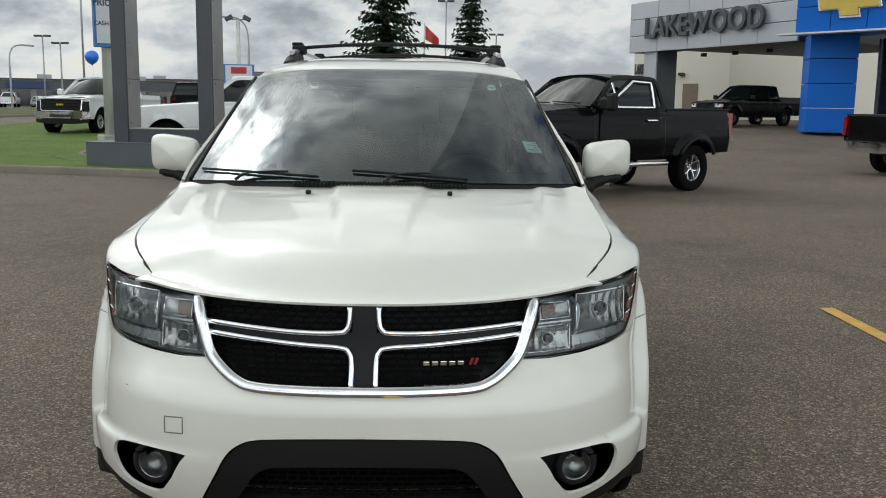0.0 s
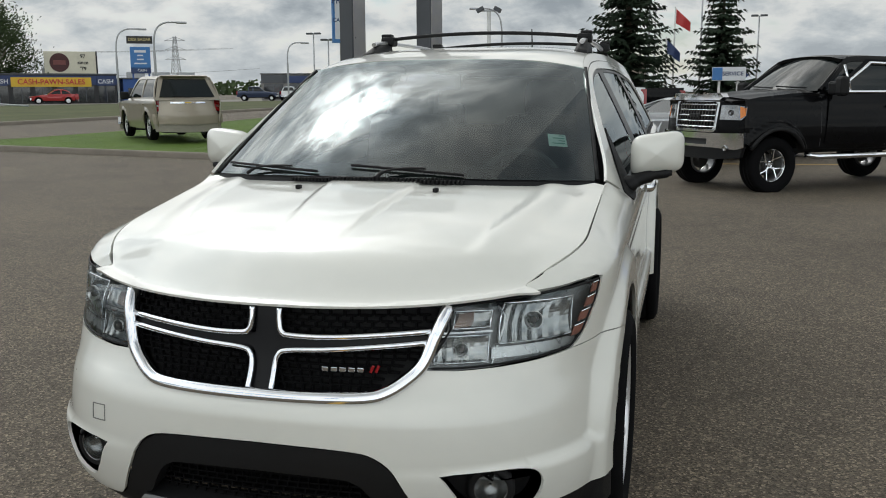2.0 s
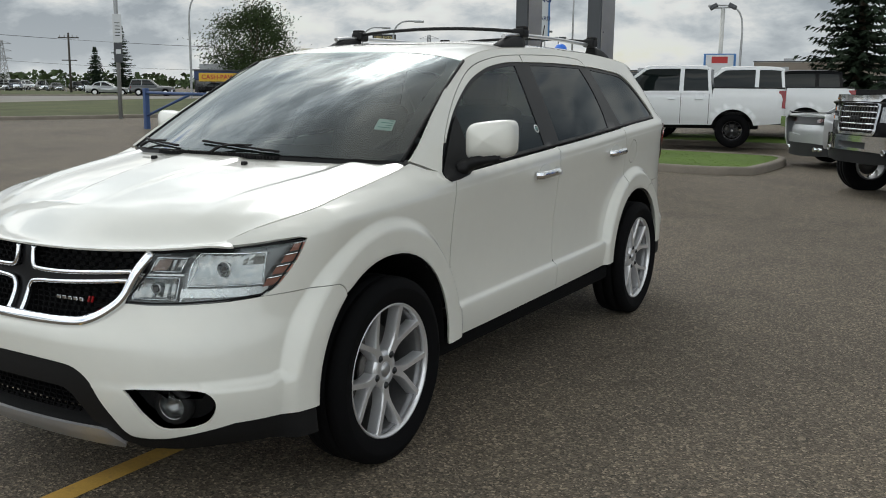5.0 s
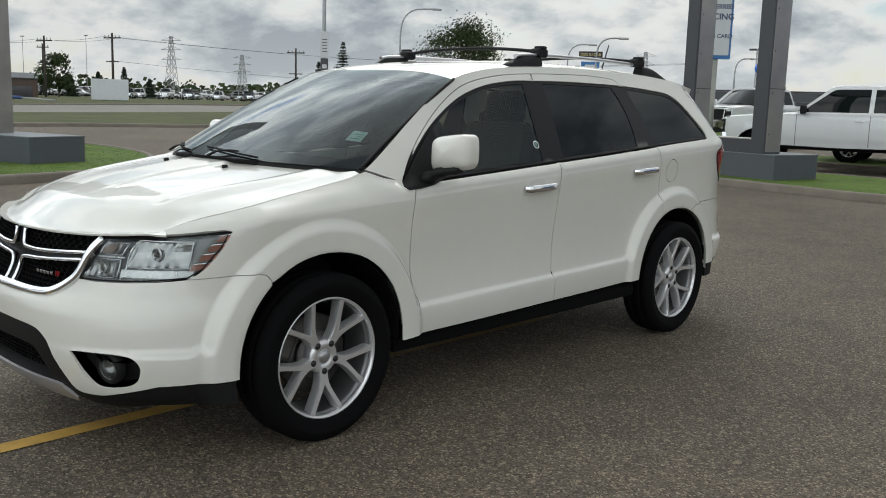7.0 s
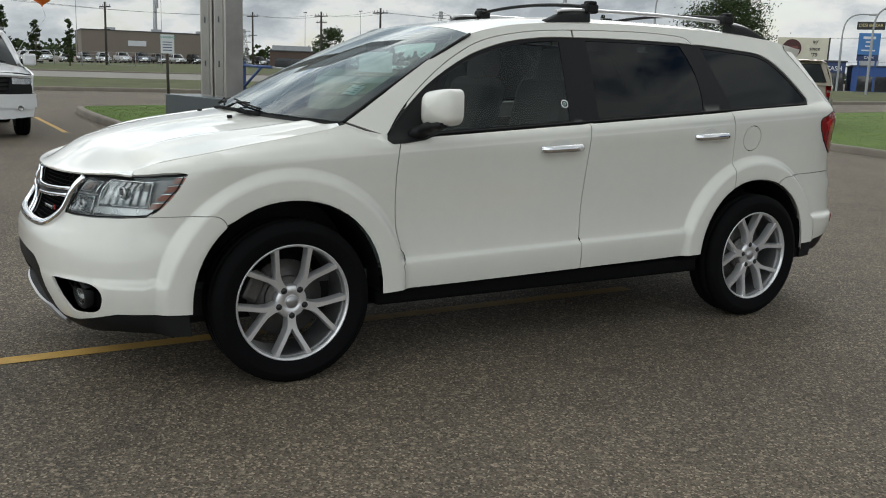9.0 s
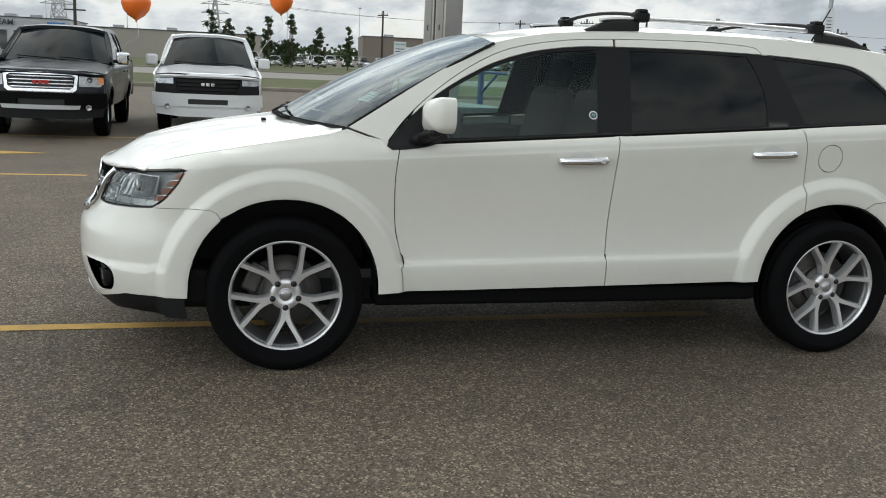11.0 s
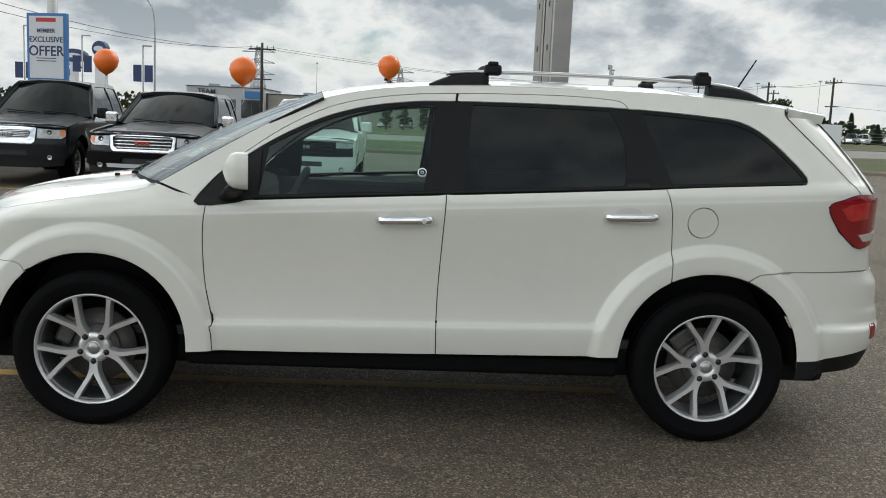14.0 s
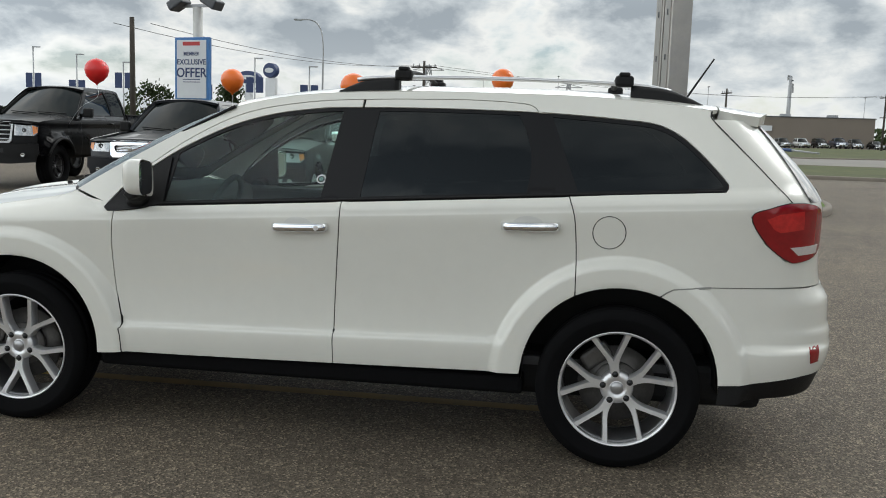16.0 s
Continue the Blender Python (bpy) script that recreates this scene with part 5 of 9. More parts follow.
    sd = [(rear_qy(y, z), z) for y, z in [q for q in ar]] + [(rear_qy(1.879, 0.405), 0.405), (rear_qy(2.0, 0.412), 0.412), (rear_qy(2.25, 0.445), 0.445), (0.3, 0.46), (0.0, 0.46)]
    R = up + sd
    part("rear_bumper", patch("rear_bumper", [R + [(-q, z) for q, z in R[::-1] if abs(q) > 1e-6]], rear, 0.026, rim=0.02, gap=0.0015, scale=(1.2, 1), extra=[(k * 1.2 * rear_qy(y, z), z) for y, z in ring_points(0.02) if y > 1.62 for k in (1, -1)]), WHITE, car)
    vl = [(0.0, 0.456), (0.3, 0.456), (rear_qy(2.25, 0.442), 0.442), (rear_qy(2.0, 0.409), 0.409), (rear_qy(1.88, 0.402), 0.402), (rear_qy(1.875, 0.318), 0.318), (rear_qy(2.1, 0.335), 0.335), (0.3, 0.36), (0.0, 0.36)]
    part("rear_valance", patch("rear_valance", [vl + [(-q, z) for q, z in vl[::-1] if abs(q) > 1e-6]], rear, 0.04, rim=0.03, offset=-0.005, scale=(1.2, 1)), BLACKP, car)
    for k in (1, -1):
        rf = [(rear_qy(y, z), z) for y, z in ((2.275, 0.575), (2.325, 0.58), (2.325, 0.51), (2.285, 0.505))]
        part("reflector", patch("reflector", [rf], rear, 0.03, rim=0.004, offset=0.004, flip=k, scale=(1.2, 1)), RED, car, "red bumper reflector")
    # crossbars and aerial
    for y, z in ((0.38, 1.740), (1.417, 1.736)):
        pts = [(x, y - 0.01, z + 0.028 * (1 - (x / 0.54) ** 2)) for x in np.linspace(-0.535, 0.535, 15)]
        part("roof_crossbar", tube(pts, 0.016, 8, squash=0.6), BLACKP, car, "black roof crossbar")
    part("aerial", tube([(0.03, 1.725, 1.640), (0.03, 1.752, 1.672), (0.0, 1.887, 1.883)], [0.016, 0.006, 0.004], 8), BLACKP, car, "short black aerial")
    # cabin
    part("floor_pan", boxed(0, 0.1, 0.43, 1.5, 3.4, 0.04), TRIM, car)
    part("dashboard", boxed(0, -1.02, 0.99, 1.46, 0.42, 0.26, 0.07), TRIM, car)
    part("headliner", patch("headliner", [[(-0.56, -0.38), (0.56, -0.38), (0.56, 1.78), (-0.56, 1.78)]], roof, 0.12, rim=0, offset=-0.03), HEADLINER, car)
    for k in (1, -1):
        part("door_card", boxed(k * 0.79, 0.0, 0.78, 0.06, 1.9, 0.60, 0.03), TRIM, car)
        bm = boxed(k * 0.37, -0.12, 0.68, 0.52, 0.52, 0.20, 0.06)
        part("seat_cushion", bm, CLOTH, car)
        part("seat_back", boxed(k * 0.37, 0.20, 1.02, 0.48, 0.15, 0.66, 0.06, Matrix.Rotation(-0.24, 4, "X")), CLOTH, car, "dark cloth seat")
        part("head_rest", boxed(k * 0.37, 0.30, 1.42, 0.27, 0.10, 0.20, 0.045, Matrix.Rotation(-0.2, 4, "X")), CLOTH, car)
        part("rear_head_rest", boxed(k * 0.42, 1.14, 1.30, 0.26, 0.10, 0.18, 0.04), CLOTH, car)
    part("rear_seat", boxed(0, 1.05, 0.96, 1.30, 0.18, 0.62, 0.06, Matrix.Rotation(-0.25, 4, "X")), CLOTH, car)
    part("rear_cushion", boxed(0, 0.80, 0.66, 1.30, 0.5, 0.2, 0.06), CLOTH, car)
    ring = [(0.37 + 0.185 * math.cos(a), -0.60 + 0.07 * math.sin(a), 1.03 + 0.170 * math.sin(a)) for a in np.linspace(0, 2 * math.pi, 30, endpoint=False)]
    wh = part("steering_wheel", tube(ring, 0.016, 8, closed=True), TRIM, car, "dark steering wheel")
    bm = boxed(0.37, -0.60, 1.03, 0.13, 0.06, 0.11, 0.025)
    for a in (-2.7, -0.45, -1.57):
        rod(bm, (0.37, -0.60, 1.03), (0.37 + 0.18 * math.cos(a), -0.60 + 0.068 * math.sin(a), 1.03 + 0.165 * math.sin(a)), 0.014, sides=8)
    part("wheel_boss", bm, TRIM, wh)
    part("rear_view_mirror", boxed(0.0, -0.62, 1.50, 0.24, 0.04, 0.07, 0.018), TRIM, car)
    P, N = on(side, [(0.05, 1.237)])
    for r0, r1, mt in ((0.0165, 0.0225, surface("sticker_white", (0.7, 0.75, 0.74), rough=0.6)), (0.004, 0.009, surface("sticker_teal", (0.25, 0.45, 0.42), rough=0.6))):
        bm = lathe([(r0, 0.0), (r1, 0.0), (r1, -0.001), (r0, -0.001)], 28)
        bm.transform(Matrix.Translation(P[0] - N[0] * 0.0075) @ N[0].to_track_quat("X", "Z").to_matrix().to_4x4())
        part("window_sticker", bm, mt, car, "small round sticker on the door glass")
    return car


# ---- more materials ----
GRASS = surface("mown_grass", (0.092, 0.150, 0.026), rough=0.9, vary=0.25, scale=0.7, grain=25, bump=0.5, bump_scale=60, spec=0.2, dirt=((0.16, 0.15, 0.06), 0.35))
DRYGRASS = surface("roadside_grass", (0.078, 0.088, 0.036), rough=0.95, vary=0.4, scale=0.4, grain=9, bump=0.8, bump_scale=20, spec=0.2, dirt=((0.17, 0.14, 0.07), 0.6))
KERB = surface("kerb_concrete", (0.19, 0.165, 0.135), rough=0.9, vary=0.25, scale=2.0, grain=40, bump=0.4, bump_scale=80, dirt=((0.12, 0.10, 0.08), 0.5))
ROADGREY = surface("old_road_concrete", (0.20, 0.185, 0.165), rough=0.9, vary=0.18, scale=0.3, grain=4, dirt=((0.12, 0.11, 0.10), 0.4))
STEELDARK = surface("dark_grey_cladding", (0.055, 0.06, 0.068), rough=0.45, vary=0.12, scale=1.5, coat=0.1)
STEELPALE = surface("brushed_steel", (0.42, 0.40, 0.37), rough=0.35, metal=0.8, vary=0.15, scale=2.5, grain=80)
BASEGREY = surface("painted_plinth", (0.085, 0.095, 0.108), rough=0.6, vary=0.08, scale=2, dirt=((0.07, 0.075, 0.08), 0.4))
BASETOP = surface("plinth_top", (0.15, 0.17, 0.19), rough=0.6, vary=0.1, scale=2)
GALV = surface("galvanised_pole", (0.36, 0.37, 0.38), rough=0.5, metal=0.5, vary=0.12)
WHITEPOLE = surface("white_pole_paint", (0.55, 0.55, 0.53), rough=0.5, vary=0.12, dirt=((0.3, 0.27, 0.22), 0.3))
WOODPOLE = surface("weathered_pole_wood", (0.05, 0.043, 0.036), rough=0.9, vary=0.3, scale=4, grain=60)
SIGNBLUE = surface("sign_blue", (0.045, 0.17, 0.42), rough=0.5, vary=0.05)
SIGNWHITE = surface("sign_white", (0.62, 0.64, 0.66), rough=0.5, vary=0.05)
SIGNNAVY = surface("sign_navy", (0.02, 0.04, 0.12), rough=0.5, vary=0.05)
SIGNYELLOW = surface("sign_yellow", (0.62, 0.40, 0.03), rough=0.5, vary=0.06)
SIGNRED = surface("sign_red", (0.45, 0.03, 0.03), rough=0.5, vary=0.06)
SIGNBLACK = surface("sign_black", (0.015, 0.015, 0.017), rough=0.5, vary=0.1)
FASCIA = surface("grey_metal_panels", (0.46, 0.48, 0.51), rough=0.4, metal=0.3, vary=0.05, scale=0.6)
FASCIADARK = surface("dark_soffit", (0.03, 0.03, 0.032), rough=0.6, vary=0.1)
BLUEPANEL = surface("blue_cladding", (0.003, 0.115, 0.50), rough=0.5, coat=0.0, spec=0.2, vary=0.05, scale=0.8)
STUCCO = surface("beige_stucco", (0.74, 0.70, 0.60), rough=0.9, vary=0.05, scale=0.5, grain=20)
BROWNWALL = surface("brown_block_wall", (0.20, 0.17, 0.14), rough=0.9, vary=0.08, scale=0.2)
GREYWALL = surface("grey_shop_wall", (0.22, 0.21, 0.20), rough=0.9, vary=0.12, scale=0.2)
TANWALL = surface("tan_hall_wall", (0.33, 0.31, 0.27), rough=0.9, vary=0.06, scale=0.1)
BLUEWALL = surface("blue_shop_wall", (0.03, 0.08, 0.25), rough=0.7, vary=0.1, scale=0.3)
DARKGLASS = surface("dark_shop_glass", (0.02, 0.022, 0.025), rough=0.08, coat=0.6, vary=0.2, scale=0.3)
NEEDLES = surface("spruce_needles", (0.022, 0.036, 0.020), rough=0.85, vary=0.45, scale=0.8, grain=6, spec=0.2)
LEAVES = surface("tree_leaves", (0.036, 0.056, 0.018), rough=0.75, vary=0.45, scale=0.7, grain=5, spec=0.25)
BARK = surface("bark", (0.10, 0.08, 0.06), rough=0.95, vary=0.3, scale=5, grain=40, bump=0.6, bump_scale=30)
BALLOON_O = surface("orange_balloon", (0.85, 0.17, 0.02), rough=0.32, coat=0.2, vary=0.04)
BALLOON_B = surface("blue_balloon", (0.02, 0.16, 0.72), rough=0.32, coat=0.2, vary=0.04)
BALLOON_R = surface("red_balloon", (0.70, 0.02, 0.02), rough=0.32, coat=0.2, vary=0.04)
VGLASS = surface("vehicle_glass", (0.006, 0.009, 0.009), rough=0.04, coat=0.0, vary=0.1, scale=1.0, spec=0.32)


def lettering(name, words, height, depth, m, mat, parent, label=""):
    """Words in the built-in font as a mesh, centred, standing in x and z of m and facing -y."""
    c = bpy.data.curves.new(name, "FONT")
    c.body, c.size, c.extrude = words, height / 0.72, depth / 2
    c.align_x, c.align_y = "CENTER", "CENTER"
    c.offset = height * 0.022
    tmp = bpy.data.objects.new(name, c)
    scene.collection.objects.link(tmp)
    me = bpy.data.meshes.new_from_object(tmp)
    bpy.data.objects.remove(tmp)
    me.transform(m @ pose(0, 0, 0, 90, 0, 0))
    me.materials.clear()
    return part(name, me, mat, parent, label)


# ---- the ground ----
def lot_z(x, y):
    """Height of the asphalt: level round the car, a shallow dip and a slow rise to the showroom."""
    a = 0.45 + 0.40 * smooth(x, -25, -5)
    return a * smooth(y, 14, 50) - 0.10 * math.exp(-((x - 4) ** 2 + (y - 13.0) ** 2) / 26.0)


def ground_sheet():
    bm = bmesh.new()
    xs = [-3000, -1200, -600, -300, -200] + list(np.arange(-150, 61, 5.0)) + [80, 120, 200, 400, 1000, 3000]
    ys = [-3000, -1000, -400, -150, -80] + list(np.arange(-50, 121, 5.0)) + [150, 200, 300, 500, 1200, 3000]
    xs = sorted(set(xs) | set(np.arange(-10, 12, 1.25).tolist()))
    ys = sorted(set(ys) | set(np.arange(5, 25, 1.25).tolist()))
    V = [[bm.verts.new((x, y, lot_z(x, y))) for x in xs] for y in ys]
    for A, B in zip(V, V[1:]):
        for i in range(len(xs) - 1):
            bm.faces.new((A[i], A[i + 1], B[i + 1], B[i])).smooth = True
    return part("ground", bm, ASPHALT, None, "worn brown-grey asphalt car park with faded yellow lines", "ground", "structure")


def island(name, outline, h, mat, step, label, kerb=0.15):
    """Grass with a concrete kerb round it, raised h above the asphalt."""
    inner = inset(outline, kerb) if kerb else outline
    top = part(name, patch(name, [inner], lambda x, y: (x, y, lot_z(x, y) + h), step, rim=h + 0.1, core=(0, 0, -1e5)), mat, None, label, "grass", "structure")
    if kerb:
        o, i = dense(outline, 1.5), None
        i = inset(o, kerb)
        bm = bmesh.new()
        rows = []
        for (x, y), (u, v) in zip(o, i):
            z, w = lot_z(x, y), lot_z(u, v)
            mx, my = x + (u - x) * 0.15, y + (v - y) * 0.15
            rows.append([bm.verts.new(p) for p in ((x, y, z - 0.05), (x, y, z + h - 0.02), (mx, my, z + h + 0.012), (u, v, w + h + 0.014), (u, v, w - 0.05))])
        for A, B in zip(rows, rows[1:] + rows[:1]):
            for k in range(4):
                bm.faces.new((A[k], A[k + 1], B[k + 1], B[k])).smooth = True
        bmesh.ops.recalc_face_normals(bm, faces=bm.faces)
        part("kerb", bm, KERB, top, "worn concrete kerb")
    return top


def strip(name, outline, dz, mat, step, label, category="road"):
    return part(name, patch(name, [outline], lambda x, y: (x, y, lot_z(x, y) + dz), step, rim=0, core=(0, 0, -1e5)), mat, None, label, category, "structure")


ground_sheet()
ISLE_A = spline([(-0.7, 13.4), (-0.95, 12.7), (-2.0, 12.35), (-4.2, 12.7), (-8.0, 13.55), (-12.0, 14.5), (-16.0, 15.45), (-19.0, 16.1), (-19.6, 16.5), (-19.0, 17.2), (-18.2, 19.5), (-17.4, 25), (-16.8, 31), (-15.5, 40), (-13.0, 42), (-9.5, 40), (-8.8, 32), (-8.6, 25), (-8.4, 19), (-7.6, 17.2), (-5.0, 16.6), (-2.0, 16.4), (-0.75, 16.0)], 5, True)
isle_a = island("grass_island", ISLE_A, 0.13, GRASS, 0.9, "mown green grass strip inside a concrete kerb")
ISLE_C = spline([(-1.0, 19.9), (-7.0, 20.2), (-7.4, 21.5), (-6.0, 22.6), (-1.0, 22.4), (-0.2, 21.0)], 5, True)
island("grass_island", ISLE_C, 0.12, GRASS, 0.9, "mown green grass strip inside a concrete kerb")
ISLE_B = spline([(-10.6, 1.4), (-11.4, 0.75), (-13.5, 0.65), (-19.0, 0.75), (-20.2, 1.4), (-21.2, 4.0), (-20.6, 6.5), (-18.0, 7.0), (-14.5, 6.3), (-11.5, 4.2)], 5, True)
isle_b = island("grass_island", ISLE_B, 0.13, GRASS, 0.9, "mown green grass corner inside a concrete kerb")
MEDIAN = [(-33.8, -60), (-33.8, 0), (-33.2, 14), (-30.5, 20), (-27.2, 27), (-24.5, 36), (-23, 45), (-20.5, 70), (-16, 130), (-42, 130), (-47, 70), (-49.5, 40), (-50.5, 15), (-51.5, -60)]
island("median", MEDIAN, 0.14, DRYGRASS, 4.0, "rough grass median with a concrete kerb", 0.3)
strip("road", [(-51.8, -300), (-50.8, 15), (-49.8, 40), (-47.3, 70), (-42.3, 130), (-36, 260), (-60, 270), (-68, 130), (-73, 70), (-75.5, 20), (-77, -300)], 0.02, ROADGREY, 12.0, "pale old road beyond the median")
FARG = [(-77.5, -300), (-76, 20), (-73.5, 70), (-70.5, 100), (-78, 120), (-120, 120), (-150, 90), (-152, -300)]
island("verge", FARG, 0.12, DRYGRASS, 12.0, "rough grass verge beyond the road", 0.3)


def grass_blades(name, outline, n, seed):
    """Tufts of blades over a lawn, densest along the near edge."""
    rnd = random.Random(seed)
    L = inset(outline, 0.2)
    xs = [p[0] for p in L]
    ys = [p[1] for p in L]
    verts, faces = [], []
    px = np.array([rnd.uniform(min(xs), max(xs)) for _ in range(n)])
    py = np.array([min(ys) + (max(ys) - min(ys)) * rnd.random() ** 1.3 for _ in range(n)])
    ok = inside([L], px, py)
    for x, y in zip(px[ok], py[ok]):
        z = lot_z(x, y) + 0.125
        for _ in range(3):
            a, h, w = rnd.uniform(0, 6.28), rnd.uniform(0.008, 0.022), rnd.uniform(0.005, 0.011)
            ox, oy = x + rnd.uniform(-0.06, 0.06), y + rnd.uniform(-0.06, 0.06)
            k = len(verts)
            dx, dy = math.cos(a) * w, math.sin(a) * w
            lx, ly = rnd.uniform(-0.03, 0.03), rnd.uniform(-0.03, 0.03)
            verts += [(ox - dx, oy - dy, z), (ox + dx, oy + dy, z), (ox + lx, oy + ly, z + h)]
            faces.append((k, k + 1, k + 2))
    me = bpy.data.meshes.new(name)
    me.from_pydata(verts, [], faces)
    return part(name, me, GRASS, None, "short blades of mown grass on the lawn", "grass", "stuff")


grass_blades("grass_blades", ISLE_A, 26000, 3)
grass_blades("grass_blades", ISLE_B, 9000, 4)


# darker copy of the worn yellow, with the shade under the car painted in
SHADEDYELLOW = surface("worn_shaded_road_paint", (0.22, 0.145, 0.05), rough=0.8, vary=0.3, scale=6, grain=90, dirt=((0.09, 0.075, 0.055), 0.85))


def paint_line(a, b, w, label="faded yellow painted line on the asphalt", dz=0.004, mat=None):
    a, b = Vector((*a, 0)), Vector((*b, 0))
    s = (b - a).normalized().cross(Vector((0, 0, 1))) * (w / 2)
    n = max(2, int((b - a).length / 1.0))
    bm = bmesh.new()
    prev = None
    for i in range(n + 1):
        p = a.lerp(b, i / n)
        q, r = p - s, p + s
        pair = [bm.verts.new((v.x, v.y, lot_z(v.x, v.y) + dz)) for v in (q, r)]
        if prev:
            bm.faces.new((prev[0], prev[1], pair[1], pair[0]))
        prev = pair
    return part("painted_line", bm, mat or YELLOW, None, label, "road marking", "structure")


for a, b, w in (((0.10, -5.4), (0.10, -1.5), 0.10), ((3.13, 1.75), (3.13, -2.5), 0.11), ((-6.07, -3.2), (-6.07, -9.5), 0.09), ((-11.0, -2.6), (-10.7, -13), 0.09),
                ((1.2, 15.6), (4.6, 16.2), 0.10), ((-13.2, -0.35), (-17.5, -0.35), 0.09)):
    paint_line(a, b, w)


paint_line((0.10, -1.5), (0.10, 1.2), 0.10, "worn yellow painted line darkened for the shade under the crossover", 0.004, SHADEDYELLOW)


def arrow_mark():
    bm = bmesh.new()
    out = [(-8.42, -6.6), (-8.22, -6.6), (-8.22, -4.9), (-8.05, -4.9), (-8.32, -3.95), (-8.59, -4.9), (-8.42, -4.9)]
    bm.faces.new([bm.verts.new((x, y, 0.005)) for x, y in out])
    return part("painted_arrow", bm, YELLOW, None, "faded yellow painted arrow on the asphalt", "road marking", "structure")


arrow_mark()


# ---- vehicles round about ----
def make_vehicle(name, label, m, spec, category="truck"):
    """A pickup, SUV or saloon from its side profile. It faces -Y; its left side is +X."""
    g = dict(wb=3.75, fo=0.95, ro=1.15, hw=0.98, sill=0.50, belt=1.22, hood0=1.10, hood1=1.22, roof=1.90, ws0=-1.05, ws1=-0.28, rf=1.20, cab=1.36, bed=1.34, tyre=0.41, rim=0.24, arch=0.50,
             paint=None, wheel=ALLOY, style="pickup", grille="bars", bumper=CHROME, roofx=0.70, frame=CHROME, handle=None, mirror=None, flare=False, step=0.10, badge=None, door_open=False, detail=True, lamp_z=None, low=None, lip=None, boards=False)
    g.update(spec)
    P = g["paint"]
    hw, wb, belt = g["hw"], g["wb"], g["belt"]
    yf, yr = -wb / 2 - g["fo"], wb / 2 + g["ro"]
    v = empty(name, m, label, category)
    tr = g["tyre"]

    def W(y, z):
        zb = belt
        x = hw - 0.05 * ((z - 0.95) / 0.5) ** 2 if z <= zb else (hw - 0.05 * ((zb - 0.95) / 0.5) ** 2 - 0.015) - (z - zb) * (hw - 0.06 - g["roofx"] - 0.045) / (g["roof"] - zb) - 0.085 * max(0.0, (z - zb) / (g["roof"] - zb)) ** 4
        x += 0.010 * smooth(z, belt - 0.20, belt - 0.14) * (1 - smooth(z, belt - 0.08, belt)) - 0.012 * smooth(g["sill"] + 0.20 - z, 0, 0.12)
        for yc in (-wb / 2, wb / 2):
            r = math.hypot(y - yc, z - tr)
            x += 0.022 * smooth(g["arch"] + 0.11 - r, 0, 0.05)
        if y < yf + 0.35:
            s = min(1.0, (yf + 0.35 - y) / 0.35)
            x *= 1 - 0.16 * s ** 2.2
        if g["style"] == "saloon" and y > yr - 0.6:
            x *= 1 - 0.13 * min(1.0, (y - yr + 0.6) / 0.6) ** 2.2
        if y > yr - 0.2:
            s = min(1.0, (y - yr + 0.2) / 0.2)
            x *= 1 - 0.05 * s ** 2
        if g["flare"]:
            for yc in (-wb / 2, wb / 2):
                r = math.hypot(y - yc, z - tr)
                x += 0.07 * smooth(g["arch"] + 0.14 - r, 0, 0.05)
        return x

    def S(y, z):
        return (W(y, z), y, z)

    def arc(yc):
        R = g["arch"]
        return [(yc - R * math.cos(a), tr + R * math.sin(a) * 1.02) for a in np.linspace(math.asin(max(-0.9, min(0.9, (g["sill"] - tr) / R))), math.pi - math.asin(max(-0.9, min(0.9, (g["sill"] - tr) / R))), 15)]
    st = g["step"]
    bumper_top = g["sill"] + 0.24
    nose = [(yf + 0.19, bumper_top), (yf + 0.19, g["sill"] + 0.1)]
    rear_top = g["bed"] if g["style"] == "pickup" else belt
    if g["style"] == "saloon":
        rear_top = g["bed"]
    low_line = [(yf + 0.30, g["sill"])] + arc(-wb / 2) + [(0.0, g["sill"] - 0.02)] + arc(wb / 2) + [(yr - 0.05, g["sill"] + 0.06), (yr - 0.01, g["sill"] + 0.2), (yr, rear_top - 0.1), (yr - 0.03, rear_top)]
    hood_line = [(g["ws0"], g["hood1"]), (g["ws0"] - 0.4, g["hood1"] - 0.015), (yf + 0.45, g["hood0"] + 0.01), (yf + 0.20, g["hood0"] - 0.03)]
    if g["style"] == "pickup":
        top_line = [(g["cab"] + 0.03, g["bed"]), (g["cab"] + 0.01, belt)]
    elif g["style"] == "saloon":
        top_line = [(g["cab"], g["bed"]), (g["cab"] - 0.2, belt)]
    else:
        top_line = [(yr - 0.05, belt)]
    roundness = 4 if g["detail"] else 2
    lp = nose[::-1][:1] + low_line + top_line + [(g["ws0"] + 0.05, belt)] + hood_line + nose[:1]
    roof_line = [(g["ws0"] + 0.02, belt), (g["ws1"], g["roof"] - 0.06), (g["ws1"] + 0.25, g["roof"] - 0.01), (g["rf"], g["roof"] - 0.02), (g["rf"] + 0.62 * (g["cab"] - g["rf"]), g["roof"] - 0.16), (g["cab"], belt)]
    if g["style"] == "suv":
        roof_line = [(g["ws0"] + 0.02, belt), (g["ws1"], g["roof"] - 0.05), (g["ws1"] + 0.3, g["roof"]), (g["rf"] - 0.1, g["roof"] - 0.02), (g["rf"] + 0.04, g["roof"] - 0.10), (yr - 0.06, belt)]
    roof_line = roof_line[:1] + spline(roof_line[1:-1], roundness) + roof_line[-1:]
    glass_lp = inset(roof_line, 0.075)
    cut = (g["ws1"] + 0.25 + (g["rf"] if g["style"] != "suv" else g["rf"] - 0.5)) / 2 + 0.05

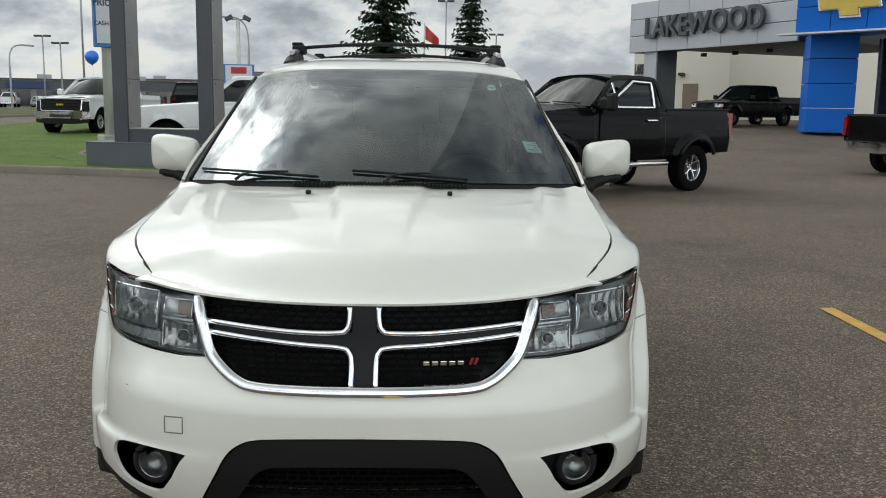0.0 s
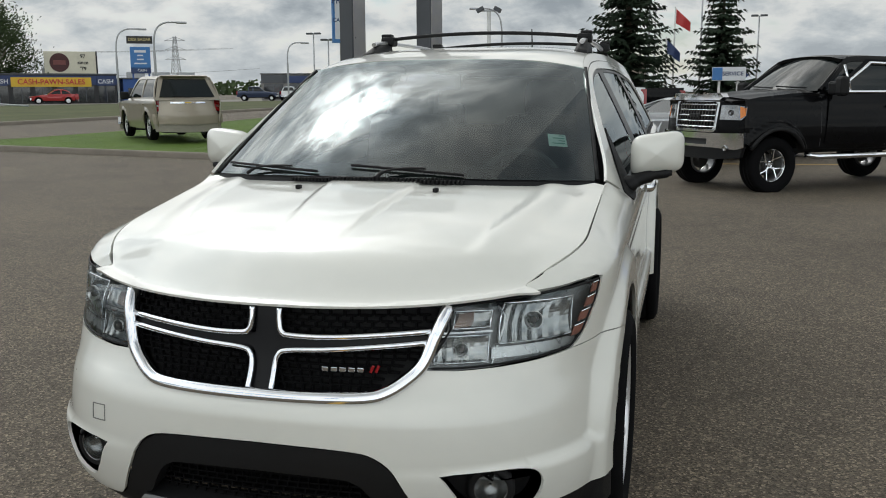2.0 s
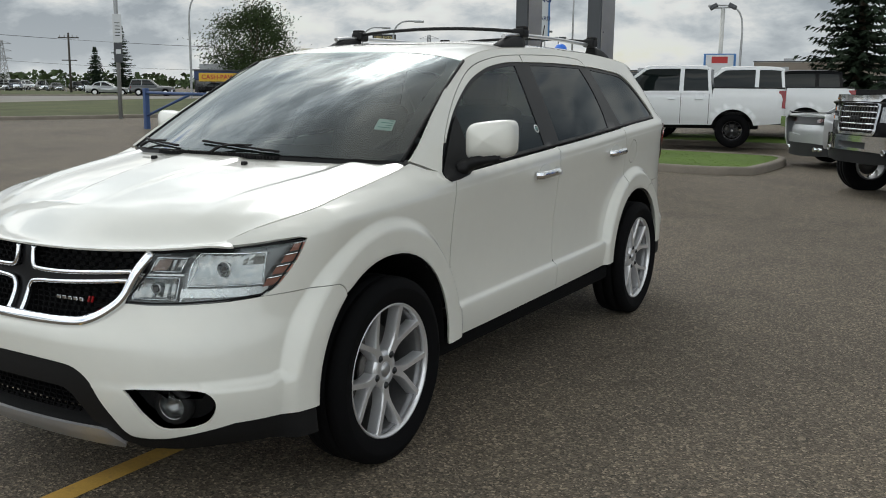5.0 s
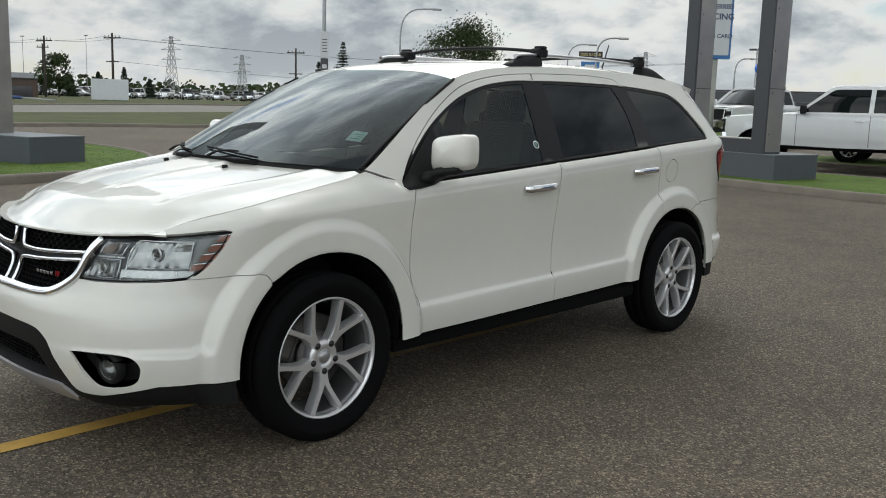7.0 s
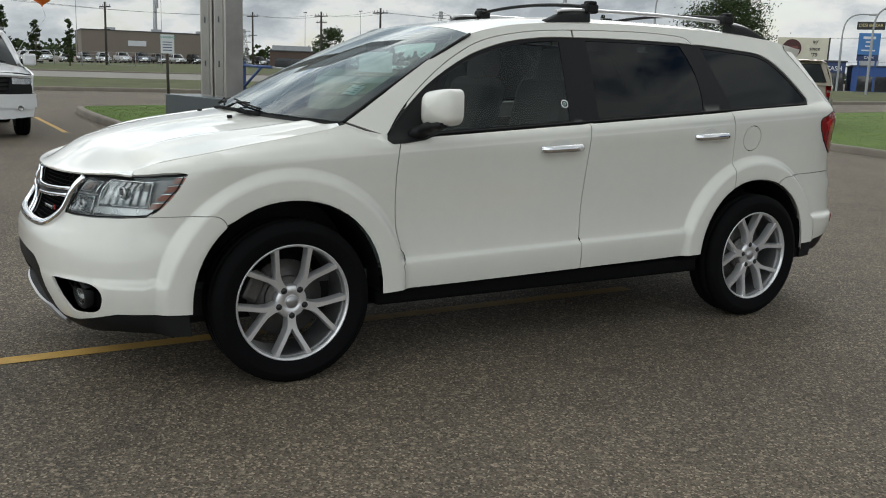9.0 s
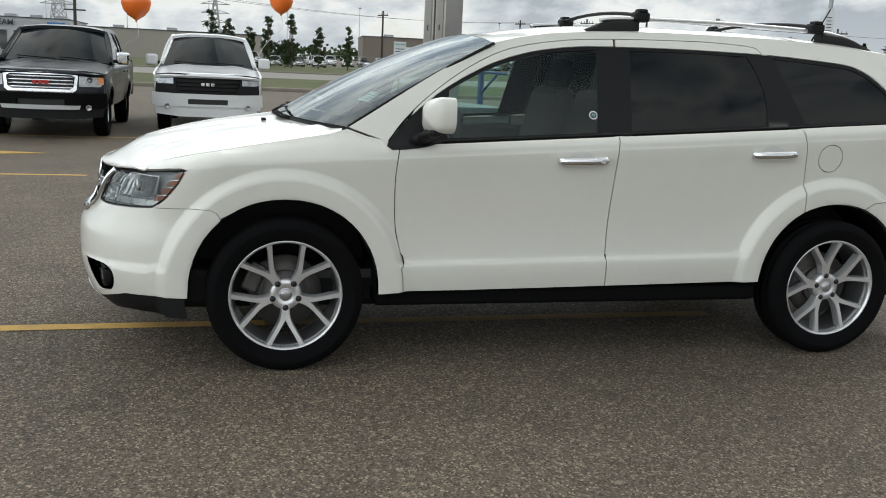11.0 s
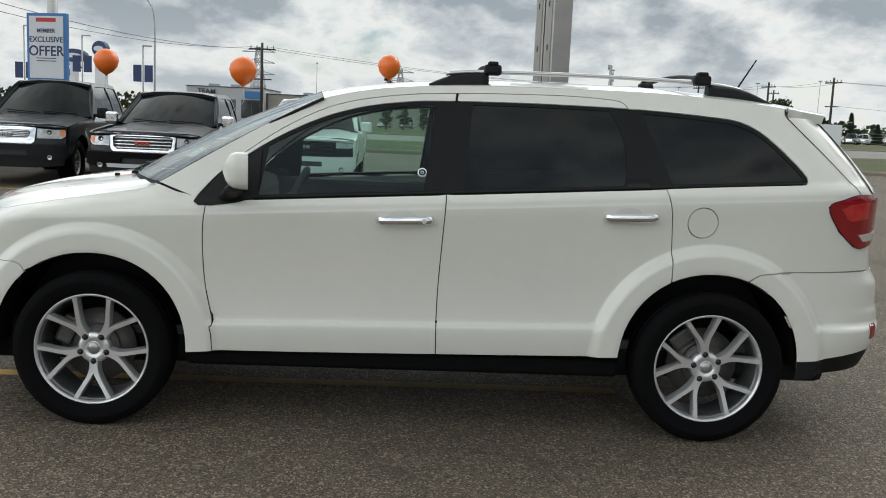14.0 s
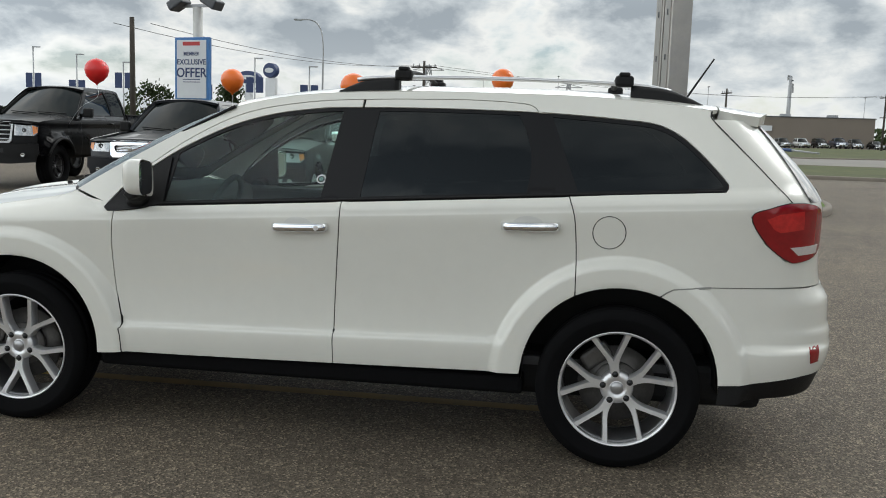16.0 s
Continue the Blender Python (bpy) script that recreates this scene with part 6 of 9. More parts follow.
    def clip(poly, lo, hi):
        out = []
        for a, b in zip(poly, poly[1:] + poly[:1]):
            ia, ib = lo <= a[0] <= hi, lo <= b[0] <= hi
            if ia:
                out.append(a)
            for lim in sorted((lo, hi), key=lambda q: abs(q - a[0])):
                if (a[0] - lim) * (b[0] - lim) < 0:
                    t = (lim - a[0]) / (b[0] - a[0])
                    out.append((lim, a[1] + (b[1] - a[1]) * t))
        return out
    wins = [clip(glass_lp, -9, cut - 0.05), clip(glass_lp, cut + 0.05, 9)]
    for s in (1, -1):
        part("body_side", patch("body_side", [lp], S, st, rim=0.03, flip=s, core=(0, 0, 0.9)), P, v)
        part("cab_side", patch("cab_side", [roof_line] + [w for w in wins if len(w) > 2], S, st, rim=0.03, flip=s, core=(0, 0, 0.9)), P, v)
        for w in wins:
            if len(w) > 2:
                part("side_window", patch("side_window", [w], S, 0.4, rim=0, flip=s, offset=-0.012, core=(0, 0, 0.9)), VGLASS, v, "dark side window")
        if g["detail"]:
            for y0 in (g["ws0"] + 0.08, cut, g["cab"] - 0.06 if g["style"] == "pickup" else yr - 0.9):
                Pn, N = on(S, [(y0, z) for z in np.linspace(g["sill"] + 0.02, belt, 8)], flip=s)
                part("door_seam", ribbon(Pn, N, 0.012, 0.0015), SIGNBLACK, v)
            for y0 in (cut - 0.22, (g["cab"] if g["style"] == "pickup" else yr - 0.85) - 0.30):
                Pn, N = on(S, [(y0 + q, belt - 0.13) for q in np.linspace(-0.09, 0.09, 5)], flip=s)
                part("door_handle", tube([p + n * 0.03 for p, n in zip(Pn, N)], 0.017, 6), g["handle"] or P, v)
            mx = W(g["ws0"] + 0.2, belt + 0.08)
            mr = part("wing_mirror", boxed(s * (mx + 0.16), g["ws0"] + 0.24, belt + 0.11, 0.22, 0.13, 0.21, 0.04), g["mirror"] or P, v, "wing mirror")
            part("mirror_arm", boxed(s * (mx + 0.03), g["ws0"] + 0.26, belt + 0.06, 0.12, 0.07, 0.06, 0.02), BLACKP, mr)
        for yc in (-wb / 2, wb / 2):
            bm = bmesh.new()
            row = [(bm.verts.new((s * (hw - 0.07), y, z)), bm.verts.new((s * 0.5, y, z))) for y, z in arc(yc)]
            for A, B in zip(row, row[1:]):
                bm.faces.new((A[0], A[1], B[1], B[0]))
            bm.faces.new([r[1] for r in row])
            part("arch_liner", bm, BLACKP, v)
            if g["flare"]:
                Pn, N = on(S, [(y, z) for y, z in arc(yc)], flip=s)
                part("arch_flare", tube([p + n * 0.0 for p, n in zip(Pn, N)], 0.035, 6), BLACKP, v, "black bolted wheel-arch flare")
            ww = 0.28 if tr > 0.38 else 0.22
            make_wheel(v, pose(s * (hw - 0.06 - ww / 2 + (0.06 if g["flare"] else 0.02)), yc, tr, 0, 0, 0 if s > 0 else 180), g["rim"], tr, ww, g["wheel"], pairs=g.get("pairs", 5))
    # chassis, bonnet, windscreen, roof, rear glass
    part("chassis", boxed(0, 0, g["sill"] + 0.02, hw * 1.3, wb + 1.2, 0.24, 0.05), BLACKP, v)

    def H(x, y):
        s = abs(x) / (W(y, g["hood0"]) - 0.01)
        f = (y - yf) / (g["ws0"] - yf)
        z = curve((0, g["hood0"] - 0.05), (0.06, g["hood0"] + 0.02), (0.3, g["hood0"] + 0.045), (1.0, g["hood1"] + 0.045))(max(0, f))
        return (x, y, z - 0.075 * s ** 3 + 0.014 * smooth(abs(x), 0.30, 0.40) * (1 - smooth(abs(x), 0.55, 0.75)) * smooth(f, 0.08, 0.3))
    hp = [(x, yf + 0.02 + 0.10 * (abs(x) / hw) ** 3) for x in np.linspace(-hw * 0.8, hw * 0.8, 9)] + [(W(y, g["hood0"]) - 0.012, y) for y in np.linspace(yf + 0.2, g["ws0"] + 0.05, 5)] + [(-(W(y, g["hood0"]) - 0.012), y) for y in np.linspace(g["ws0"] + 0.05, yf + 0.2, 5)]
    part("bonnet", patch("bonnet", [hp], H, st, rim=0.04, core=(0, 0, -3)), P, v)
    wb_x, wt_x = W(g["ws0"], belt) - 0.06, W(g["ws1"], g["roof"] - 0.05) - 0.05

    def WS(a, t):
        x = a * (wb_x + (wt_x - wb_x) * t)
        return (x, g["ws0"] - 0.06 + 0.17 * a * a + (g["ws1"] - g["ws0"] + 0.02) * t, g["hood1"] + 0.02 + (g["roof"] - 0.045 - g["hood1"] - 0.02) * t + 0.05 * t * (1 - t))
    part("windscreen", patch("windscreen", [[(-0.97, 0), (0.97, 0), (0.97, 1), (-0.97, 1)]], WS, 0.25, rim=0, scale=(0.8, 1)), VGLASS, v, "windscreen reflecting the clouds")
    for s in (1, -1):
        part("pillar", tube([WS(s * 1.0, t) for t in np.linspace(0, 1, 8)], 0.038, 8), P, v)
    if g["detail"]:
        for a0, a1 in ((0.75, 0.05), (0.0, -0.75)):
            part("wiper", tube([Vector(WS(a0 + (a1 - a0) * t, 0.05 + 0.05 * t)) + Vector((0, -0.02, 0.02)) for t in np.linspace(0, 1, 5)], 0.012, 5), BLACKP, v)
    yb_roof = g["rf"]

    def RF(x, y):
        return (x, y, g["roof"] - 0.035 + 0.065 * (1 - min(1.0, abs(x) / (wt_x + 0.05)) ** 3) - 0.03 * smooth(g["ws1"] + 0.25 - y, 0, 0.3) - 0.02 * smooth(y, yb_roof - 0.3, yb_roof))
    part("roof", patch("roof", [[(-wt_x - 0.03, g["ws1"] - 0.02), (wt_x + 0.03, g["ws1"] - 0.02), (wt_x + 0.03, yb_roof), (-wt_x - 0.03, yb_roof)]], RF, 0.15, rim=0.05, core=(0, 0, -5)), P, v)
    ye = g["cab"] if g["style"] != "suv" else yr - 0.06
    bmz = bmesh.new()
    bx = W(ye, belt) - 0.03
    q = [bmz.verts.new(p) for p in ((-bx, ye, belt - 0.02), (bx, ye, belt - 0.02), (wt_x + 0.02, yb_roof, g["roof"] - 0.03), (-wt_x - 0.02, yb_roof, g["roof"] - 0.03))]
    bmz.faces.new(q)
    part("rear_frame", bmz, P, v)
    bmz = bmesh.new()
    q = [bmz.verts.new((x * 0.86, ye + (yb_roof - ye) * t + 0.008, belt + (g["roof"] - belt) * t)) for x, t in ((-bx, 0.10), (bx, 0.10), (wt_x, 0.85), (-wt_x, 0.85))]
    bmz.faces.new(q)
    part("rear_window", bmz, VGLASS, v)
    # tail
    zt = g["bed"] if g["style"] in ("saloon", "pickup") else belt

    def R(x, z):
        lean = 0.10 * smooth(z, g["sill"] + 0.35, zt) if g["style"] != "pickup" else 0.0
        return (x, yr + 0.03 - {"pickup": 0.05, "suv": 0.17}.get(g["style"], 0.36) * (abs(x) / hw) ** 3 - lean, z)

    def quad(name, pts, surf, mat, parent, off, rim=0.04, label="", holes=()):
        return part(name, patch(name, [pts] + list(holes), surf, 0.09 if g["detail"] else 0.3, rim=rim, offset=off, core=(0, 0, 0.9)), mat, parent, label)

    def sym(pts):
        return pts + [(-x, z) for x, z in pts[::-1] if abs(x) > 1e-6]
    if g["style"] == "pickup":
        bw = hw - 0.09
        part("load_bed", boxed(0, (g["cab"] + yr) / 2, g["sill"] + 0.28, bw * 2, yr - g["cab"] - 0.05, 0.06), BLACKP, v)
        part("bed_cover", boxed(0, (g["cab"] + yr) / 2, g["bed"] + 0.012, bw * 2 + 0.06, yr - g["cab"] - 0.03, 0.035, 0.012), BLACKP, v, "black soft cover over the bed")
        part("tailgate", boxed(0, yr - 0.035, (g["bed"] + g["sill"] + 0.22) / 2, bw * 2 - 0.2, 0.08, g["bed"] - g["sill"] - 0.22, 0.02), P, v)
        rb = sym([(0.0, g["sill"] + 0.20), (hw * 0.5, g["sill"] + 0.22), (hw * 0.97, g["sill"] + 0.24), (hw * 0.95, g["sill"] + 0.03), (hw * 0.6, g["sill"] - 0.01), (0, g["sill"] - 0.01)])
        quad("rear_bumper", rb, R, g["bumper"], v, 0.10, 0.14, "rear bumper")
        for s in (1, -1):
            tl = [(s * (hw - 0.17), g["bed"] - 0.06), (s * (hw - 0.03), g["bed"] - 0.05), (s * (hw - 0.02), g["bed"] - 0.46), (s * (hw - 0.12), g["bed"] - 0.47), (s * (hw - 0.17), g["bed"] - 0.28)]
            quad("tail_lamp", tl, R, RED, v, 0.035, 0.16, "red tail lamp")
    elif g["style"] == "suv":
        quad("tailgate", sym([(0, belt + 0.02), (hw * 0.86, belt + 0.02), (hw * 0.88, g["sill"] + 0.34), (0, g["sill"] + 0.34)]), R, P, v, 0.0)
        quad("rear_bumper", sym([(0, g["sill"] + 0.36), (hw * 0.7, g["sill"] + 0.36), (hw * 1.0, g["sill"] + 0.42), (hw * 1.0, g["sill"] + 0.16), (0, g["sill"] + 0.12)]), R, P, v, 0.05, 0.10)
        quad("lower_bumper", sym([(0, g["sill"] + 0.13), (hw * 0.98, g["sill"] + 0.17), (hw * 0.94, g["sill"] - 0.05), (0, g["sill"] - 0.08)]), R, g["low"] or BLACKP, v, 0.02, 0.10)
        for s in (1, -1):
            lm = [(s * hw * 0.80, belt - 0.02), (s * hw * 0.985, belt - 0.03), (s * hw * 1.0, belt - 0.20), (s * hw * 0.97, belt - 0.32), (s * hw * 0.84, belt - 0.30)]
            tl = quad("tail_lamp", lm, R, RED, v, 0.012, 0.08, "red tail lamp")
            if g["detail"]:
                quad("reverse_lamp", [(s * hw * 0.84, belt - 0.14), (s * hw * 0.95, belt - 0.15), (s * hw * 0.95, belt - 0.20), (s * hw * 0.84, belt - 0.19)], R, REFLECTOR, tl, 0.016, 0.004)
        if g["detail"]:
            quad("plate_panel", sym([(0, belt - 0.13), (0.30, belt - 0.13), (0.29, belt - 0.31), (0, belt - 0.31)]), R, P, v, 0.006, 0.004, "recess for a number plate")
            quad("gate_strip", sym([(0, belt - 0.06), (0.46, belt - 0.065), (0.46, belt - 0.105), (0, belt - 0.11)]), R, g["bumper"], v, 0.02, 0.03, "bright strip above the plate panel")
            quad("badge", [(-0.07, belt - 0.07), (0.07, belt - 0.07), (0.09, belt - 0.10), (-0.09, belt - 0.10)], R, SIGNYELLOW, v, 0.03, 0.01, "small yellow badge")
            part("rear_wiper", tube([(0.02, yr + 0.0, belt + 0.06), (0.20, yr - 0.02, belt + 0.08), (0.40, yr - 0.03, belt + 0.09)], 0.012, 6), BLACKP, v)
            part("roof_spoiler", boxed(0, g["rf"] + 0.02, g["roof"] - 0.01, wt_x * 1.9, 0.22, 0.035, 0.015), P, v)
    else:
        zs = g["sill"]
        quad("tailgate", sym([(0, zt), (hw * 0.80, zt), (hw * 1.0, zt - 0.08), (hw * 0.99, zs + 0.20), (0, zs + 0.20)]), R, P, v, 0.0, 0.10)
        quad("rear_bumper", sym([(0, zs + 0.30), (hw * 0.9, zs + 0.33), (hw * 1.0, zs + 0.28), (hw * 0.98, zs + 0.10), (hw * 0.5, zs + 0.14), (0, zs + 0.14)]), R, P, v, 0.05, 0.10)
        quad("diffuser", sym([(0, zs + 0.15), (hw * 0.5, zs + 0.15), (hw * 0.97, zs + 0.11), (hw * 0.92, zs - 0.10), (0, zs - 0.13)]), R, SIGNBLACK, v, 0.03, 0.10, "black rear diffuser")
        panel = quad("lamp_panel", sym([(0, zt - 0.05), (hw * 0.88, zt - 0.05), (hw * 0.96, zt - 0.10), (hw * 0.86, zt - 0.20), (0, zt - 0.20)]), R, SIGNBLACK, v, 0.012, 0.02, "dark recessed lamp panel")
        part("boot_lid", boxed(0, (g["cab"] + yr) / 2 - 0.12, zt - 0.03, hw * 1.66, yr - g["cab"] + 0.1, 0.06, 0.025), P, v)
        part("spoiler", tube([(x, yr - 0.16 * (abs(x) / hw) ** 2, zt + 0.03 + 0.02 * abs(x)) for x in np.linspace(-hw * 0.86, hw * 0.86, 11)], 0.028, 6, squash=0.5), SIGNBLACK, v, "black boot spoiler")
        for s in (1, -1):
            for k in (0, 1):
                c = hw * (0.52 + 0.22 * k)
                lm = [(s * (c + 0.085 * math.cos(a)), zt - 0.125 + 0.042 * math.sin(a)) for a in np.linspace(0, 2 * math.pi, 14, endpoint=False)]
                quad("tail_lamp", lm, R, surface("smoked_red_lens", (0.06, 0.012, 0.012), rough=0.12, coat=1.0), panel, 0.018, 0.004, "smoked red tail lamp")
                p = R(s * (hw * 0.55 + 0.11 * k), zs + 0.02)
                part("exhaust_tip", rodded((p[0], p[1] - 0.1, p[2]), (p[0], p[1] + 0.07, p[2]), 0.042, sides=14), CHROME, v, "chrome exhaust tip")
    # face
    z0, z1 = bumper_top + 0.01, g["hood0"] - 0.02

    def F(x, z):
        return (x, yf + 0.02 + 0.19 * (abs(x) / hw) ** 2.8 + 0.05 * smooth(z, z0, z1 + 0.05), z)
    gw = hw * g.get("gw", 1.06) / 2
    lt = g.get("lamp_top", 0.0)
    lamp_mat = surface("truck_lamp_lens", (0.34, 0.35, 0.36), rough=0.14, metal=0.75, coat=1.0, vary=0.35, scale=9, grain=30)
    quad("front_panel", sym([(0, z1 + 0.03), (hw * 0.7, z1 + 0.03), (hw * 0.96, z1), (hw * 0.96, g["sill"] + 0.1), (0, g["sill"] + 0.1)]), F, P if g["grille"] != "black" else BLACKP, v, 0.0, 0.10)
    if g["lip"]:
        quad("hood_lip", sym([(0, z1 + 0.07), (gw * 1.06, z1 + 0.085), (gw * 1.15, z1 + 0.03), (gw * 1.02, z1 - 0.02), (0, z1 - 0.015)]), F, g["lip"], v, 0.075, 0.14, "chrome strip on the bonnet's edge")
    c = min(0.05, (z1 - z0) * 0.2)
    out = sym([(0, z1 - 0.005), (gw - c, z1 - 0.005), (gw, z1 - c), (gw - 0.02, z0 + c), (gw - 0.02 - c, z0), (0, z0)])
    b = g.get("rimw", 0.04)
    inn = sym([(0, z1 - b), (gw - b - c, z1 - b), (gw - b, z1 - b - c * 0.7), (gw - 0.02 - b, z0 + b + c * 0.7), (gw - 0.02 - b - c, z0 + b), (0, z0 + b)])
    gr = quad("grille", out, F, g["frame"], v, 0.035, 0.06, "grille", [inn] if g["detail"] else [])
    if g["detail"]:
        quad("grille_opening", inn, F, SIGNBLACK, gr, -0.01, 0.0)
        n = {"bars": 4, "mesh": 5, "black": 4}.get(g["grille"], 3)
        for i in range(n):
            z = z0 + b + (z1 - z0 - 2 * b) * (i + 0.5) / n
            pts = [F(x, z) for x in np.linspace(-gw + b + 0.02, gw - b - 0.02, 9)]
            part("grille_bar", tube([(x, y - 0.018, z) for x, y, z in pts], {"bars": 0.016, "mesh": 0.012}.get(g["grille"], 0.011), 6), g["frame"] if g["grille"] != "black" else BLACKP, gr)
        if g["grille"] == "mesh":
            for x in np.linspace(-gw + b + 0.05, gw - b - 0.05, 13):
                p0, p1 = F(x, z0 + b), F(x, z1 - b)
                part("grille_bar", rodded((x, p0[1] - 0.010, p0[2]), (x, p1[1] - 0.010, p1[2]), 0.008, sides=6), DARKMETAL, gr)
        if g["badge"]:
            zm = (z0 + z1) / 2
            for k in (-1, 0, 1):
                p = F(k * 0.10, zm)
                part("badge", boxed(p[0] * 0.85, p[1] - 0.045, zm, 0.07, 0.03, 0.06, 0.010), g["badge"], gr, "maker's badge bar")
    lz = g["lamp_z"] or (z0 + z1) / 2 + 0.05
    lh = (0.055 if g.get("slim") else 0.11) if g["detail"] else 0.08
    for s in (1, -1):
        lo, hi = gw + 0.015, hw * 0.965
        hl = quad("headlamp", [(s * lo, lz + lh), (s * (lo + 0.6 * (hi - lo)), lz + lh), (s * hi, lz + lh - 0.03 + lt), (s * hi, lz - lh * 0.5), (s * (hi - 0.06), lz - lh), (s * lo, lz - lh)], F, lamp_mat, v, 0.012, 0.06, "clear headlamp")
        if g["detail"]:
            for k in (0.45,) if not g.get("slim") else ():
                p = F(s * (lo + k * (hi - lo)), lz)
                bm = lathe([(0.0, 0.0), (0.020, 0.004), (0.034, 0.014), (0.040, 0.020), (0.042, 0.016), (0.041, 0.0)], 14)
                bm.transform(Matrix.Translation((p[0], p[1] - 0.012, p[2])) @ Matrix.Rotation(-math.pi / 2, 4, "Z"))
                part("bulb_bowl", bm, surface("lamp_dark", (0.10, 0.10, 0.105), rough=0.15, metal=0.6), hl)
            if not g.get("slim"):
                quad("turn_signal", [(s * (hi - 0.10), lz + lh - 0.02), (s * (hi - 0.005), lz + lh - 0.045), (s * (hi - 0.005), lz - lh * 0.4), (s * (hi - 0.07), lz - lh * 0.8)], F, ORANGE, hl, 0.018, 0.01, "orange turn signal")
            p = F(s * hw * 0.74, g["sill"] + 0.02)
            bm = lathe([(0.0, 0.006), (0.034, 0.012), (0.042, 0.016), (0.046, 0.0)], 14)
            bm.transform(Matrix.Translation((p[0], p[1] - 0.075, p[2])) @ Matrix.Rotation(-math.pi / 2, 4, "Z"))
            part("fog_lamp", bm, LAMPFACET, v, "round fog lamp")
    zb = g["sill"]
    slot = [sym([(0, zb + 0.15), (hw * 0.36, zb + 0.15), (hw * 0.36, zb + 0.06), (0, zb + 0.06)])] if g["detail"] else []
    quad("front_bumper", sym([(0, bumper_top), (hw * 0.6, bumper_top), (hw * 0.98, bumper_top + 0.01), (hw * 0.99, zb + 0.04), (hw * 0.88, zb), (hw * 0.5, zb + 0.02), (0, zb + 0.02)]), F, g["bumper"], v, 0.065, 0.12, "front bumper", slot)
    quad("air_dam", sym([(0, zb + 0.03), (hw * 0.5, zb + 0.03), (hw * 0.97, zb + 0.06), (hw * 0.93, zb - 0.12), (hw * 0.5, zb - 0.16), (0, zb - 0.16)]), F, g["low"] or BLACKP, v, 0.045, 0.12)
    if g.get("insert"):
        quad("bumper_insert", sym([(0, zb + 0.055), (hw * 0.60, zb + 0.055), (hw * 0.58, zb - 0.005), (0, zb - 0.015)]), F, g["insert"], v, 0.085, 0.03, "silver bumper insert")
    if slot:
        quad("bumper_slot", slot[0], F, SIGNBLACK, v, 0.02, 0.0)
    if g["boards"]:
        for s in (1, -1):
            part("running_board", tube([(s * (hw - 0.05), -wb / 2 + 0.62, zb - 0.10), (s * (hw + 0.05), -wb / 2 + 0.78, zb - 0.13), (s * (hw + 0.05), wb / 2 - 0.85, zb - 0.13), (s * (hw - 0.05), wb / 2 - 0.68, zb - 0.10)], 0.042, 8), CHROME, v, "chrome running board")
    if g["door_open"]:
        y0, y1 = g["ws0"] + 0.16, cut + 0.02
        dp = [(y0, zb + 0.06), (y1, zb + 0.06), (y1, belt + 0.02), (y1 - 0.03, g["roof"] - 0.09), (g["ws1"] + 0.22, g["roof"] - 0.07), (y0 + 0.06, belt + 0.04)]
        wp = [(y0 + 0.17, belt + 0.05), (y1 - 0.10, belt + 0.05), (y1 - 0.11, g["roof"] - 0.15), (g["ws1"] + 0.27, g["roof"] - 0.13)]
        hinge = Vector((hw - 0.02, y0, 0))
        M = Matrix.Translation(hinge) @ Matrix.Rotation(radians(g["door_open"]), 4, "Z") @ Matrix.Translation(-hinge)
        door = part("open_door", patch("open_door", [dp, wp], S, 0.08, rim=0.06, offset=0.012, core=(0, 0, 0.9)), P, v, "black door standing ajar")
        door.matrix_basis = M
        part("door_window", patch("door_window", [wp], S, 0.2, rim=0, offset=-0.004, core=(0, 0, 0.9)), VGLASS, door)
        Pn, N = on(S, dense(wp + wp[:1], 0.1))
        part("window_trim", tube([p + n * 0.02 for p, n in zip(Pn, N)], 0.026, 6), CHROME, door, "chrome window trim")
        Pn, N = on(S, [(y0 + 0.42, belt + 0.05), (y0 + 0.36, g["roof"] - 0.16)])
        part("vent_bar", tube([p + n * 0.02 for p, n in zip(Pn, N)], 0.02, 6), CHROME, door, "chrome vent-window bar")
        Pn, N = on(S, [(y1 - 0.30 + q, belt - 0.16) for q in np.linspace(0, 0.22, 5)])
        part("door_handle", tube([p + n * 0.045 for p, n in zip(Pn, N)], 0.018, 6), CHROME, door, "chrome door handle")
        part("wing_mirror", boxed(hw + 0.20, y0 + 0.12, belt + 0.14, 0.22, 0.14, 0.30, 0.05), BLACKP, door, "black towing mirror")
    return v


BLACKPAINT = paint("black_truck_paint", (0.003, 0.003, 0.0035), coat=0.14, rough=0.28, spec=0.06)
NAVYPAINT = paint("dark_slate_paint", (0.007, 0.009, 0.013), coat=0.42, rough=0.3, spec=0.15)
WHITE2 = paint("white_truck_paint", (0.70, 0.71, 0.72))
TANPAINT = paint("champagne_paint", (0.30, 0.26, 0.20), flake=0.45)
SILVERP = paint("silver_paint", (0.50, 0.51, 0.52), flake=0.6)
REDPAINT = paint("red_paint", (0.35, 0.02, 0.02))
GREYPAINT = paint("grey_paint", (0.12, 0.125, 0.13), flake=0.4)
BLUEPAINT = paint("dark_blue_paint", (0.02, 0.035, 0.08), flake=0.3)

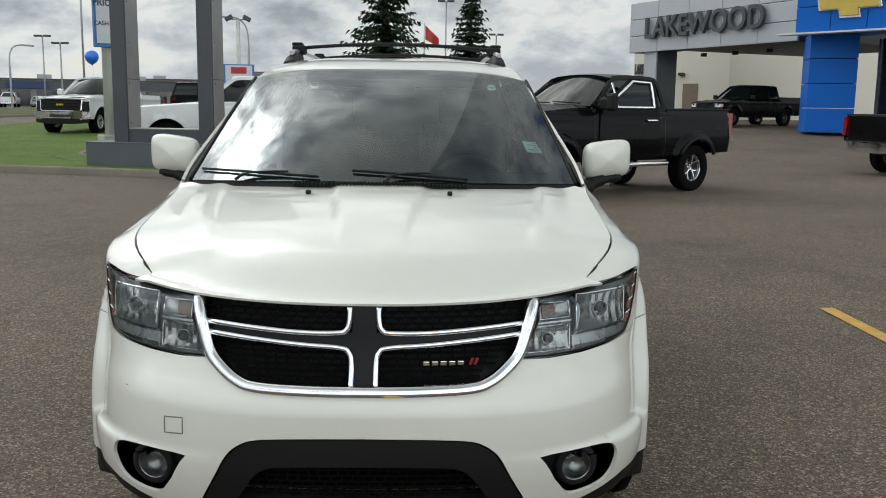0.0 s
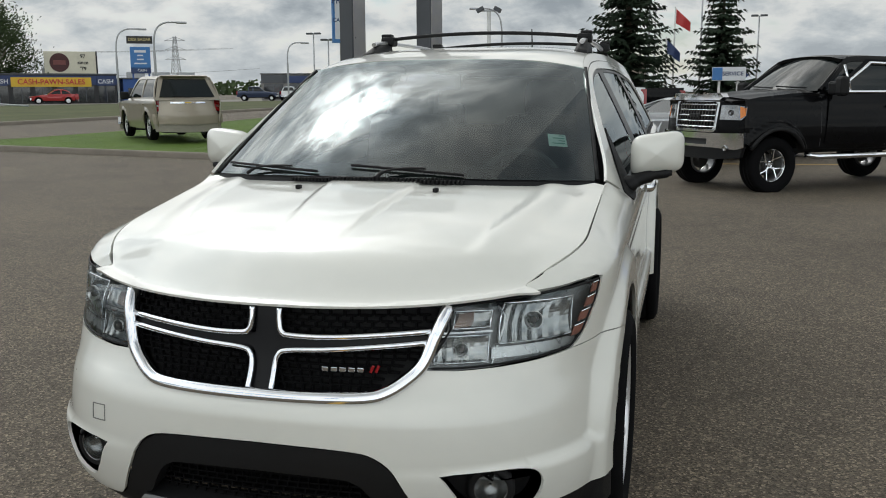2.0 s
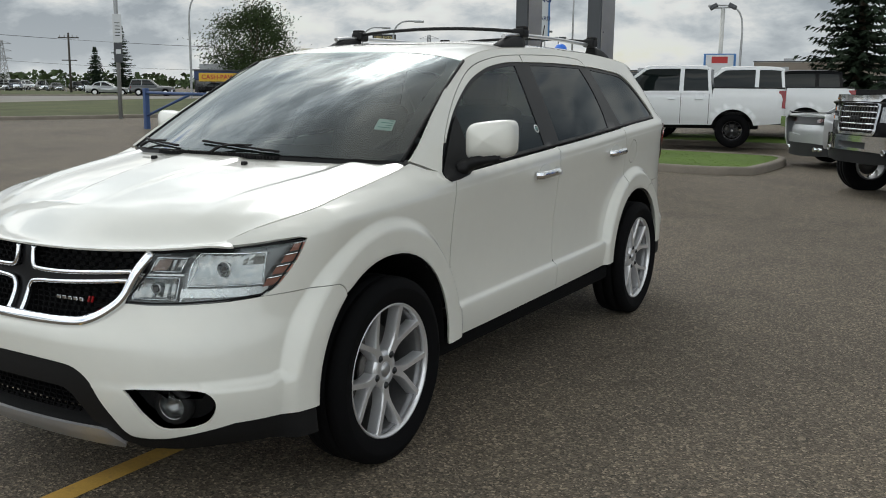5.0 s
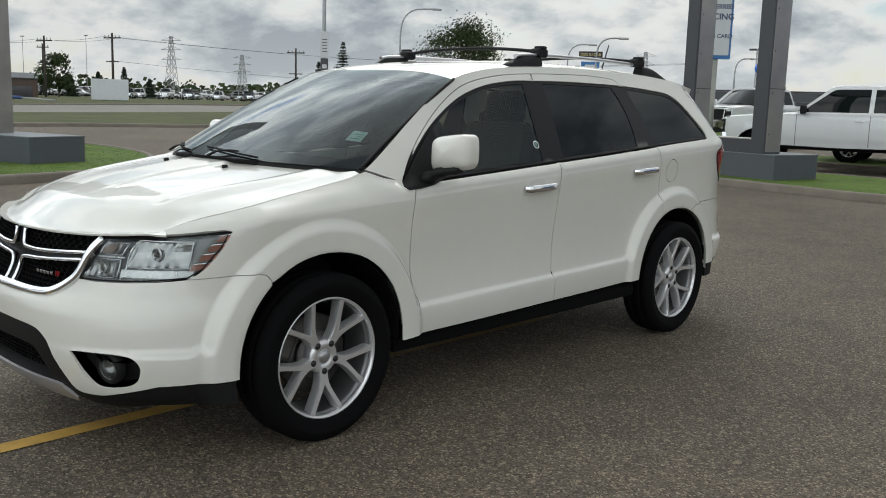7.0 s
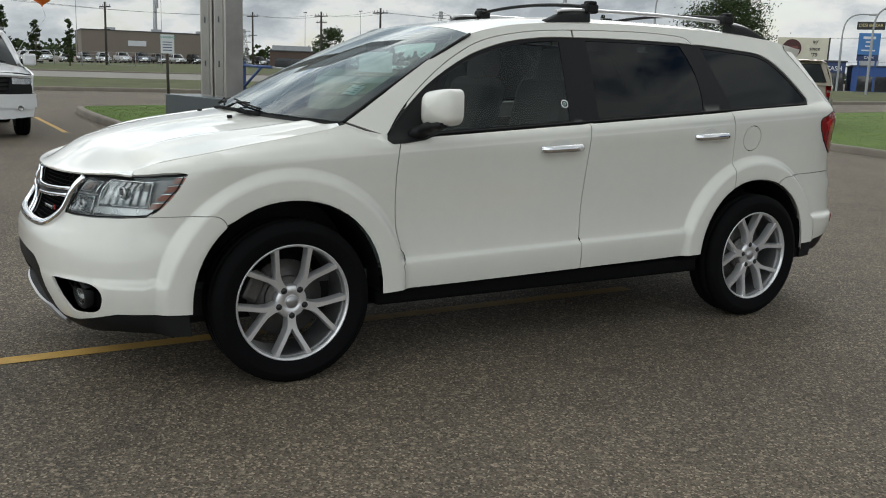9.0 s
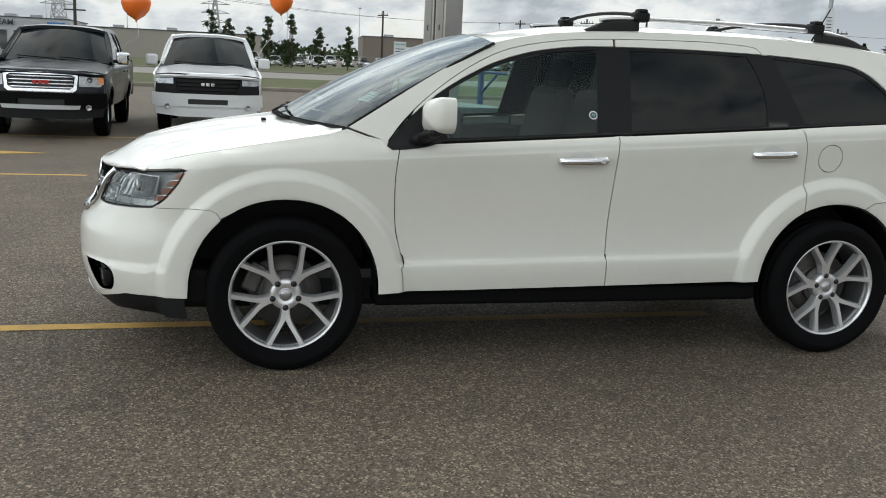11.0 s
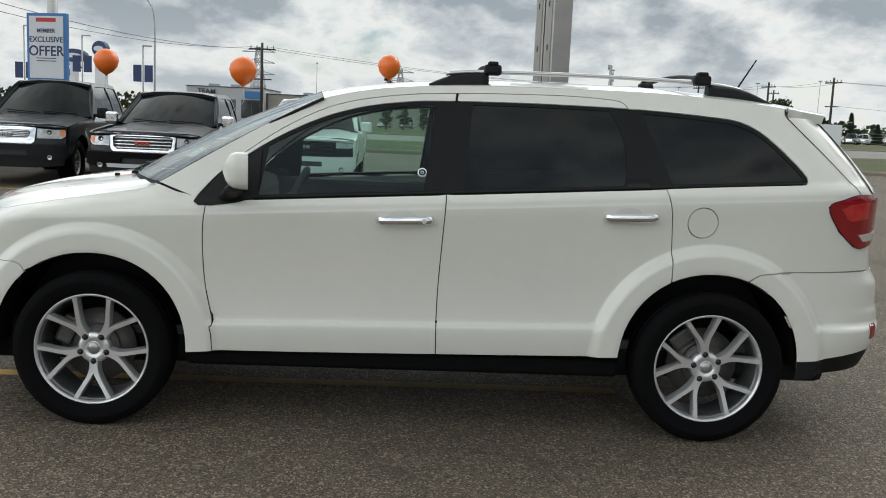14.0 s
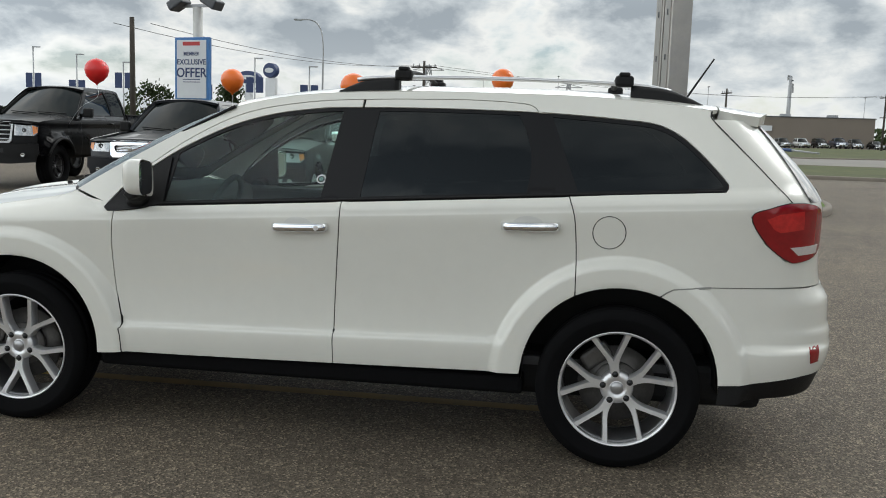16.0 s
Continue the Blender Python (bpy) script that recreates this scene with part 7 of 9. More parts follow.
lifted = make_vehicle("lifted_pickup", "black lifted pickup with chrome trim and its door ajar", pose(3.17, 12.05, -0.09, 0, 0, -54.0),
                      dict(wb=3.55, fo=0.74, ro=1.12, hw=1.0, sill=0.68, belt=1.48, hood0=1.45, hood1=1.53, roof=2.10, ws0=-0.98, ws1=-0.30, rf=0.80, cab=0.98, bed=1.50, tyre=0.435, rim=0.25, arch=0.54,
                           paint=BLACKPAINT, wheel=CHROME, grille="mesh", flare=True, roofx=0.74, handle=CHROME, mirror=BLACKP, badge=SIGNBLACK, pairs=4, step=0.05, lip=CHROME, boards=True, door_open=-14, lamp_top=0.01))
make_vehicle("pickup_truck", "white crew-cab pickup with black wheels parked on the verge", pose(-4.47, 18.97, 0.12, 0, 0, -78), dict(paint=WHITE2, wheel=SIGNBLACK, mirror=BLACKP, badge=SIGNYELLOW, grille="black", frame=SIGNBLACK, slim=True, gw=1.45, lamp_z=1.10, wb=3.74, sill=0.54, belt=1.28, hood0=1.18, hood1=1.28, roof=1.96, bed=1.42))
make_vehicle("pickup_truck", "white crew-cab pickup parked behind another white pickup", pose(-3.3, 21.9, 0.16, 0, 0, -78), dict(paint=WHITE2, mirror=BLACKP, badge=SIGNYELLOW, sill=0.54, belt=1.28, hood0=1.18, hood1=1.28, roof=1.96, bed=1.42))
make_vehicle("pickup_truck", "black pickup parked behind the white pickups", pose(-2.3, 25.2, 0.2, 0, 0, -78), dict(paint=BLACKPAINT, mirror=BLACKP))
make_vehicle("pickup_truck", "white pickup with a wide chrome bumper on the lawn", pose(-11.6, 29.0, 0.32, 0, 0, -8), dict(paint=WHITE2, mirror=WHITE2, badge=SIGNYELLOW, grille="black", frame=CHROME, bumper=CHROME, slim=True, gw=1.5, rimw=0.03, lamp_z=1.14, hood0=1.22, hood1=1.28, belt=1.30, roof=1.94, sill=0.5))
make_vehicle("suv", "champagne SUV parked on the grass", pose(-13.4, 18.95, 0.22, 0, 0, 225.4), dict(style="suv", wb=2.86, fo=0.92, ro=0.95, hw=0.90, sill=0.30, belt=1.08, hood0=0.98, hood1=1.06, roof=1.70, ws0=-0.75, ws1=-0.05, rf=2.0, cab=2.3, tyre=0.36, rim=0.25, arch=0.41, paint=TANPAINT, roofx=0.66, step=0.06, mirror=BLACKP, low=surface("beige_bumper", (0.24, 0.22, 0.18), rough=0.5), bumper=CHROME), "car")
make_vehicle("coupe", "silver sports coupe parked beside the kerb", pose(1.58, 16.95, 0.0, 0, 0, 127), dict(style="saloon", wb=2.81, fo=0.95, ro=1.02, hw=0.94, sill=0.32, belt=0.95, hood0=0.82, hood1=0.93, roof=1.34, ws0=-0.55, ws1=0.15, rf=0.85, cab=1.6, bed=1.02, tyre=0.35, rim=0.25, arch=0.42, paint=SILVERP, roofx=0.60, mirror=SILVERP, low=GREYPAINT), "car")
make_vehicle("pickup_truck", "black pickup parked under the showroom canopy", pose(15.4, 39.2, 0.66, 0, 0, -58), dict(paint=BLACKPAINT, wheel=SIGNBLACK, grille="black", frame=SIGNBLACK, bumper=BLACKP, mirror=BLACKP, badge=SIGNBLACK))
make_vehicle("pickup_truck", "black pickup parked across the car park", pose(13.15, 16.5, 0.0, 0, 0, 104), dict(paint=BLACKPAINT, mirror=BLACKP, sill=0.52))
ROWPX = dict(wb=3.26, fo=0.93, ro=1.15, hw=0.94, sill=0.48, belt=1.16, hood0=1.06, hood1=1.16, roof=1.79, ws0=-0.98, ws1=-0.12, rf=1.10, cab=1.24, bed=1.26, tyre=0.375, rim=0.235, arch=0.45)
make_vehicle("pickup_truck", "white mid-size pickup with a black grille in the parking row", pose(-14.45, -1.9, 0, 0, 0, 90), dict(ROWPX, paint=WHITE2, grille="black", frame=BLACKP, bumper=WHITE2, mirror=WHITE2, badge=CHROME, low=WHITE2, gw=1.22, rimw=0.02, slim=True))
make_vehicle("pickup_truck", "dark slate pickup with a chrome grille in the parking row", pose(-12.95, -4.40, 0, 0, 0, 90), dict(ROWPX, paint=NAVYPAINT, grille="bars", frame=CHROME, bumper=BLACKPAINT, mirror=CHROME, badge=SIGNRED, gw=1.14, rimw=0.045, insert=SILVERP))
make_vehicle("pickup_truck", "dark blue full-size pickup with a chrome grille surround", pose(-14.2, -7.15, 0, 0, 0, 92), dict(paint=NAVYPAINT, grille="mesh", frame=CHROME, bumper=NAVYPAINT, mirror=BLACKP, badge=CHROME, wb=3.7, hw=1.0, roof=1.93, gw=1.0, rimw=0.09))
make_vehicle("pickup_truck", "black lifted heavy pickup with a silver grille", pose(-14.9, -10.6, 0, 0, 0, 92), dict(paint=BLACKPAINT, grille="bars", frame=SILVERP, bumper=BLACKP, mirror=BLACKP, badge=SIGNBLUE, wb=3.9, hw=1.0, sill=0.68, belt=1.48, hood0=1.38, hood1=1.48, roof=2.16, bed=1.56, tyre=0.46, arch=0.56, rim=0.26, flare=True, wheel=SIGNBLACK))


# ---- showroom ----
def make_showroom():
    h = empty("showroom", label="car showroom with grey canopy and blue entrance portal", category="building")
    a, b = Vector((15.77, 34.19, 4.3)), Vector((11.02, 44.79, 4.3))
    d = (b - a).normalized()
    out = Vector((d.y, -d.x, 0)) * -1 if Vector((d.y, -d.x, 0)).y > 0 else Vector((d.y, -d.x, 0))
    L = (b - a).length
    ang = math.degrees(math.atan2(-d.y, -d.x))
    M = Matrix.Translation(b) @ pose(0, 0, 0, 0, 0, ang)          # x along the fascia from its far end, -y outwards
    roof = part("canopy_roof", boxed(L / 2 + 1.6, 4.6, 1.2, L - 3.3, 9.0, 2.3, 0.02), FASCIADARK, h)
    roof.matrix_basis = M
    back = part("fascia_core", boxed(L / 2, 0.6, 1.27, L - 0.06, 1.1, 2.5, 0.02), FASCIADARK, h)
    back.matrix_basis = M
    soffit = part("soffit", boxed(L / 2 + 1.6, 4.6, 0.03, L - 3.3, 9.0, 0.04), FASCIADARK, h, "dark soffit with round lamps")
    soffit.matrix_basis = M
    n, rows = 5, ((0.0, 0.85), (0.85, 1.7), (1.7, 2.55))
    for i in range(n):
        for z0, z1 in rows:
            p = part("panel", boxed(L * (i + 0.5) / n, -0.02, (z0 + z1) / 2, L / n - 0.03, 0.10, z1 - z0 - 0.03, 0.012), FASCIA, h, "grey metal panel")
            p.matrix_basis = M
    for z0, z1 in rows:
        for k in range(1):
            p = part("panel", boxed(-0.02, 0.6, (z0 + z1) / 2, 0.10, 1.2, z1 - z0 - 0.03, 0.012), FASCIA, h)
            p.matrix_basis = M
    t = lettering("sign_lettering", "LAKEWOOD", 1.05, 0.16, M @ pose(L * 0.49, -0.24, 1.12), STEELDARK, h, "dark raised sign letters")
    for k in range(4):
        p = part("soffit_lamp", rodded((L * (0.2 + 0.2 * k), 3.0, -0.16), (L * (0.2 + 0.2 * k), 3.0, 0.02), 0.16, sides=12), FASCIADARK, h)
        p.matrix_basis = M
    # column
    col = part("column", boxed(1.6, 0.75, -1.9, 1.0, 1.3, 4.9, 0.02), FASCIA, h, "grey clad column")
    col.matrix_basis = M
    cd = part("column_side", boxed(2.13, 0.78, -1.9, 0.06, 1.2, 4.9), STEELDARK, h)
    cd.matrix_basis = M
    # blue portal, panelled
    for x, y, sx, sy, rz in ((16.72, 33.2, 1.8, 2.4, -16),):
        for k in range(4):
            z0 = 0.55 + k * 0.98
            q = part("panel", boxed(0, 0, z0 + 0.49, sx, sy, 0.955, 0.012), BLUEPANEL, h, "blue clad panel")
            q.matrix_basis = pose(x, y, 0, 0, 0, rz)
    for k in range(7):
        for z0, z1 in ((4.47, 5.45), (5.45, 6.6), (6.6, 7.8)):
            q = part("panel", boxed(-0.62 + 1.45 * (k + 0.5), -0.55, (z0 + z1) / 2, 1.42, 3.2, z1 - z0 - 0.025, 0.012), BLUEPANEL, h)
            q.matrix_basis = pose(16.95, 33.2, 0, 0, 0, -52)
    ledge = part("ledge", boxed(4.0, -2.2, 4.42, 10.5, 0.5, 0.07, 0.01), SIGNWHITE, h, "pale metal ledge")
    ledge.matrix_basis = pose(16.95, 33.2, 0, 0, 0, -52)
    bow = [(-1.15, -0.22), (-0.42, -0.22), (-0.36, -0.5), (0.42, -0.5), (0.36, -0.22), (1.15, -0.22), (1.05, 0.22), (0.36, 0.22), (0.42, 0.5), (-0.36, 0.5), (-0.42, 0.22), (-1.25, 0.22)]
    bt = part("emblem", extruded(bow, 0.12, 0.02), surface("gold_emblem", (0.60, 0.44, 0.10), rough=0.35, metal=0.5, vary=0.15, scale=2), h, "gold cross-shaped emblem")
    bt.matrix_basis = pose(16.95, 33.2, 0, 0, 0, -52) @ pose(1.6, -2.30, 5.5)
    rim = part("emblem_rim", extruded([(x * 1.09, z * 1.16) for x, z in bow], 0.08, 0.02), CHROME, h)
    rim.matrix_basis = pose(16.95, 33.2, 0, 0, 0, -52) @ pose(1.6, -2.22, 5.5)
    # glass front beside the portal
    gl = part("shop_front", boxed(5.5, 1.2, 2.4, 8.5, 0.08, 3.9), DARKGLASS, h, "dark showroom glass")
    gl.matrix_basis = pose(16.95, 33.2, 0, 0, 0, -52)
    for k in range(7):
        mu = part("mullion", boxed(1.3 + 1.4 * k, 1.12, 2.4, 0.09, 0.12, 3.9), STEELPALE, h)
        mu.matrix_basis = pose(16.95, 33.2, 0, 0, 0, -52)
    # beige hall behind
    for nm, x0, y0, x1, y1, hh in (("wall", 13.0, 52.5, 17.67, 48.6, 4.9), ("wall", 17.67, 48.6, 30.0, 50.5, 4.9)):
        p0, p1 = Vector((x0, y0, 0)), Vector((x1, y1, 0))
        w = part(nm, boxed((p1 - p0).length / 2, 0.15, hh / 2 + 0.5, (p1 - p0).length, 0.3, hh + 0.4), STUCCO, h, "beige rendered wall")
        w.matrix_basis = Matrix.Translation(p0) @ pose(0, 0, 0, 0, 0, math.degrees(math.atan2(y1 - y0, x1 - x0)))
    Mw = Matrix.Translation((13.0, 52.5, 0)) @ pose(0, 0, 0, 0, 0, math.degrees(math.atan2(48.6 - 52.5, 17.67 - 13.0)))
    lettering("sign_lettering", "LAKEWOOD", 0.62, 0.10, Mw @ pose(0.85, -0.1, 3.75) @ Matrix.Diagonal((0.30, 1, 1, 1)), STEELDARK, h, "dark raised sign letters")
    dr = part("side_door", boxed(3.75, -0.02, 1.8, 0.95, 0.06, 2.2, 0.01), surface("brown_door", (0.22, 0.17, 0.12), rough=0.6), h, "brown service door")
    dr.matrix_basis = Mw
    wl = part("wall_lamp", boxed(3.2, -0.15, 3.45, 0.35, 0.3, 0.18, 0.03), FASCIADARK, h)
    wl.matrix_basis = Mw
    part("hall_roof", boxed(25, 58.5, 5.25, 17, 10, 0.2), FASCIA, h)
    return h


make_showroom()


# ---- sign pylons ----
def make_pylon(m, label, length=3.4, narrow=False):
    v = empty("sign_pylon", m, label, "sign")
    part("plinth", boxed(length / 2, 0.675, 0.24, length, 1.35, 0.52, 0.02), BASEGREY, v, "grey painted plinth")
    part("plinth_cap", boxed(length / 2, 0.675, 0.505, length + 0.02, 1.37, 0.02, 0.005), BASETOP, v)
    for x0 in (0.66, length - 0.60):
        p = part("post", boxed(x0 + 0.155, 0.27, 3.9, 0.31, 0.52, 6.8, 0.012), STEELDARK, v, "dark clad post")
        for sx in (x0 - 0.004, x0 + 0.314):
            part("post_facing", boxed(sx, 0.29, 3.9, 0.012, 0.44, 6.7, 0.003), STEELPALE, p, "brushed steel facing")
            part("facing_joint", boxed(sx, 0.29, 1.78, 0.016, 0.445, 0.012), STEELDARK, p)
            for k in range(8):
                part("rivet", boxed(sx, 0.13, 0.9 + 0.8 * k, 0.02, 0.03, 0.03, 0.005), STEELDARK, p)
    rail_w = length - 0.60 - 0.66 - 0.31
    part("cross_rail", boxed(0.97 + rail_w / 2, 0.25, 0.65, rail_w, 0.42, 0.27, 0.006), STEELDARK, v)
    part("rail_facing", boxed(0.97 + rail_w / 2, 0.25, 0.795, rail_w - 0.01, 0.40, 0.02, 0.004), STEELPALE, v)
    part("sign_box", boxed(length / 2, 0.58, 8.0, length + 0.5, 0.6, 3.4, 0.03), SIGNWHITE, v)
    return v


make_pylon(pose(-6.8, 14.2, 0.10, 0, 0, -14), "tall sign pylon on two grey posts and a plinth", 3.14)
pb = empty("sign_pylon", pose(-13.0, 3.5, 0.10, 0, 0, 14), "grey steel sign column on a painted plinth", "sign")
part("plinth", boxed(-1.6, 0.0, 0.24, 3.4, 1.2, 0.52, 0.02), BASEGREY, pb, "grey painted plinth")
part("plinth_cap", boxed(-1.6, 0.0, 0.505, 3.42, 1.22, 0.02, 0.005), BASETOP, pb)
for x0 in (-2.45, -1.90):
    p = part("post", boxed(x0 + 0.24, 0.0, 3.9, 0.46, 0.42, 6.8, 0.012), STEELPALE, pb, "brushed steel post")
    part("post_edge", boxed(x0 + 0.24, -0.215, 3.9, 0.30, 0.02, 6.7, 0.004), surface("steel_recess", (0.30, 0.29, 0.27), rough=0.4, metal=0.7, vary=0.15), p)
    for k in range(7):
        part("rivet", boxed(x0 + 0.24, -0.23, 1.2 + 0.9 * k, 0.035, 0.02, 0.12, 0.005), STEELDARK, p)
part("sign_box", boxed(-1.8, 0, 8.2, 3.6, 0.6, 3.2, 0.03), SIGNWHITE, pb)


# ---- poles, lamps, banners ----
def pole_sign(x, y, z, height, panel, lines, name="banner_post", turn=0.0, pw=1.1, ph=2.0, pz=2.5, label="white post with a printed banner", heads=True):
    v = empty(name, pose(x, y, z, 0, 0, turn), label, "lamp post")
    part("base", boxed(0, 0, 0.25, 0.5, 0.5, 0.55, 0.03), surface("pale_footing", (0.40, 0.38, 0.33), rough=0.9, vary=0.15), v, "concrete footing")
    part("post", rodded((0, 0, 0.4), (0, 0, height), 0.13, sides=16), WHITEPOLE, v)
    b = part("banner", boxed(0, -0.20, pz + ph / 2, pw, 0.12, ph, 0.01), SIGNBLUE, v, "blue-edged advertising banner")
    part("banner_face", boxed(0, -0.268, pz + ph / 2, pw * 0.86, 0.012, ph * 0.91, 0.003), SIGNWHITE, b)
    for words, hh, zz, mt in lines:
        if words:
            lettering("printed_word", words, hh, 0.006, pose(0, -0.278, pz + ph * zz), mt, b)
        else:
            part("printed_bar", boxed(0, -0.276, pz + ph * zz, pw * 0.5, 0.006, hh, 0.001), mt, b)
    if heads:
        part("head_arm", boxed(0, 0, height + 0.05, 1.1, 0.08, 0.08, 0.01), GALV, v)
        for k in (-1, 1):
            part("floodlight", boxed(k * 0.55, -0.1, height + 0.12, 0.5, 0.42, 0.26, 0.04, Matrix.Rotation(0.5 * k, 4, "Y")), STEELDARK, v, "grey floodlight")
    return v


pole_sign(-7.55, 17.95, 0.1, 9.0, 0, ((None, 0.13, 0.90, SIGNRED), ("PREFERRED", 0.11, 0.62, SIGNNAVY), ("PRICING", 0.15, 0.50, SIGNNAVY), ("CASH CARD", 0.10, 0.27, SIGNNAVY)), turn=38, pw=0.75, ph=2.05, pz=2.60)
pole_sign(-18.97, -9.04, 0.0, 4.5, 0, ((None, 0.10, 0.90, SIGNRED), ("MEMBER", 0.10, 0.74, SIGNNAVY), ("EXCLUSIVE", 0.14, 0.61, SIGNNAVY), ("OFFER", 0.25, 0.44, SIGNNAVY), (None, 0.02, 0.34, SIGNNAVY), (None, 0.02, 0.30, SIGNNAVY)), turn=75, pw=1.12, ph=1.68, pz=2.02)
pole_sign(-11.6, 54.0, 0.5, 6.0, 0, ((None, 0.4, 0.75, SIGNRED),), turn=10, pw=1.9, ph=1.5, pz=1.8, label="white lamp post with floodlights and a banner")


def street_lamp(x, y, h, arm, turn, z=0.0, r=0.09):
    v = empty("street_lamp", pose(x, y, z, 0, 0, turn), "grey street lamp with a curved arm", "street lamp")
    part("post", tube(spline([(0, 0, -0.3), (0, 0, h * 0.5), (0, 0, h * 0.78), (arm * 0.12, 0, h * 0.92), (arm * 0.45, 0, h * 0.99), (arm, 0, h)], 5), [r] * 8 + [r * 0.7] * 18, 8), GALV, v)
    part("lamp_head", boxed(arm + 0.25, 0, h - 0.03, 0.75, 0.28, 0.16, 0.05), GALV, v)
    return v


for x, y, h, arm, turn, z in ((-36.27, 54.85, 6.2, 1.7, 30, 0.3), (-36.26, 77.5, 5.8, 1.5, 40, 0.4), (-50.4, 48.0, 8.7, 2.6, 42, 0.0), (-80.0, -22.9, 11.3, 2.2, 270, 0.0), (-47.0, 66.0, 7.0, 2.0, 45, 0.0), (-2.0, 62, 8.5, 2.0, 200, 0.6), (-14, 70, 7.5, 2.0, 200, 0.6)):
    street_lamp(x, y, h, arm, turn, z)


def flood_mast(x, y, h, z=0.0, double=True):
    v = empty("light_mast", pose(x, y, z), "slim grey lamp mast with square heads", "street lamp")
    part("post", rodded((0, 0, -0.2), (0, 0, h), 0.07, 0.05, sides=8), GALV, v)
    for k in ((-1, 1) if double else (1,)):
        part("lamp_head", boxed(k * 0.32, 0, h + 0.02, 0.5, 0.3, 0.14, 0.03), STEELDARK, v)
    return v


for x, y, h, z in ((-20.4, 51.6, 12.0, 0.4), (5.6, 68, 6.2, 0.7), (-1.9, 70, 7.0, 0.7), (-27, 62, 5.5, 0.4), (1.5, 60, 7.8, 0.7), (-25, 60, 4.9, 0.4)):
    flood_mast(x, y, h, z)
for i in range(9):
    flood_mast(-168 + 4 * (i % 2), -30 + 13.5 * i, 9.5 + (i % 3) * 1.2)
for i in range(8):
    # banner masts of the dealership across the road
    x, y = -66 - 2 * (i % 3), -20 - 5.2 * i
    v = empty("banner_mast", pose(x, y, 0), "lamp mast with dark banners", "street lamp")
    part("post", rodded((0, 0, -0.2), (0, 0, 6.0 + 0.7 * (i % 3)), 0.06, sides=8), GALV, v)
    for k in (-1, 1):
        part("banner", boxed(0.02, k * 0.42, 4.0 + 0.6 * (i % 2), 0.03, 0.62, 1.25), SIGNNAVY, v)
    part("lamp_head", boxed(0.0, 0.3, 6.05 + 0.7 * (i % 3), 0.2, 0.7, 0.1, 0.02), GALV, v)


def camera_sign():
    v = empty("road_sign", pose(-28.8, 22.65, 0.05, 0, 0, 60), "grey road pole with stacked notice boards", "sign")
    part("post", rodded((0, 0, -0.2), (0, 0, 9.0), 0.085, sides=12), GALV, v)
    p = part("board", boxed(0, -0.11, 3.75, 0.36, 0.03, 1.15, 0.01), SIGNWHITE, v, "white notice board")
    for k in range(5):
        part("printed_bar", boxed(0, -0.128, 3.45 + 0.13 * k, 0.20, 0.006, 0.03), SIGNBLACK, p)
    q = part("board", boxed(0, -0.11, 2.75, 0.34, 0.03, 0.80, 0.01), STEELDARK, v, "dark notice board")
    part("printed_bar", boxed(0, -0.128, 2.80, 0.20, 0.006, 0.18), SIGNWHITE, q)
    return v


camera_sign()


def lawn_sign():
    v = empty("notice_sign", pose(-18.8, 2.87, 0.10, 0, 0, 72), "small white notice on a rusty post", "sign")
    part("post", rodded((0.0, 0, 0), (-0.02, 0, 1.75), 0.035, sides=8), WOODPOLE, v)
    b = part("board", boxed(0, -0.05, 1.62, 0.32, 0.02, 0.46, 0.005), SIGNWHITE, v)
    lettering("printed_word", "WARNING", 0.055, 0.004, pose(0, -0.064, 1.78), surface("print_green", (0.16, 0.34, 0.30), rough=0.7), b)
    for k in range(4):
        part("printed_bar", boxed(0, -0.062, 1.47 + 0.065 * k, 0.22, 0.004, 0.02), SIGNNAVY, b)
    return v


lawn_sign()


def barrier(m, arm, label="blue steel barrier gate swung open"):
    v = empty("barrier_gate", m, label, "gate")
    part("post", boxed(0, 0, 0.62, 0.16, 0.16, 1.5, 0.01), surface("barrier_blue", (0.04, 0.08, 0.20), rough=0.5, vary=0.15), v)
    part("arm", tube([(0, 0, 1.22), (arm, 0, 1.20)], 0.05, 8), MATS["barrier_blue"], v)
    part("brace", tube([(0, 0, 0.45), (arm * 0.62, 0, 1.17)], 0.045, 8), MATS["barrier_blue"], v)
    part("arm_tip", tube([(arm, 0, 1.20), (arm + 1.2, 0.3, 1.14)], 0.03, 6), MATS["galvanised_pole"], v)
    return v


barrier(pose(-21.6, 17.6, 0.0, 0, 0, -12), 4.2)
barrier(pose(-26.84, 7.4, 0.0, 0, 0, 12), 1.9)


# ---- balloons on their strings ----
def balloon(x, y, z, r, mat, label, end):
    v = empty("balloon", pose(x, y, z), label, "balloon")
    pr = [(0.0, -r * 1.22), (r * 0.07, -r * 1.20), (r * 0.06, -r * 1.12), (r * 0.20, -r * 1.02), (r * 0.55, -r * 0.80), (r * 0.86, -r * 0.42), (r, 0.05 * r), (r * 0.93, r * 0.42), (r * 0.70, r * 0.76), (r * 0.36, r * 0.96), (0.0, r * 1.03)]
    bm = lathe([(a, b) for a, b in pr], 28)
    bm.transform(Matrix.Rotation(-math.pi / 2, 4, "Y"))
    part("skin", bm, mat, v)
    part("string", tube(spline([(0, 0, -r * 1.2), (0.03, 0.02, -r * 2.2), ((end[0] - x) * 0.5, (end[1] - y) * 0.5, (end[2] - z) * 0.6), (end[0] - x, end[1] - y, end[2] - z)], 4), 0.004, 4), SIGNWHITE, v, "thin string")
    return v


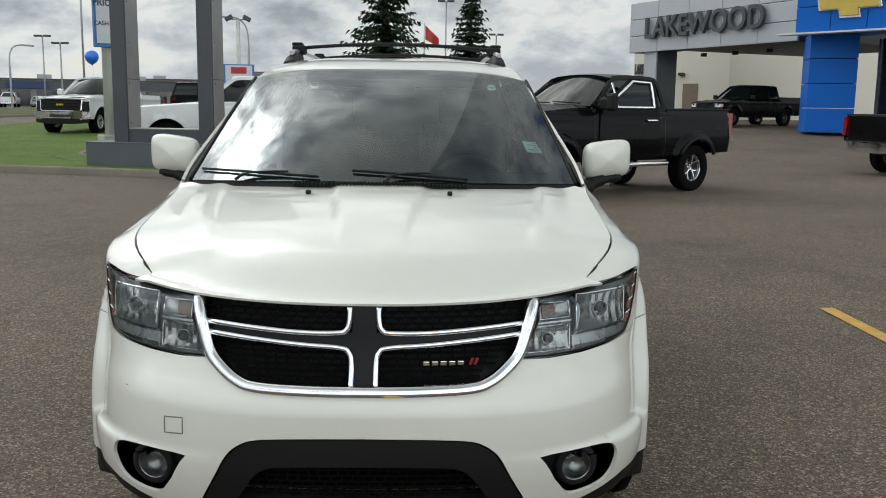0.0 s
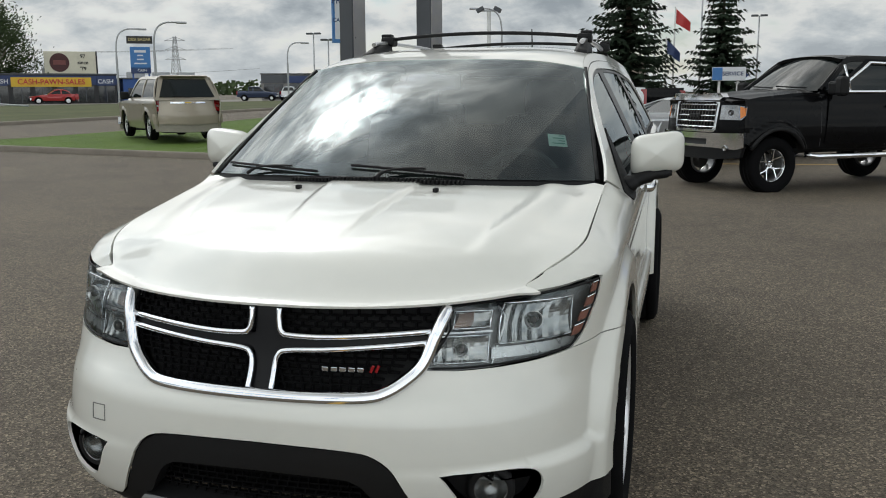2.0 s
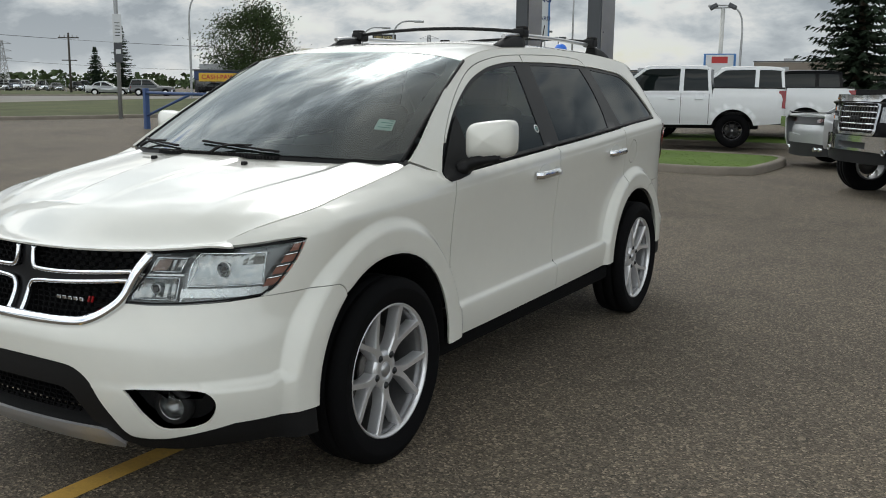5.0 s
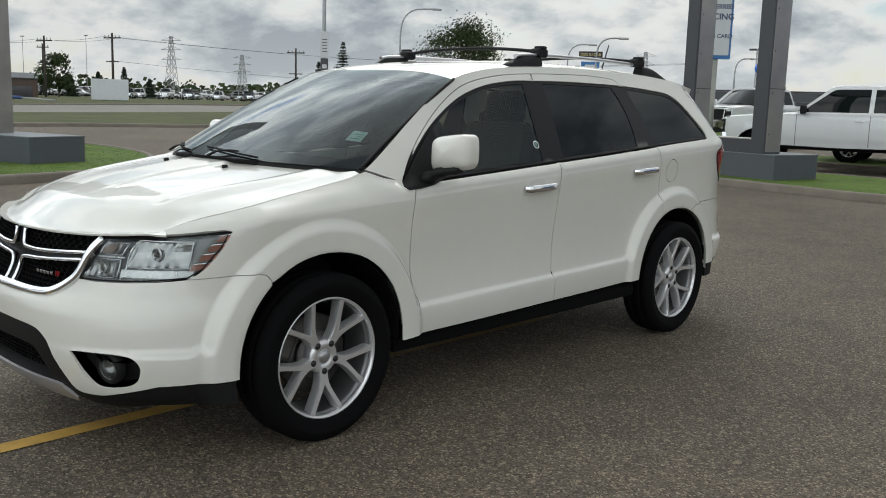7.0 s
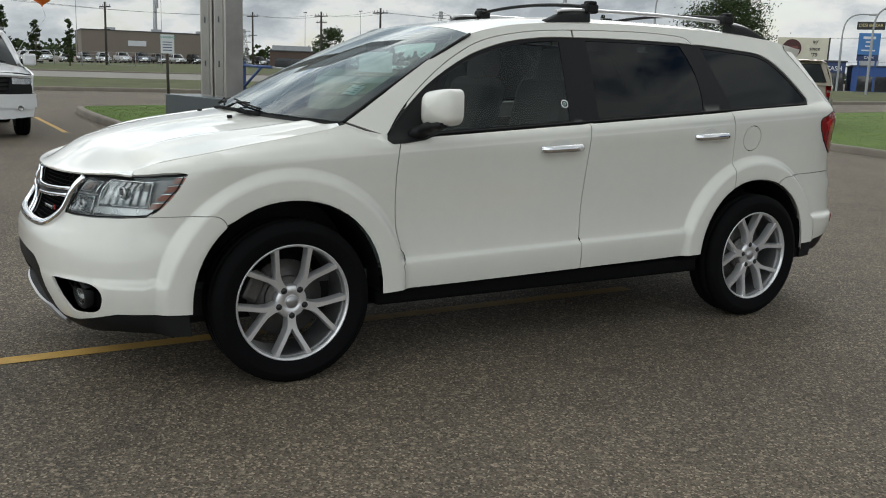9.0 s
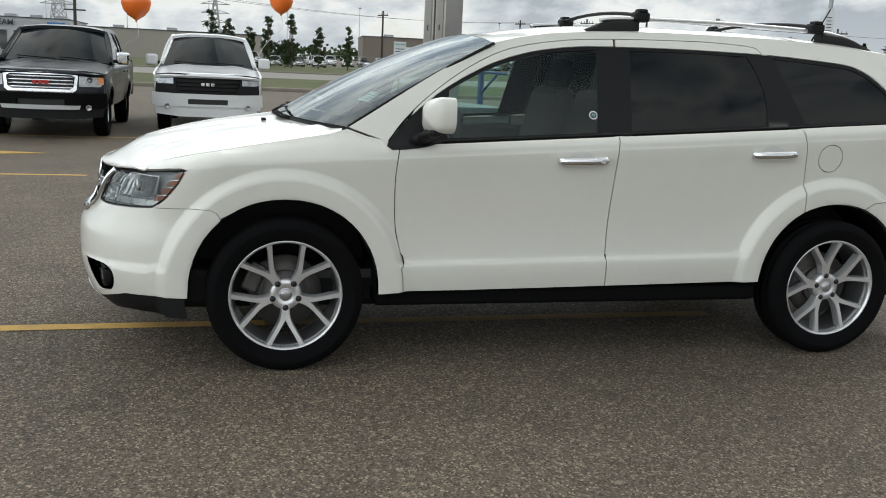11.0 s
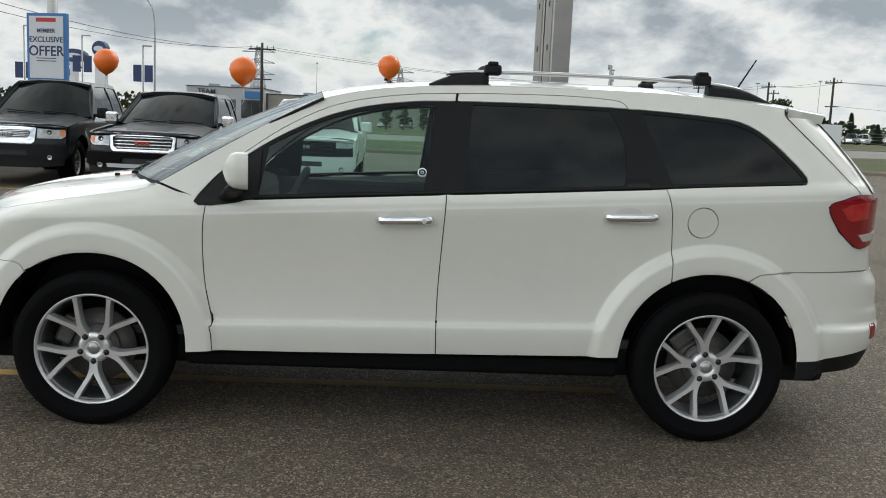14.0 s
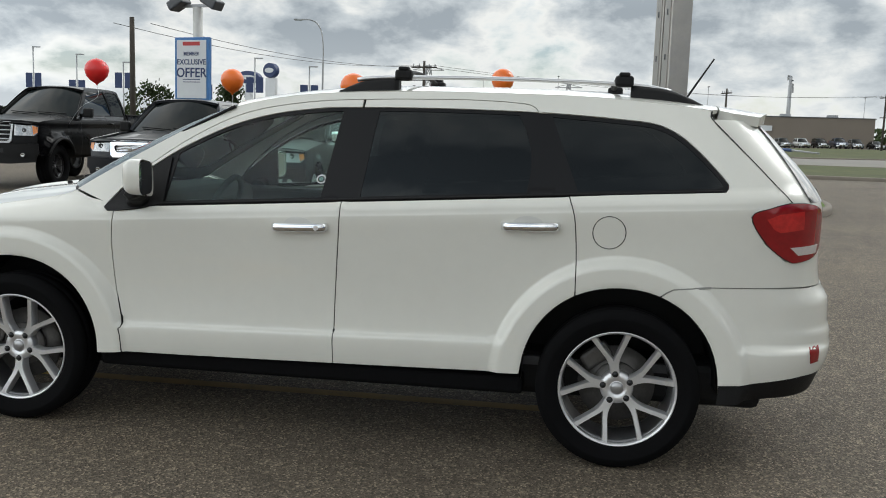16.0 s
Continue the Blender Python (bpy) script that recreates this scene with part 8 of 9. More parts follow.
OB = "orange balloon on a string tied to a pickup"
for x, y, z, r, mat, lb, end in ((-12.62, -3.14, 2.24, 0.26, BALLOON_O, OB, (-13.3, -3.62, 1.0)), (-14.86, -0.44, 2.56, 0.245, BALLOON_O, OB, (-14.5, -1.15, 1.0)), (-13.91, -6.1, 2.36, 0.245, BALLOON_O, OB, (-14.3, -6.4, 1.0)),
                                 (-12.66, -8.48, 2.43, 0.24, BALLOON_R, "red balloon on a string tied to a pickup", (-13.6, -9.75, 1.2)), (-13.6, 33.9, 3.2, 0.28, BALLOON_B, "blue balloon on a string above a pickup", (-13.5, 33.95, 0.3))):
    balloon(x, y, z, r, mat, lb, end)


# ---- trees ----
def spruce(x, y, z, h, r, seed, label):
    rnd = random.Random(seed)
    v = empty("spruce_tree", pose(x, y, z), label, "tree")
    part("trunk", rodded((0, 0, -0.3), (0, 0, h * 0.97), r * 0.09, 0.02, sides=10), BARK, v)
    verts, faces = [], []
    zz = h * 0.03
    while zz < h * 0.985:
        f = zz / h
        n = 10 if f < 0.75 else 7
        reach = r * (1 - f) ** 0.85 * rnd.uniform(0.62, 1.18) + 0.10
        a0 = rnd.uniform(0, 6.28)
        for k in range(n):
            a = a0 + 2 * math.pi * k / n + rnd.uniform(-0.2, 0.2)
            L = reach * rnd.uniform(0.70, 1.10)
            steps = max(3, int(L / 0.17))
            for s in range(steps):
                u = (s + 0.6) / steps
                px, py = math.cos(a) * L * u, math.sin(a) * L * u
                pz = zz - 0.42 * L * u + 0.34 * L * u * u
                for side in (-1, 1, -0.4, 0.5):
                    aa = a + side * rnd.uniform(0.5, 1.1)
                    l = (0.20 + 0.26 * (1 - u)) * (0.6 + 0.5 * (1 - f)) * rnd.uniform(0.7, 1.3)
                    dx, dy = math.cos(aa) * l, math.sin(aa) * l
                    wx, wy = -math.sin(aa) * 0.09, math.cos(aa) * 0.09
                    dz = -rnd.uniform(0.02, 0.20)
                    i = len(verts)
                    verts += [(px - wx, py - wy, pz), (px + wx, py + wy, pz + rnd.uniform(-0.02, 0.05)), (px + dx, py + dy, pz + dz)]
                    faces.append((i, i + 1, i + 2))
        zz += h * 0.025 * rnd.uniform(0.5, 1.5)
    me = bpy.data.meshes.new("crown")
    me.from_pydata(verts, [], faces)
    part("crown", me, NEEDLES, v, "dark drooping spruce boughs")
    return v


def leafy(x, y, z, h, r, seed, label, narrow=1.0, leaf=0.22, clumps=46, per=70, low=0.30, mat=None):
    rnd = random.Random(seed)
    v = empty("tree", pose(x, y, z), label, "tree")
    bm = bmesh.new()
    top = h * 0.75
    rod(bm, (0, 0, -0.3), (0.1, 0.05, h * low * 1.3), h * 0.022, h * 0.016, sides=8)
    cl = []
    for k in range(clumps):
        a, u = rnd.uniform(0, 6.28), rnd.uniform(0, 1)
        zz = h * (low + (1 - low) * u)
        rr = r * math.sqrt(rnd.random()) * (math.sin(math.pi * min(1, 0.12 + u * 0.83)) ** 0.7) * narrow
        cl.append((math.cos(a) * rr, math.sin(a) * rr, zz * rnd.uniform(0.93, 1.0)))
    for c in cl[::3]:
        rod(bm, (0.05, 0.03, h * low * rnd.uniform(0.8, 1.3)), (c[0], c[1], c[2]), h * 0.008, h * 0.003, sides=5)
    part("trunk", bm, BARK, v)
    verts, faces = [], []
    for c in cl:
        cr = r * rnd.uniform(0.16, 0.30) * (0.6 + 0.4 * narrow)
        for k in range(per):
            d = Vector((rnd.gauss(0, 1), rnd.gauss(0, 1), rnd.gauss(0, 0.8))) * cr * 0.62
            p = Vector(c) + d
            n = Vector((rnd.gauss(0, 1), rnd.gauss(0, 1), rnd.gauss(0, 1))).normalized()
            t = n.orthogonal().normalized()
            b = n.cross(t)
            l = leaf * rnd.uniform(0.6, 1.2)
            i = len(verts)
            verts += [tuple(p - t * l), tuple(p + b * l * 0.45), tuple(p + t * l), tuple(p - b * l * 0.45)]
            faces.append((i, i + 1, i + 2, i + 3))
    me = bpy.data.meshes.new("crown")
    me.from_pydata(verts, [], faces)
    part("crown", me, mat or LEAVES, v, "loose leafy crown")
    return v


spruce(-1.5, 34.1, 0.45, 8.6, 2.6, 1, "tall dark spruce behind the parked pickups")
spruce(2.35, 41.0, 0.5, 6.9, 2.1, 2, "dark spruce beside the flagpoles")
leafy(-69.0, 76.0, 0.3, 9.8, 5.2, 5, "broad leafy tree beside the pawn shop", leaf=0.17, clumps=105, per=150, low=0.26)
leafy(-62, 83, 0.3, 3.2, 1.6, 6, "small leafy tree behind a parked car", leaf=0.2, clumps=20, per=50)
for i, (x, y, h, r) in enumerate(((-104.8, -2.4, 6.3, 1.0), (-104.8, -0.4, 5.3, 0.9), (-104.8, 2.0, 4.6, 0.8), (-104.7, 4.1, 5.8, 0.95), (-104.6, 6.7, 6.2, 0.9), (-104.4, 9.8, 5.2, 0.8), (-104.0, 13.2, 5.0, 0.8))):
    leafy(x, y, 0.1, h, r, 20 + i, "slim columnar poplar on the far verge", narrow=0.75, leaf=0.16, clumps=34, per=45, low=0.12)
leafy(-104, -13.6, 0.1, 2.8, 1.1, 37, "small dark bush on the far verge", leaf=0.16, clumps=20, per=50, low=0.1)
leafy(-106, 6.0, 0.1, 3.0, 1.5, 31, "small light green tree on the far verge", leaf=0.18, clumps=22, per=50, low=0.2)
leafy(-122.0, 52.0, 0.3, 5.8, 3.0, 32, "leafy tree beside the far car park", leaf=0.25, clumps=34, per=60, low=0.3)
leafy(-78, -31, 0.1, 5.0, 2.2, 33, "leafy tree beside the dealership signs", leaf=0.22, clumps=30, per=60, low=0.25)
leafy(-76, -38, 0.1, 4.6, 2.2, 34, "leafy tree beside the dealership signs", leaf=0.22, clumps=30, per=60, low=0.25)
spruce(-100.0, 84.0, 0.3, 9.5, 2.4, 35, "far dark spruce beside the road")
spruce(-103.0, 82.0, 0.3, 6.5, 1.9, 36, "far dark spruce beside the road")
for i in range(4):
    spruce(-140, 62 + 4.5 * i, 0.3, 3.6 + 0.9 * (i % 3), 1.3, 40 + i, "small dark spruce far off")


def far_woods():
    """A ragged line of trees along the horizon."""
    rnd = random.Random(77)
    verts, faces = [], []
    for k in range(420):
        u = k / 420
        a = math.radians(25 + 110 * u)
        R = rnd.uniform(420, 560)
        cx, cy = -math.sin(a) * R, math.cos(a) * R
        hh = rnd.uniform(3.0, 8.5)
        for j in range(22):
            p = Vector((cx + rnd.gauss(0, 3.0), cy + rnd.gauss(0, 3.0), hh * rnd.random() ** 0.7))
            l = rnd.uniform(0.7, 1.6)
            t = Vector((rnd.gauss(0, 1), rnd.gauss(0, 1), rnd.gauss(0, 1))).normalized()
            b = t.orthogonal().normalized()
            i = len(verts)
            verts += [tuple(p - t * l), tuple(p + b * l), tuple(p + t * l), tuple(p - b * l)]
            faces.append((i, i + 1, i + 2, i + 3))
    me = bpy.data.meshes.new("far_woods")
    me.from_pydata(verts, [], faces)
    return part("far_woods", me, LEAVES, None, "distant line of woods along the horizon", "woods", "stuff")


far_woods()


# ---- flagpoles and service sign ----
def flagpole(x, y, z, h, mat, fl, label):
    v = empty("flagpole", pose(x, y, z), label, "flagpole")
    part("post", rodded((0, 0, 0), (0, 0, h), 0.06, 0.035, sides=10), WHITEPOLE, v)
    bm = bmesh.new()
    rows = []
    for i in range(9):
        u = i / 8
        rows.append([bm.verts.new((0.05 + 0.75 * u * fl, 0.10 * math.sin(u * 7 + w * 2), h - 0.1 - 0.95 * u * (1 - 0.25 * fl) - 0.75 * w * (1 - 0.35 * u))) for w in (0, 0.33, 0.66, 1)])
    for A, B in zip(rows, rows[1:]):
        for k in range(3):
            bm.faces.new((A[k], A[k + 1], B[k + 1], B[k])).smooth = True
    part("flag", bm, mat, v)
    return v


flagpole(0.05, 46.5, 0.7, 5.15, SIGNRED, 1.0, "white flagpole with a hanging red flag")
flagpole(-0.35, 46.2, 0.7, 3.6, SIGNNAVY, 0.9, "white flagpole with a hanging dark blue flag")
sv = empty("service_sign", pose(2.43, 33.45, 0.45, 0, 0, 0), "white directional sign with a blue square", "sign")
part("post", rodded((-0.35, 0.1, 0), (-0.35, 0.1, 1.4), 0.05, sides=8), WHITEPOLE, sv)
part("post", rodded((0.35, 0.1, 0), (0.35, 0.1, 1.4), 0.05, sides=8), WHITEPOLE, sv)
b = part("board", boxed(0, 0, 1.68, 1.26, 0.08, 0.52, 0.01), SIGNWHITE, sv)
part("blue_square", boxed(-0.43, -0.045, 1.68, 0.38, 0.012, 0.48, 0.002), SIGNBLUE, b)
lettering("printed_word", "SERVICE", 0.155, 0.01, pose(0.15, -0.05, 1.68), SIGNNAVY, b)
part("printed_arrow", extruded([(-0.03, -0.10), (0.09, 0.0), (-0.03, 0.10)], 0.01, 0, pose(0.66, -0.05, 1.62)), SIGNNAVY, b)


# ---- across the road ----
def shop(name, x, y, turn, w, d, h, wall, label, signs=(), windows=0, band=None, z=0.0):
    """A low shop building; x runs along its front, which faces -y."""
    v = empty(name, pose(x, y, z, 0, 0, turn), label, "building")
    part("wall", boxed(w / 2, d / 2, h / 2, w, d, h, 0.05), wall, v)
    part("roof", boxed(w / 2, d / 2, h + 0.06, w + 0.3, d + 0.3, 0.14, 0.02), STEELDARK, v)
    for i in range(3):
        part("roof_unit", boxed(w * (0.2 + 0.3 * i), d * 0.5, h + 0.45, 1.8, 1.4, 0.7, 0.05), GALV, v)
    for i in range(windows):
        x0 = w * (i + 0.5) / windows
        q = part("window", boxed(x0, -0.03, h * 0.36, w / windows * 0.78, 0.08, h * 0.56), DARKGLASS, v, "dark shop window")
        part("window_frame", boxed(x0, -0.05, h * 0.36, 0.08, 0.10, h * 0.56), STEELDARK, q)
    if band:
        part("sign_band", boxed(w / 2, -0.06, h * 0.82, w, 0.10, h * 0.30), band, v)
    for sx, sw, sh, sz, mt, words, wm in signs:
        q = part("sign", boxed(sx, -0.16, sz, sw, 0.14, sh, 0.02), mt, v)
        if words:
            lettering("sign_lettering", words, sh * 0.55, 0.04, pose(sx, -0.26, sz), wm, q)
    return v


PA = math.degrees(math.atan2(80.58 - 69.21, -58.02 + 71.54))
shop("pawn_shop", -71.54, 69.21, PA, 6.0, 8, 2.9, SIGNBLACK, "dark pawn shop with a yellow sign", ((2.8, 4.6, 0.9, 2.2, SIGNYELLOW, "CASH-PAWN", SIGNRED),), 3, SIGNNAVY, 0.3)
shop("pawn_shop", -66.8, 73.2, PA, 12.2, 9, 3.1, SIGNBLACK, "long dark pawn shop with a yellow sign", ((5.9, 7.6, 0.95, 2.35, SIGNYELLOW, "CASH-PAWN-SALES", SIGNRED), (11.1, 1.8, 0.8, 2.4, SIGNNAVY, "CASH", SIGNWHITE), (1.1, 1.4, 0.8, 2.4, SIGNNAVY, "CASH", SIGNWHITE)), 6, SIGNNAVY, 0.3)
shop("blue_shop", -57.2, 81.8, PA, 9.0, 8, 2.7, BLUEWALL, "low bright blue shop by the road", ((6, 3.0, 0.7, 1.9, SIGNBLUE, "", SIGNWHITE),), 2, None, 0.3)
shop("strip_mall", -56.0, 112.0, 22, 40, 12, 3.6, GREYWALL, "low grey strip mall with dark shop fronts", ((6, 5, 0.9, 2.9, SIGNNAVY, "", SIGNWHITE), (16, 6, 0.9, 2.9, SIGNBLACK, "", SIGNRED), (27, 5, 0.9, 2.9, SIGNRED, "", SIGNWHITE)), 12, STEELDARK, 0.4)
shop("low_mall", -48.0, 140.0, 10, 30, 14, 4.4, BROWNWALL, "brown flat-roofed mall with dark windows", ((8, 6, 1.0, 3.2, SIGNWHITE, "", SIGNWHITE),), 8, None, 0.4)
shop("office_block", -33.0, 165.0, 5, 26, 14, 6.5, TANWALL, "tan two-storey office block", (), 8, BROWNWALL, 0.4)
shop("brown_warehouse", -163.5, 24.0, 84, 27, 20, 5.6, BROWNWALL, "long brown flat-roofed warehouse", ((9, 3, 0.9, 3.6, SIGNWHITE, "", SIGNWHITE),), 0, None, 0.0)
tm = shop("dealership_hall", -152.0, -37.0, 90, 13, 20, 5.4, surface("pale_dealer_wall", (0.44, 0.45, 0.47), rough=0.7, vary=0.05, scale=0.1), "pale grey dealership hall with letters", ((11.0, 2.6, 1.2, 4.3, SIGNBLUE, "", SIGNWHITE),), 3, None, 0.0)
lettering("sign_lettering", "TEAM", 0.85, 0.1, pose(3.4, -0.2, 4.6), STEELDARK, tm, "dark raised letters")
shop("tan_hall", -154.0, -23.8, 91, 29.5, 24, 4.6, TANWALL, "long plain tan hall across the road", (), 0, None, 0.0)
shop("small_hut", -118.0, 41.0, 70, 6, 5, 2.6, surface("red_brown_roof", (0.10, 0.07, 0.058), rough=0.9), "small brown hut beside the yard", (), 1, None, 0.2)


def billboard():
    v = empty("billboard", pose(-63.7, 78.0, 0.18, 0, 0, 37) @ Matrix.Scale(1.11, 4), "cream billboard on short posts on the shop roof", "billboard")
    for x in (0.8, 3.6):
        part("post", boxed(x, 0.3, 3.0, 0.25, 0.25, 0.5), STEELDARK, v)
    b = part("board", boxed(2.2, 0, 4.05, 4.55, 0.35, 2.05, 0.04), surface("cream_board", (0.60, 0.57, 0.45), rough=0.6, vary=0.05), v)
    part("board_end", boxed(4.52, 0.1, 4.05, 0.14, 0.6, 2.1, 0.02), SIGNBLACK, b)
    part("disc", rodded((1.25, -0.24, 4.05), (1.25, -0.16, 4.05), 0.86, sides=32), surface("maroon_black_disc", (0.06, 0.015, 0.015), rough=0.6), b, "dark round emblem")
    part("disc_bar", boxed(1.25, -0.25, 4.05, 1.1, 0.02, 0.42, 0.005), surface("maroon_bar", (0.16, 0.05, 0.045), rough=0.6), b)
    lettering("printed_word", "97", 0.34, 0.03, pose(3.3, -0.2, 4.62), SIGNBLACK, b)
    lettering("printed_word", "since", 0.34, 0.03, pose(3.3, -0.2, 4.05), SIGNBLACK, b)
    lettering("printed_word", "'79", 0.34, 0.03, pose(3.3, -0.2, 3.48), SIGNBLACK, b)
    return v


billboard()


def shop_pylon():
    v = empty("shop_sign", pose(-48.6, 70.1, 0.3, 0, 0, 34), "blue shop pylon sign with a dark header", "sign")
    for x in (0.35, 1.75):
        part("post", boxed(x, 0, 2.6, 0.16, 0.2, 5.4), BLUEWALL, v)
    b = part("panel", boxed(1.05, 0, 4.35, 1.75, 0.3, 2.0, 0.02), SIGNBLUE, v)
    for k, w in enumerate((1.0, 0.5, 0.6, 1.1)):
        part("printed_bar", boxed(1.05, -0.16, 4.95 - 0.36 * k, w, 0.02, 0.12 if k else 0.22), SIGNWHITE, b)
    c = part("panel", boxed(1.05, 0, 3.25, 1.75, 0.3, 0.55, 0.02), SIGNNAVY, v)
    lettering("printed_word", "CASH", 0.22, 0.02, pose(1.15, -0.17, 3.25), SIGNWHITE, c)
    d = part("header", boxed(1.05, 0, 5.98, 2.25, 0.34, 0.66, 0.02), SIGNBLACK, v)
    lettering("printed_word", "DESI BAZAR", 0.26, 0.02, pose(1.05, -0.19, 6.0), surface("header_gold", (0.50, 0.42, 0.20), rough=0.6), d)
    return v


shop_pylon()


def dealer_sign(x, y, turn, w, h, z, pole_w, label, round_ends=True):
    v = empty("dealer_sign", pose(x, y, 0, 0, 0, turn), label, "sign")
    part("post", boxed(0, 0, z / 2, pole_w, 0.4, z, 0.03), SIGNWHITE, v)
    out = [(w / 2 * math.cos(a), h / 2 * math.sin(a)) for a in np.linspace(0, 2 * math.pi, 32, endpoint=False)] if round_ends else [(-w / 2, -h / 2), (w / 2, -h / 2), (w / 2, h / 2), (-w / 2, h / 2)]
    b = part("oval", extruded(out, 0.5, 0.03, pose(0, -0.3, z + h / 2)), SIGNNAVY, v, "dark blue oval sign")
    part("oval_mark", extruded([(p[0] * 0.66, p[1] * 0.34) for p in out], 0.04, 0, pose(0, -0.35, z + h / 2)), SIGNWHITE, b)
    return v


dealer_sign(-66.0, -23.1, 72, 1.25, 1.15, 5.1, 0.9, "round blue dealer sign on a white column")
dealer_sign(-74.8, -28.2, 72, 2.6, 1.1, 5.0, 0.6, "oval blue dealer sign on a white column")


# ---- power lines ----
def utility_pole(x, y, h, turn, label="wooden utility pole with cross-arms", arms=True):
    v = empty("utility_pole", pose(x, y, 0.0, 0, 0, turn), label, "pole")
    part("post", rodded((0, 0, -0.3), (0, 0, h), 0.17, 0.12, sides=8), WOODPOLE, v)
    if not arms:
        return v
    part("cross_arm", boxed(0, 0, h - 0.6, 2.6, 0.12, 0.14), WOODPOLE, v)
    part("cross_arm", boxed(0, 0, h - 3.4, 1.9, 0.12, 0.12), WOODPOLE, v)
    for k in (-1.1, -0.5, 0.5, 1.1):
        part("insulator", rodded((k, 0, h - 0.55), (k, 0, h - 0.25), 0.05, sides=6), GALV, v)
    return v


POLES = [(-103.2, 50.4, 8.5, 20), (-115.6, 47.5, 8.3, 20), (-134.0, 44.0, 8.6, 20), (-83.9, -13.9, 8.0, 80), (-39.6, -21.4, 6.6, 60), (-150, 62, 9.0, 20), (-120, 20, 8.0, 20), (-98, 74, 8.0, 30)]
for x, y, h, t in POLES:
    if x > -50:
        utility_pole(x, y, h, t, "plain dark wooden pole", False)
    else:
        utility_pole(x, y, h, t)


def wire(a, b, sag):
    pts = [Vector(a).lerp(Vector(b), i / 12) - Vector((0, 0, sag * 4 * (i / 12) * (1 - i / 12))) for i in range(13)]
    return part("power_line", tube(pts, 0.016, 4), SIGNBLACK, None, "thin black overhead power line", "cable")


for o in (-1.0, 1.0):
    for a, b, s in (((-103.2, 50.4 + o, 8.0), (-70, 130 + o, 8.5), 1.5), ((-115.6, 47.5 + o, 7.8), (-103.2, 50.4 + o, 8.0), 0.3), ((-134, 44 + o, 8.2), (-115.6, 47.5 + o, 7.8), 0.4), ((-83.9, -13.9 + o, 7.6), (-134, 44 + o, 8.2), 1.2), ((-83.9, -13.9 + o, 7.6), (-39.6, -21.4 + o, 6.3), 0.8)):
        wire(a, b, s)
wire((-103.2, 50.4, 5.2), (-60, 120, 5.0), 1.6)


def tower(x, y, h, w, turn):
    v = empty("transmission_tower", pose(x, y, 0, 0, 0, turn), "grey steel lattice transmission tower", "pylon")
    bm = bmesh.new()
    n = 7
    lv = [(h * i / n, w * (1 - 0.82 * (i / n) ** 0.8)) for i in range(n + 1)]
    cor = [(-1, -1), (1, -1), (1, 1), (-1, 1)]
    for (z0, w0), (z1, w1) in zip(lv, lv[1:]):
        for i in range(4):
            a, b = cor[i], cor[(i + 1) % 4]
            for p, q in (((a[0] * w0 / 2, a[1] * w0 / 2, z0), (a[0] * w1 / 2, a[1] * w1 / 2, z1)), ((a[0] * w0 / 2, a[1] * w0 / 2, z0), (b[0] * w1 / 2, b[1] * w1 / 2, z1)), ((b[0] * w0 / 2, b[1] * w0 / 2, z0), (a[0] * w1 / 2, a[1] * w1 / 2, z1))):
                rod(bm, p, q, 0.09, sides=4, caps=False)
    for z in (h * 0.62, h * 0.78, h * 0.93):
        for k in (-1, 1):
            rod(bm, (0, 0, z), (k * w * 0.85, 0, z), 0.10, sides=4)
            rod(bm, (0, 0, z + h * 0.06), (k * w * 0.85, 0, z), 0.07, sides=4)
    part("lattice", bm, GALV, v)
    return v


for x, y, h, w, t in ((-212.2, -34.7, 16.5, 4.6, 80), (-240, -2, 14.5, 4.2, 80), (-330, 190, 24, 5.0, 30), (-318, 215, 18, 4.6, 30), (-200, 330, 24, 5, 10), (-400, 130, 15, 4, 40)):
    tower(x, y, h, w, t)
cell = empty("radio_mast", pose(-205, 46, 0), "tall radio mast with antennas", "mast")
part("post", rodded((0, 0, 0), (0, 0, 15.5), 0.55, 0.35, sides=10), GALV, cell)
for k in range(5):
    part("antenna", boxed(0.5 * math.cos(k), 0.5 * math.sin(k), 11.5 + 0.9 * k, 0.5, 0.5, 1.1, 0.05), GALV, cell)

# white box trailer and the fenced yard
tl = empty("box_trailer", pose(-94.5, 45.6, 0.15, 0, 0, 62), "plain white box trailer", "trailer")
part("box", boxed(0, 0, 1.55, 3.9, 2.2, 2.3, 0.05), SIGNWHITE, tl)
for k in (-0.5, 0.5):
    part("wheel", rodded((k, -1.05, 0.35), (k, -0.85, 0.35), 0.35, sides=16), RUBBER, tl)


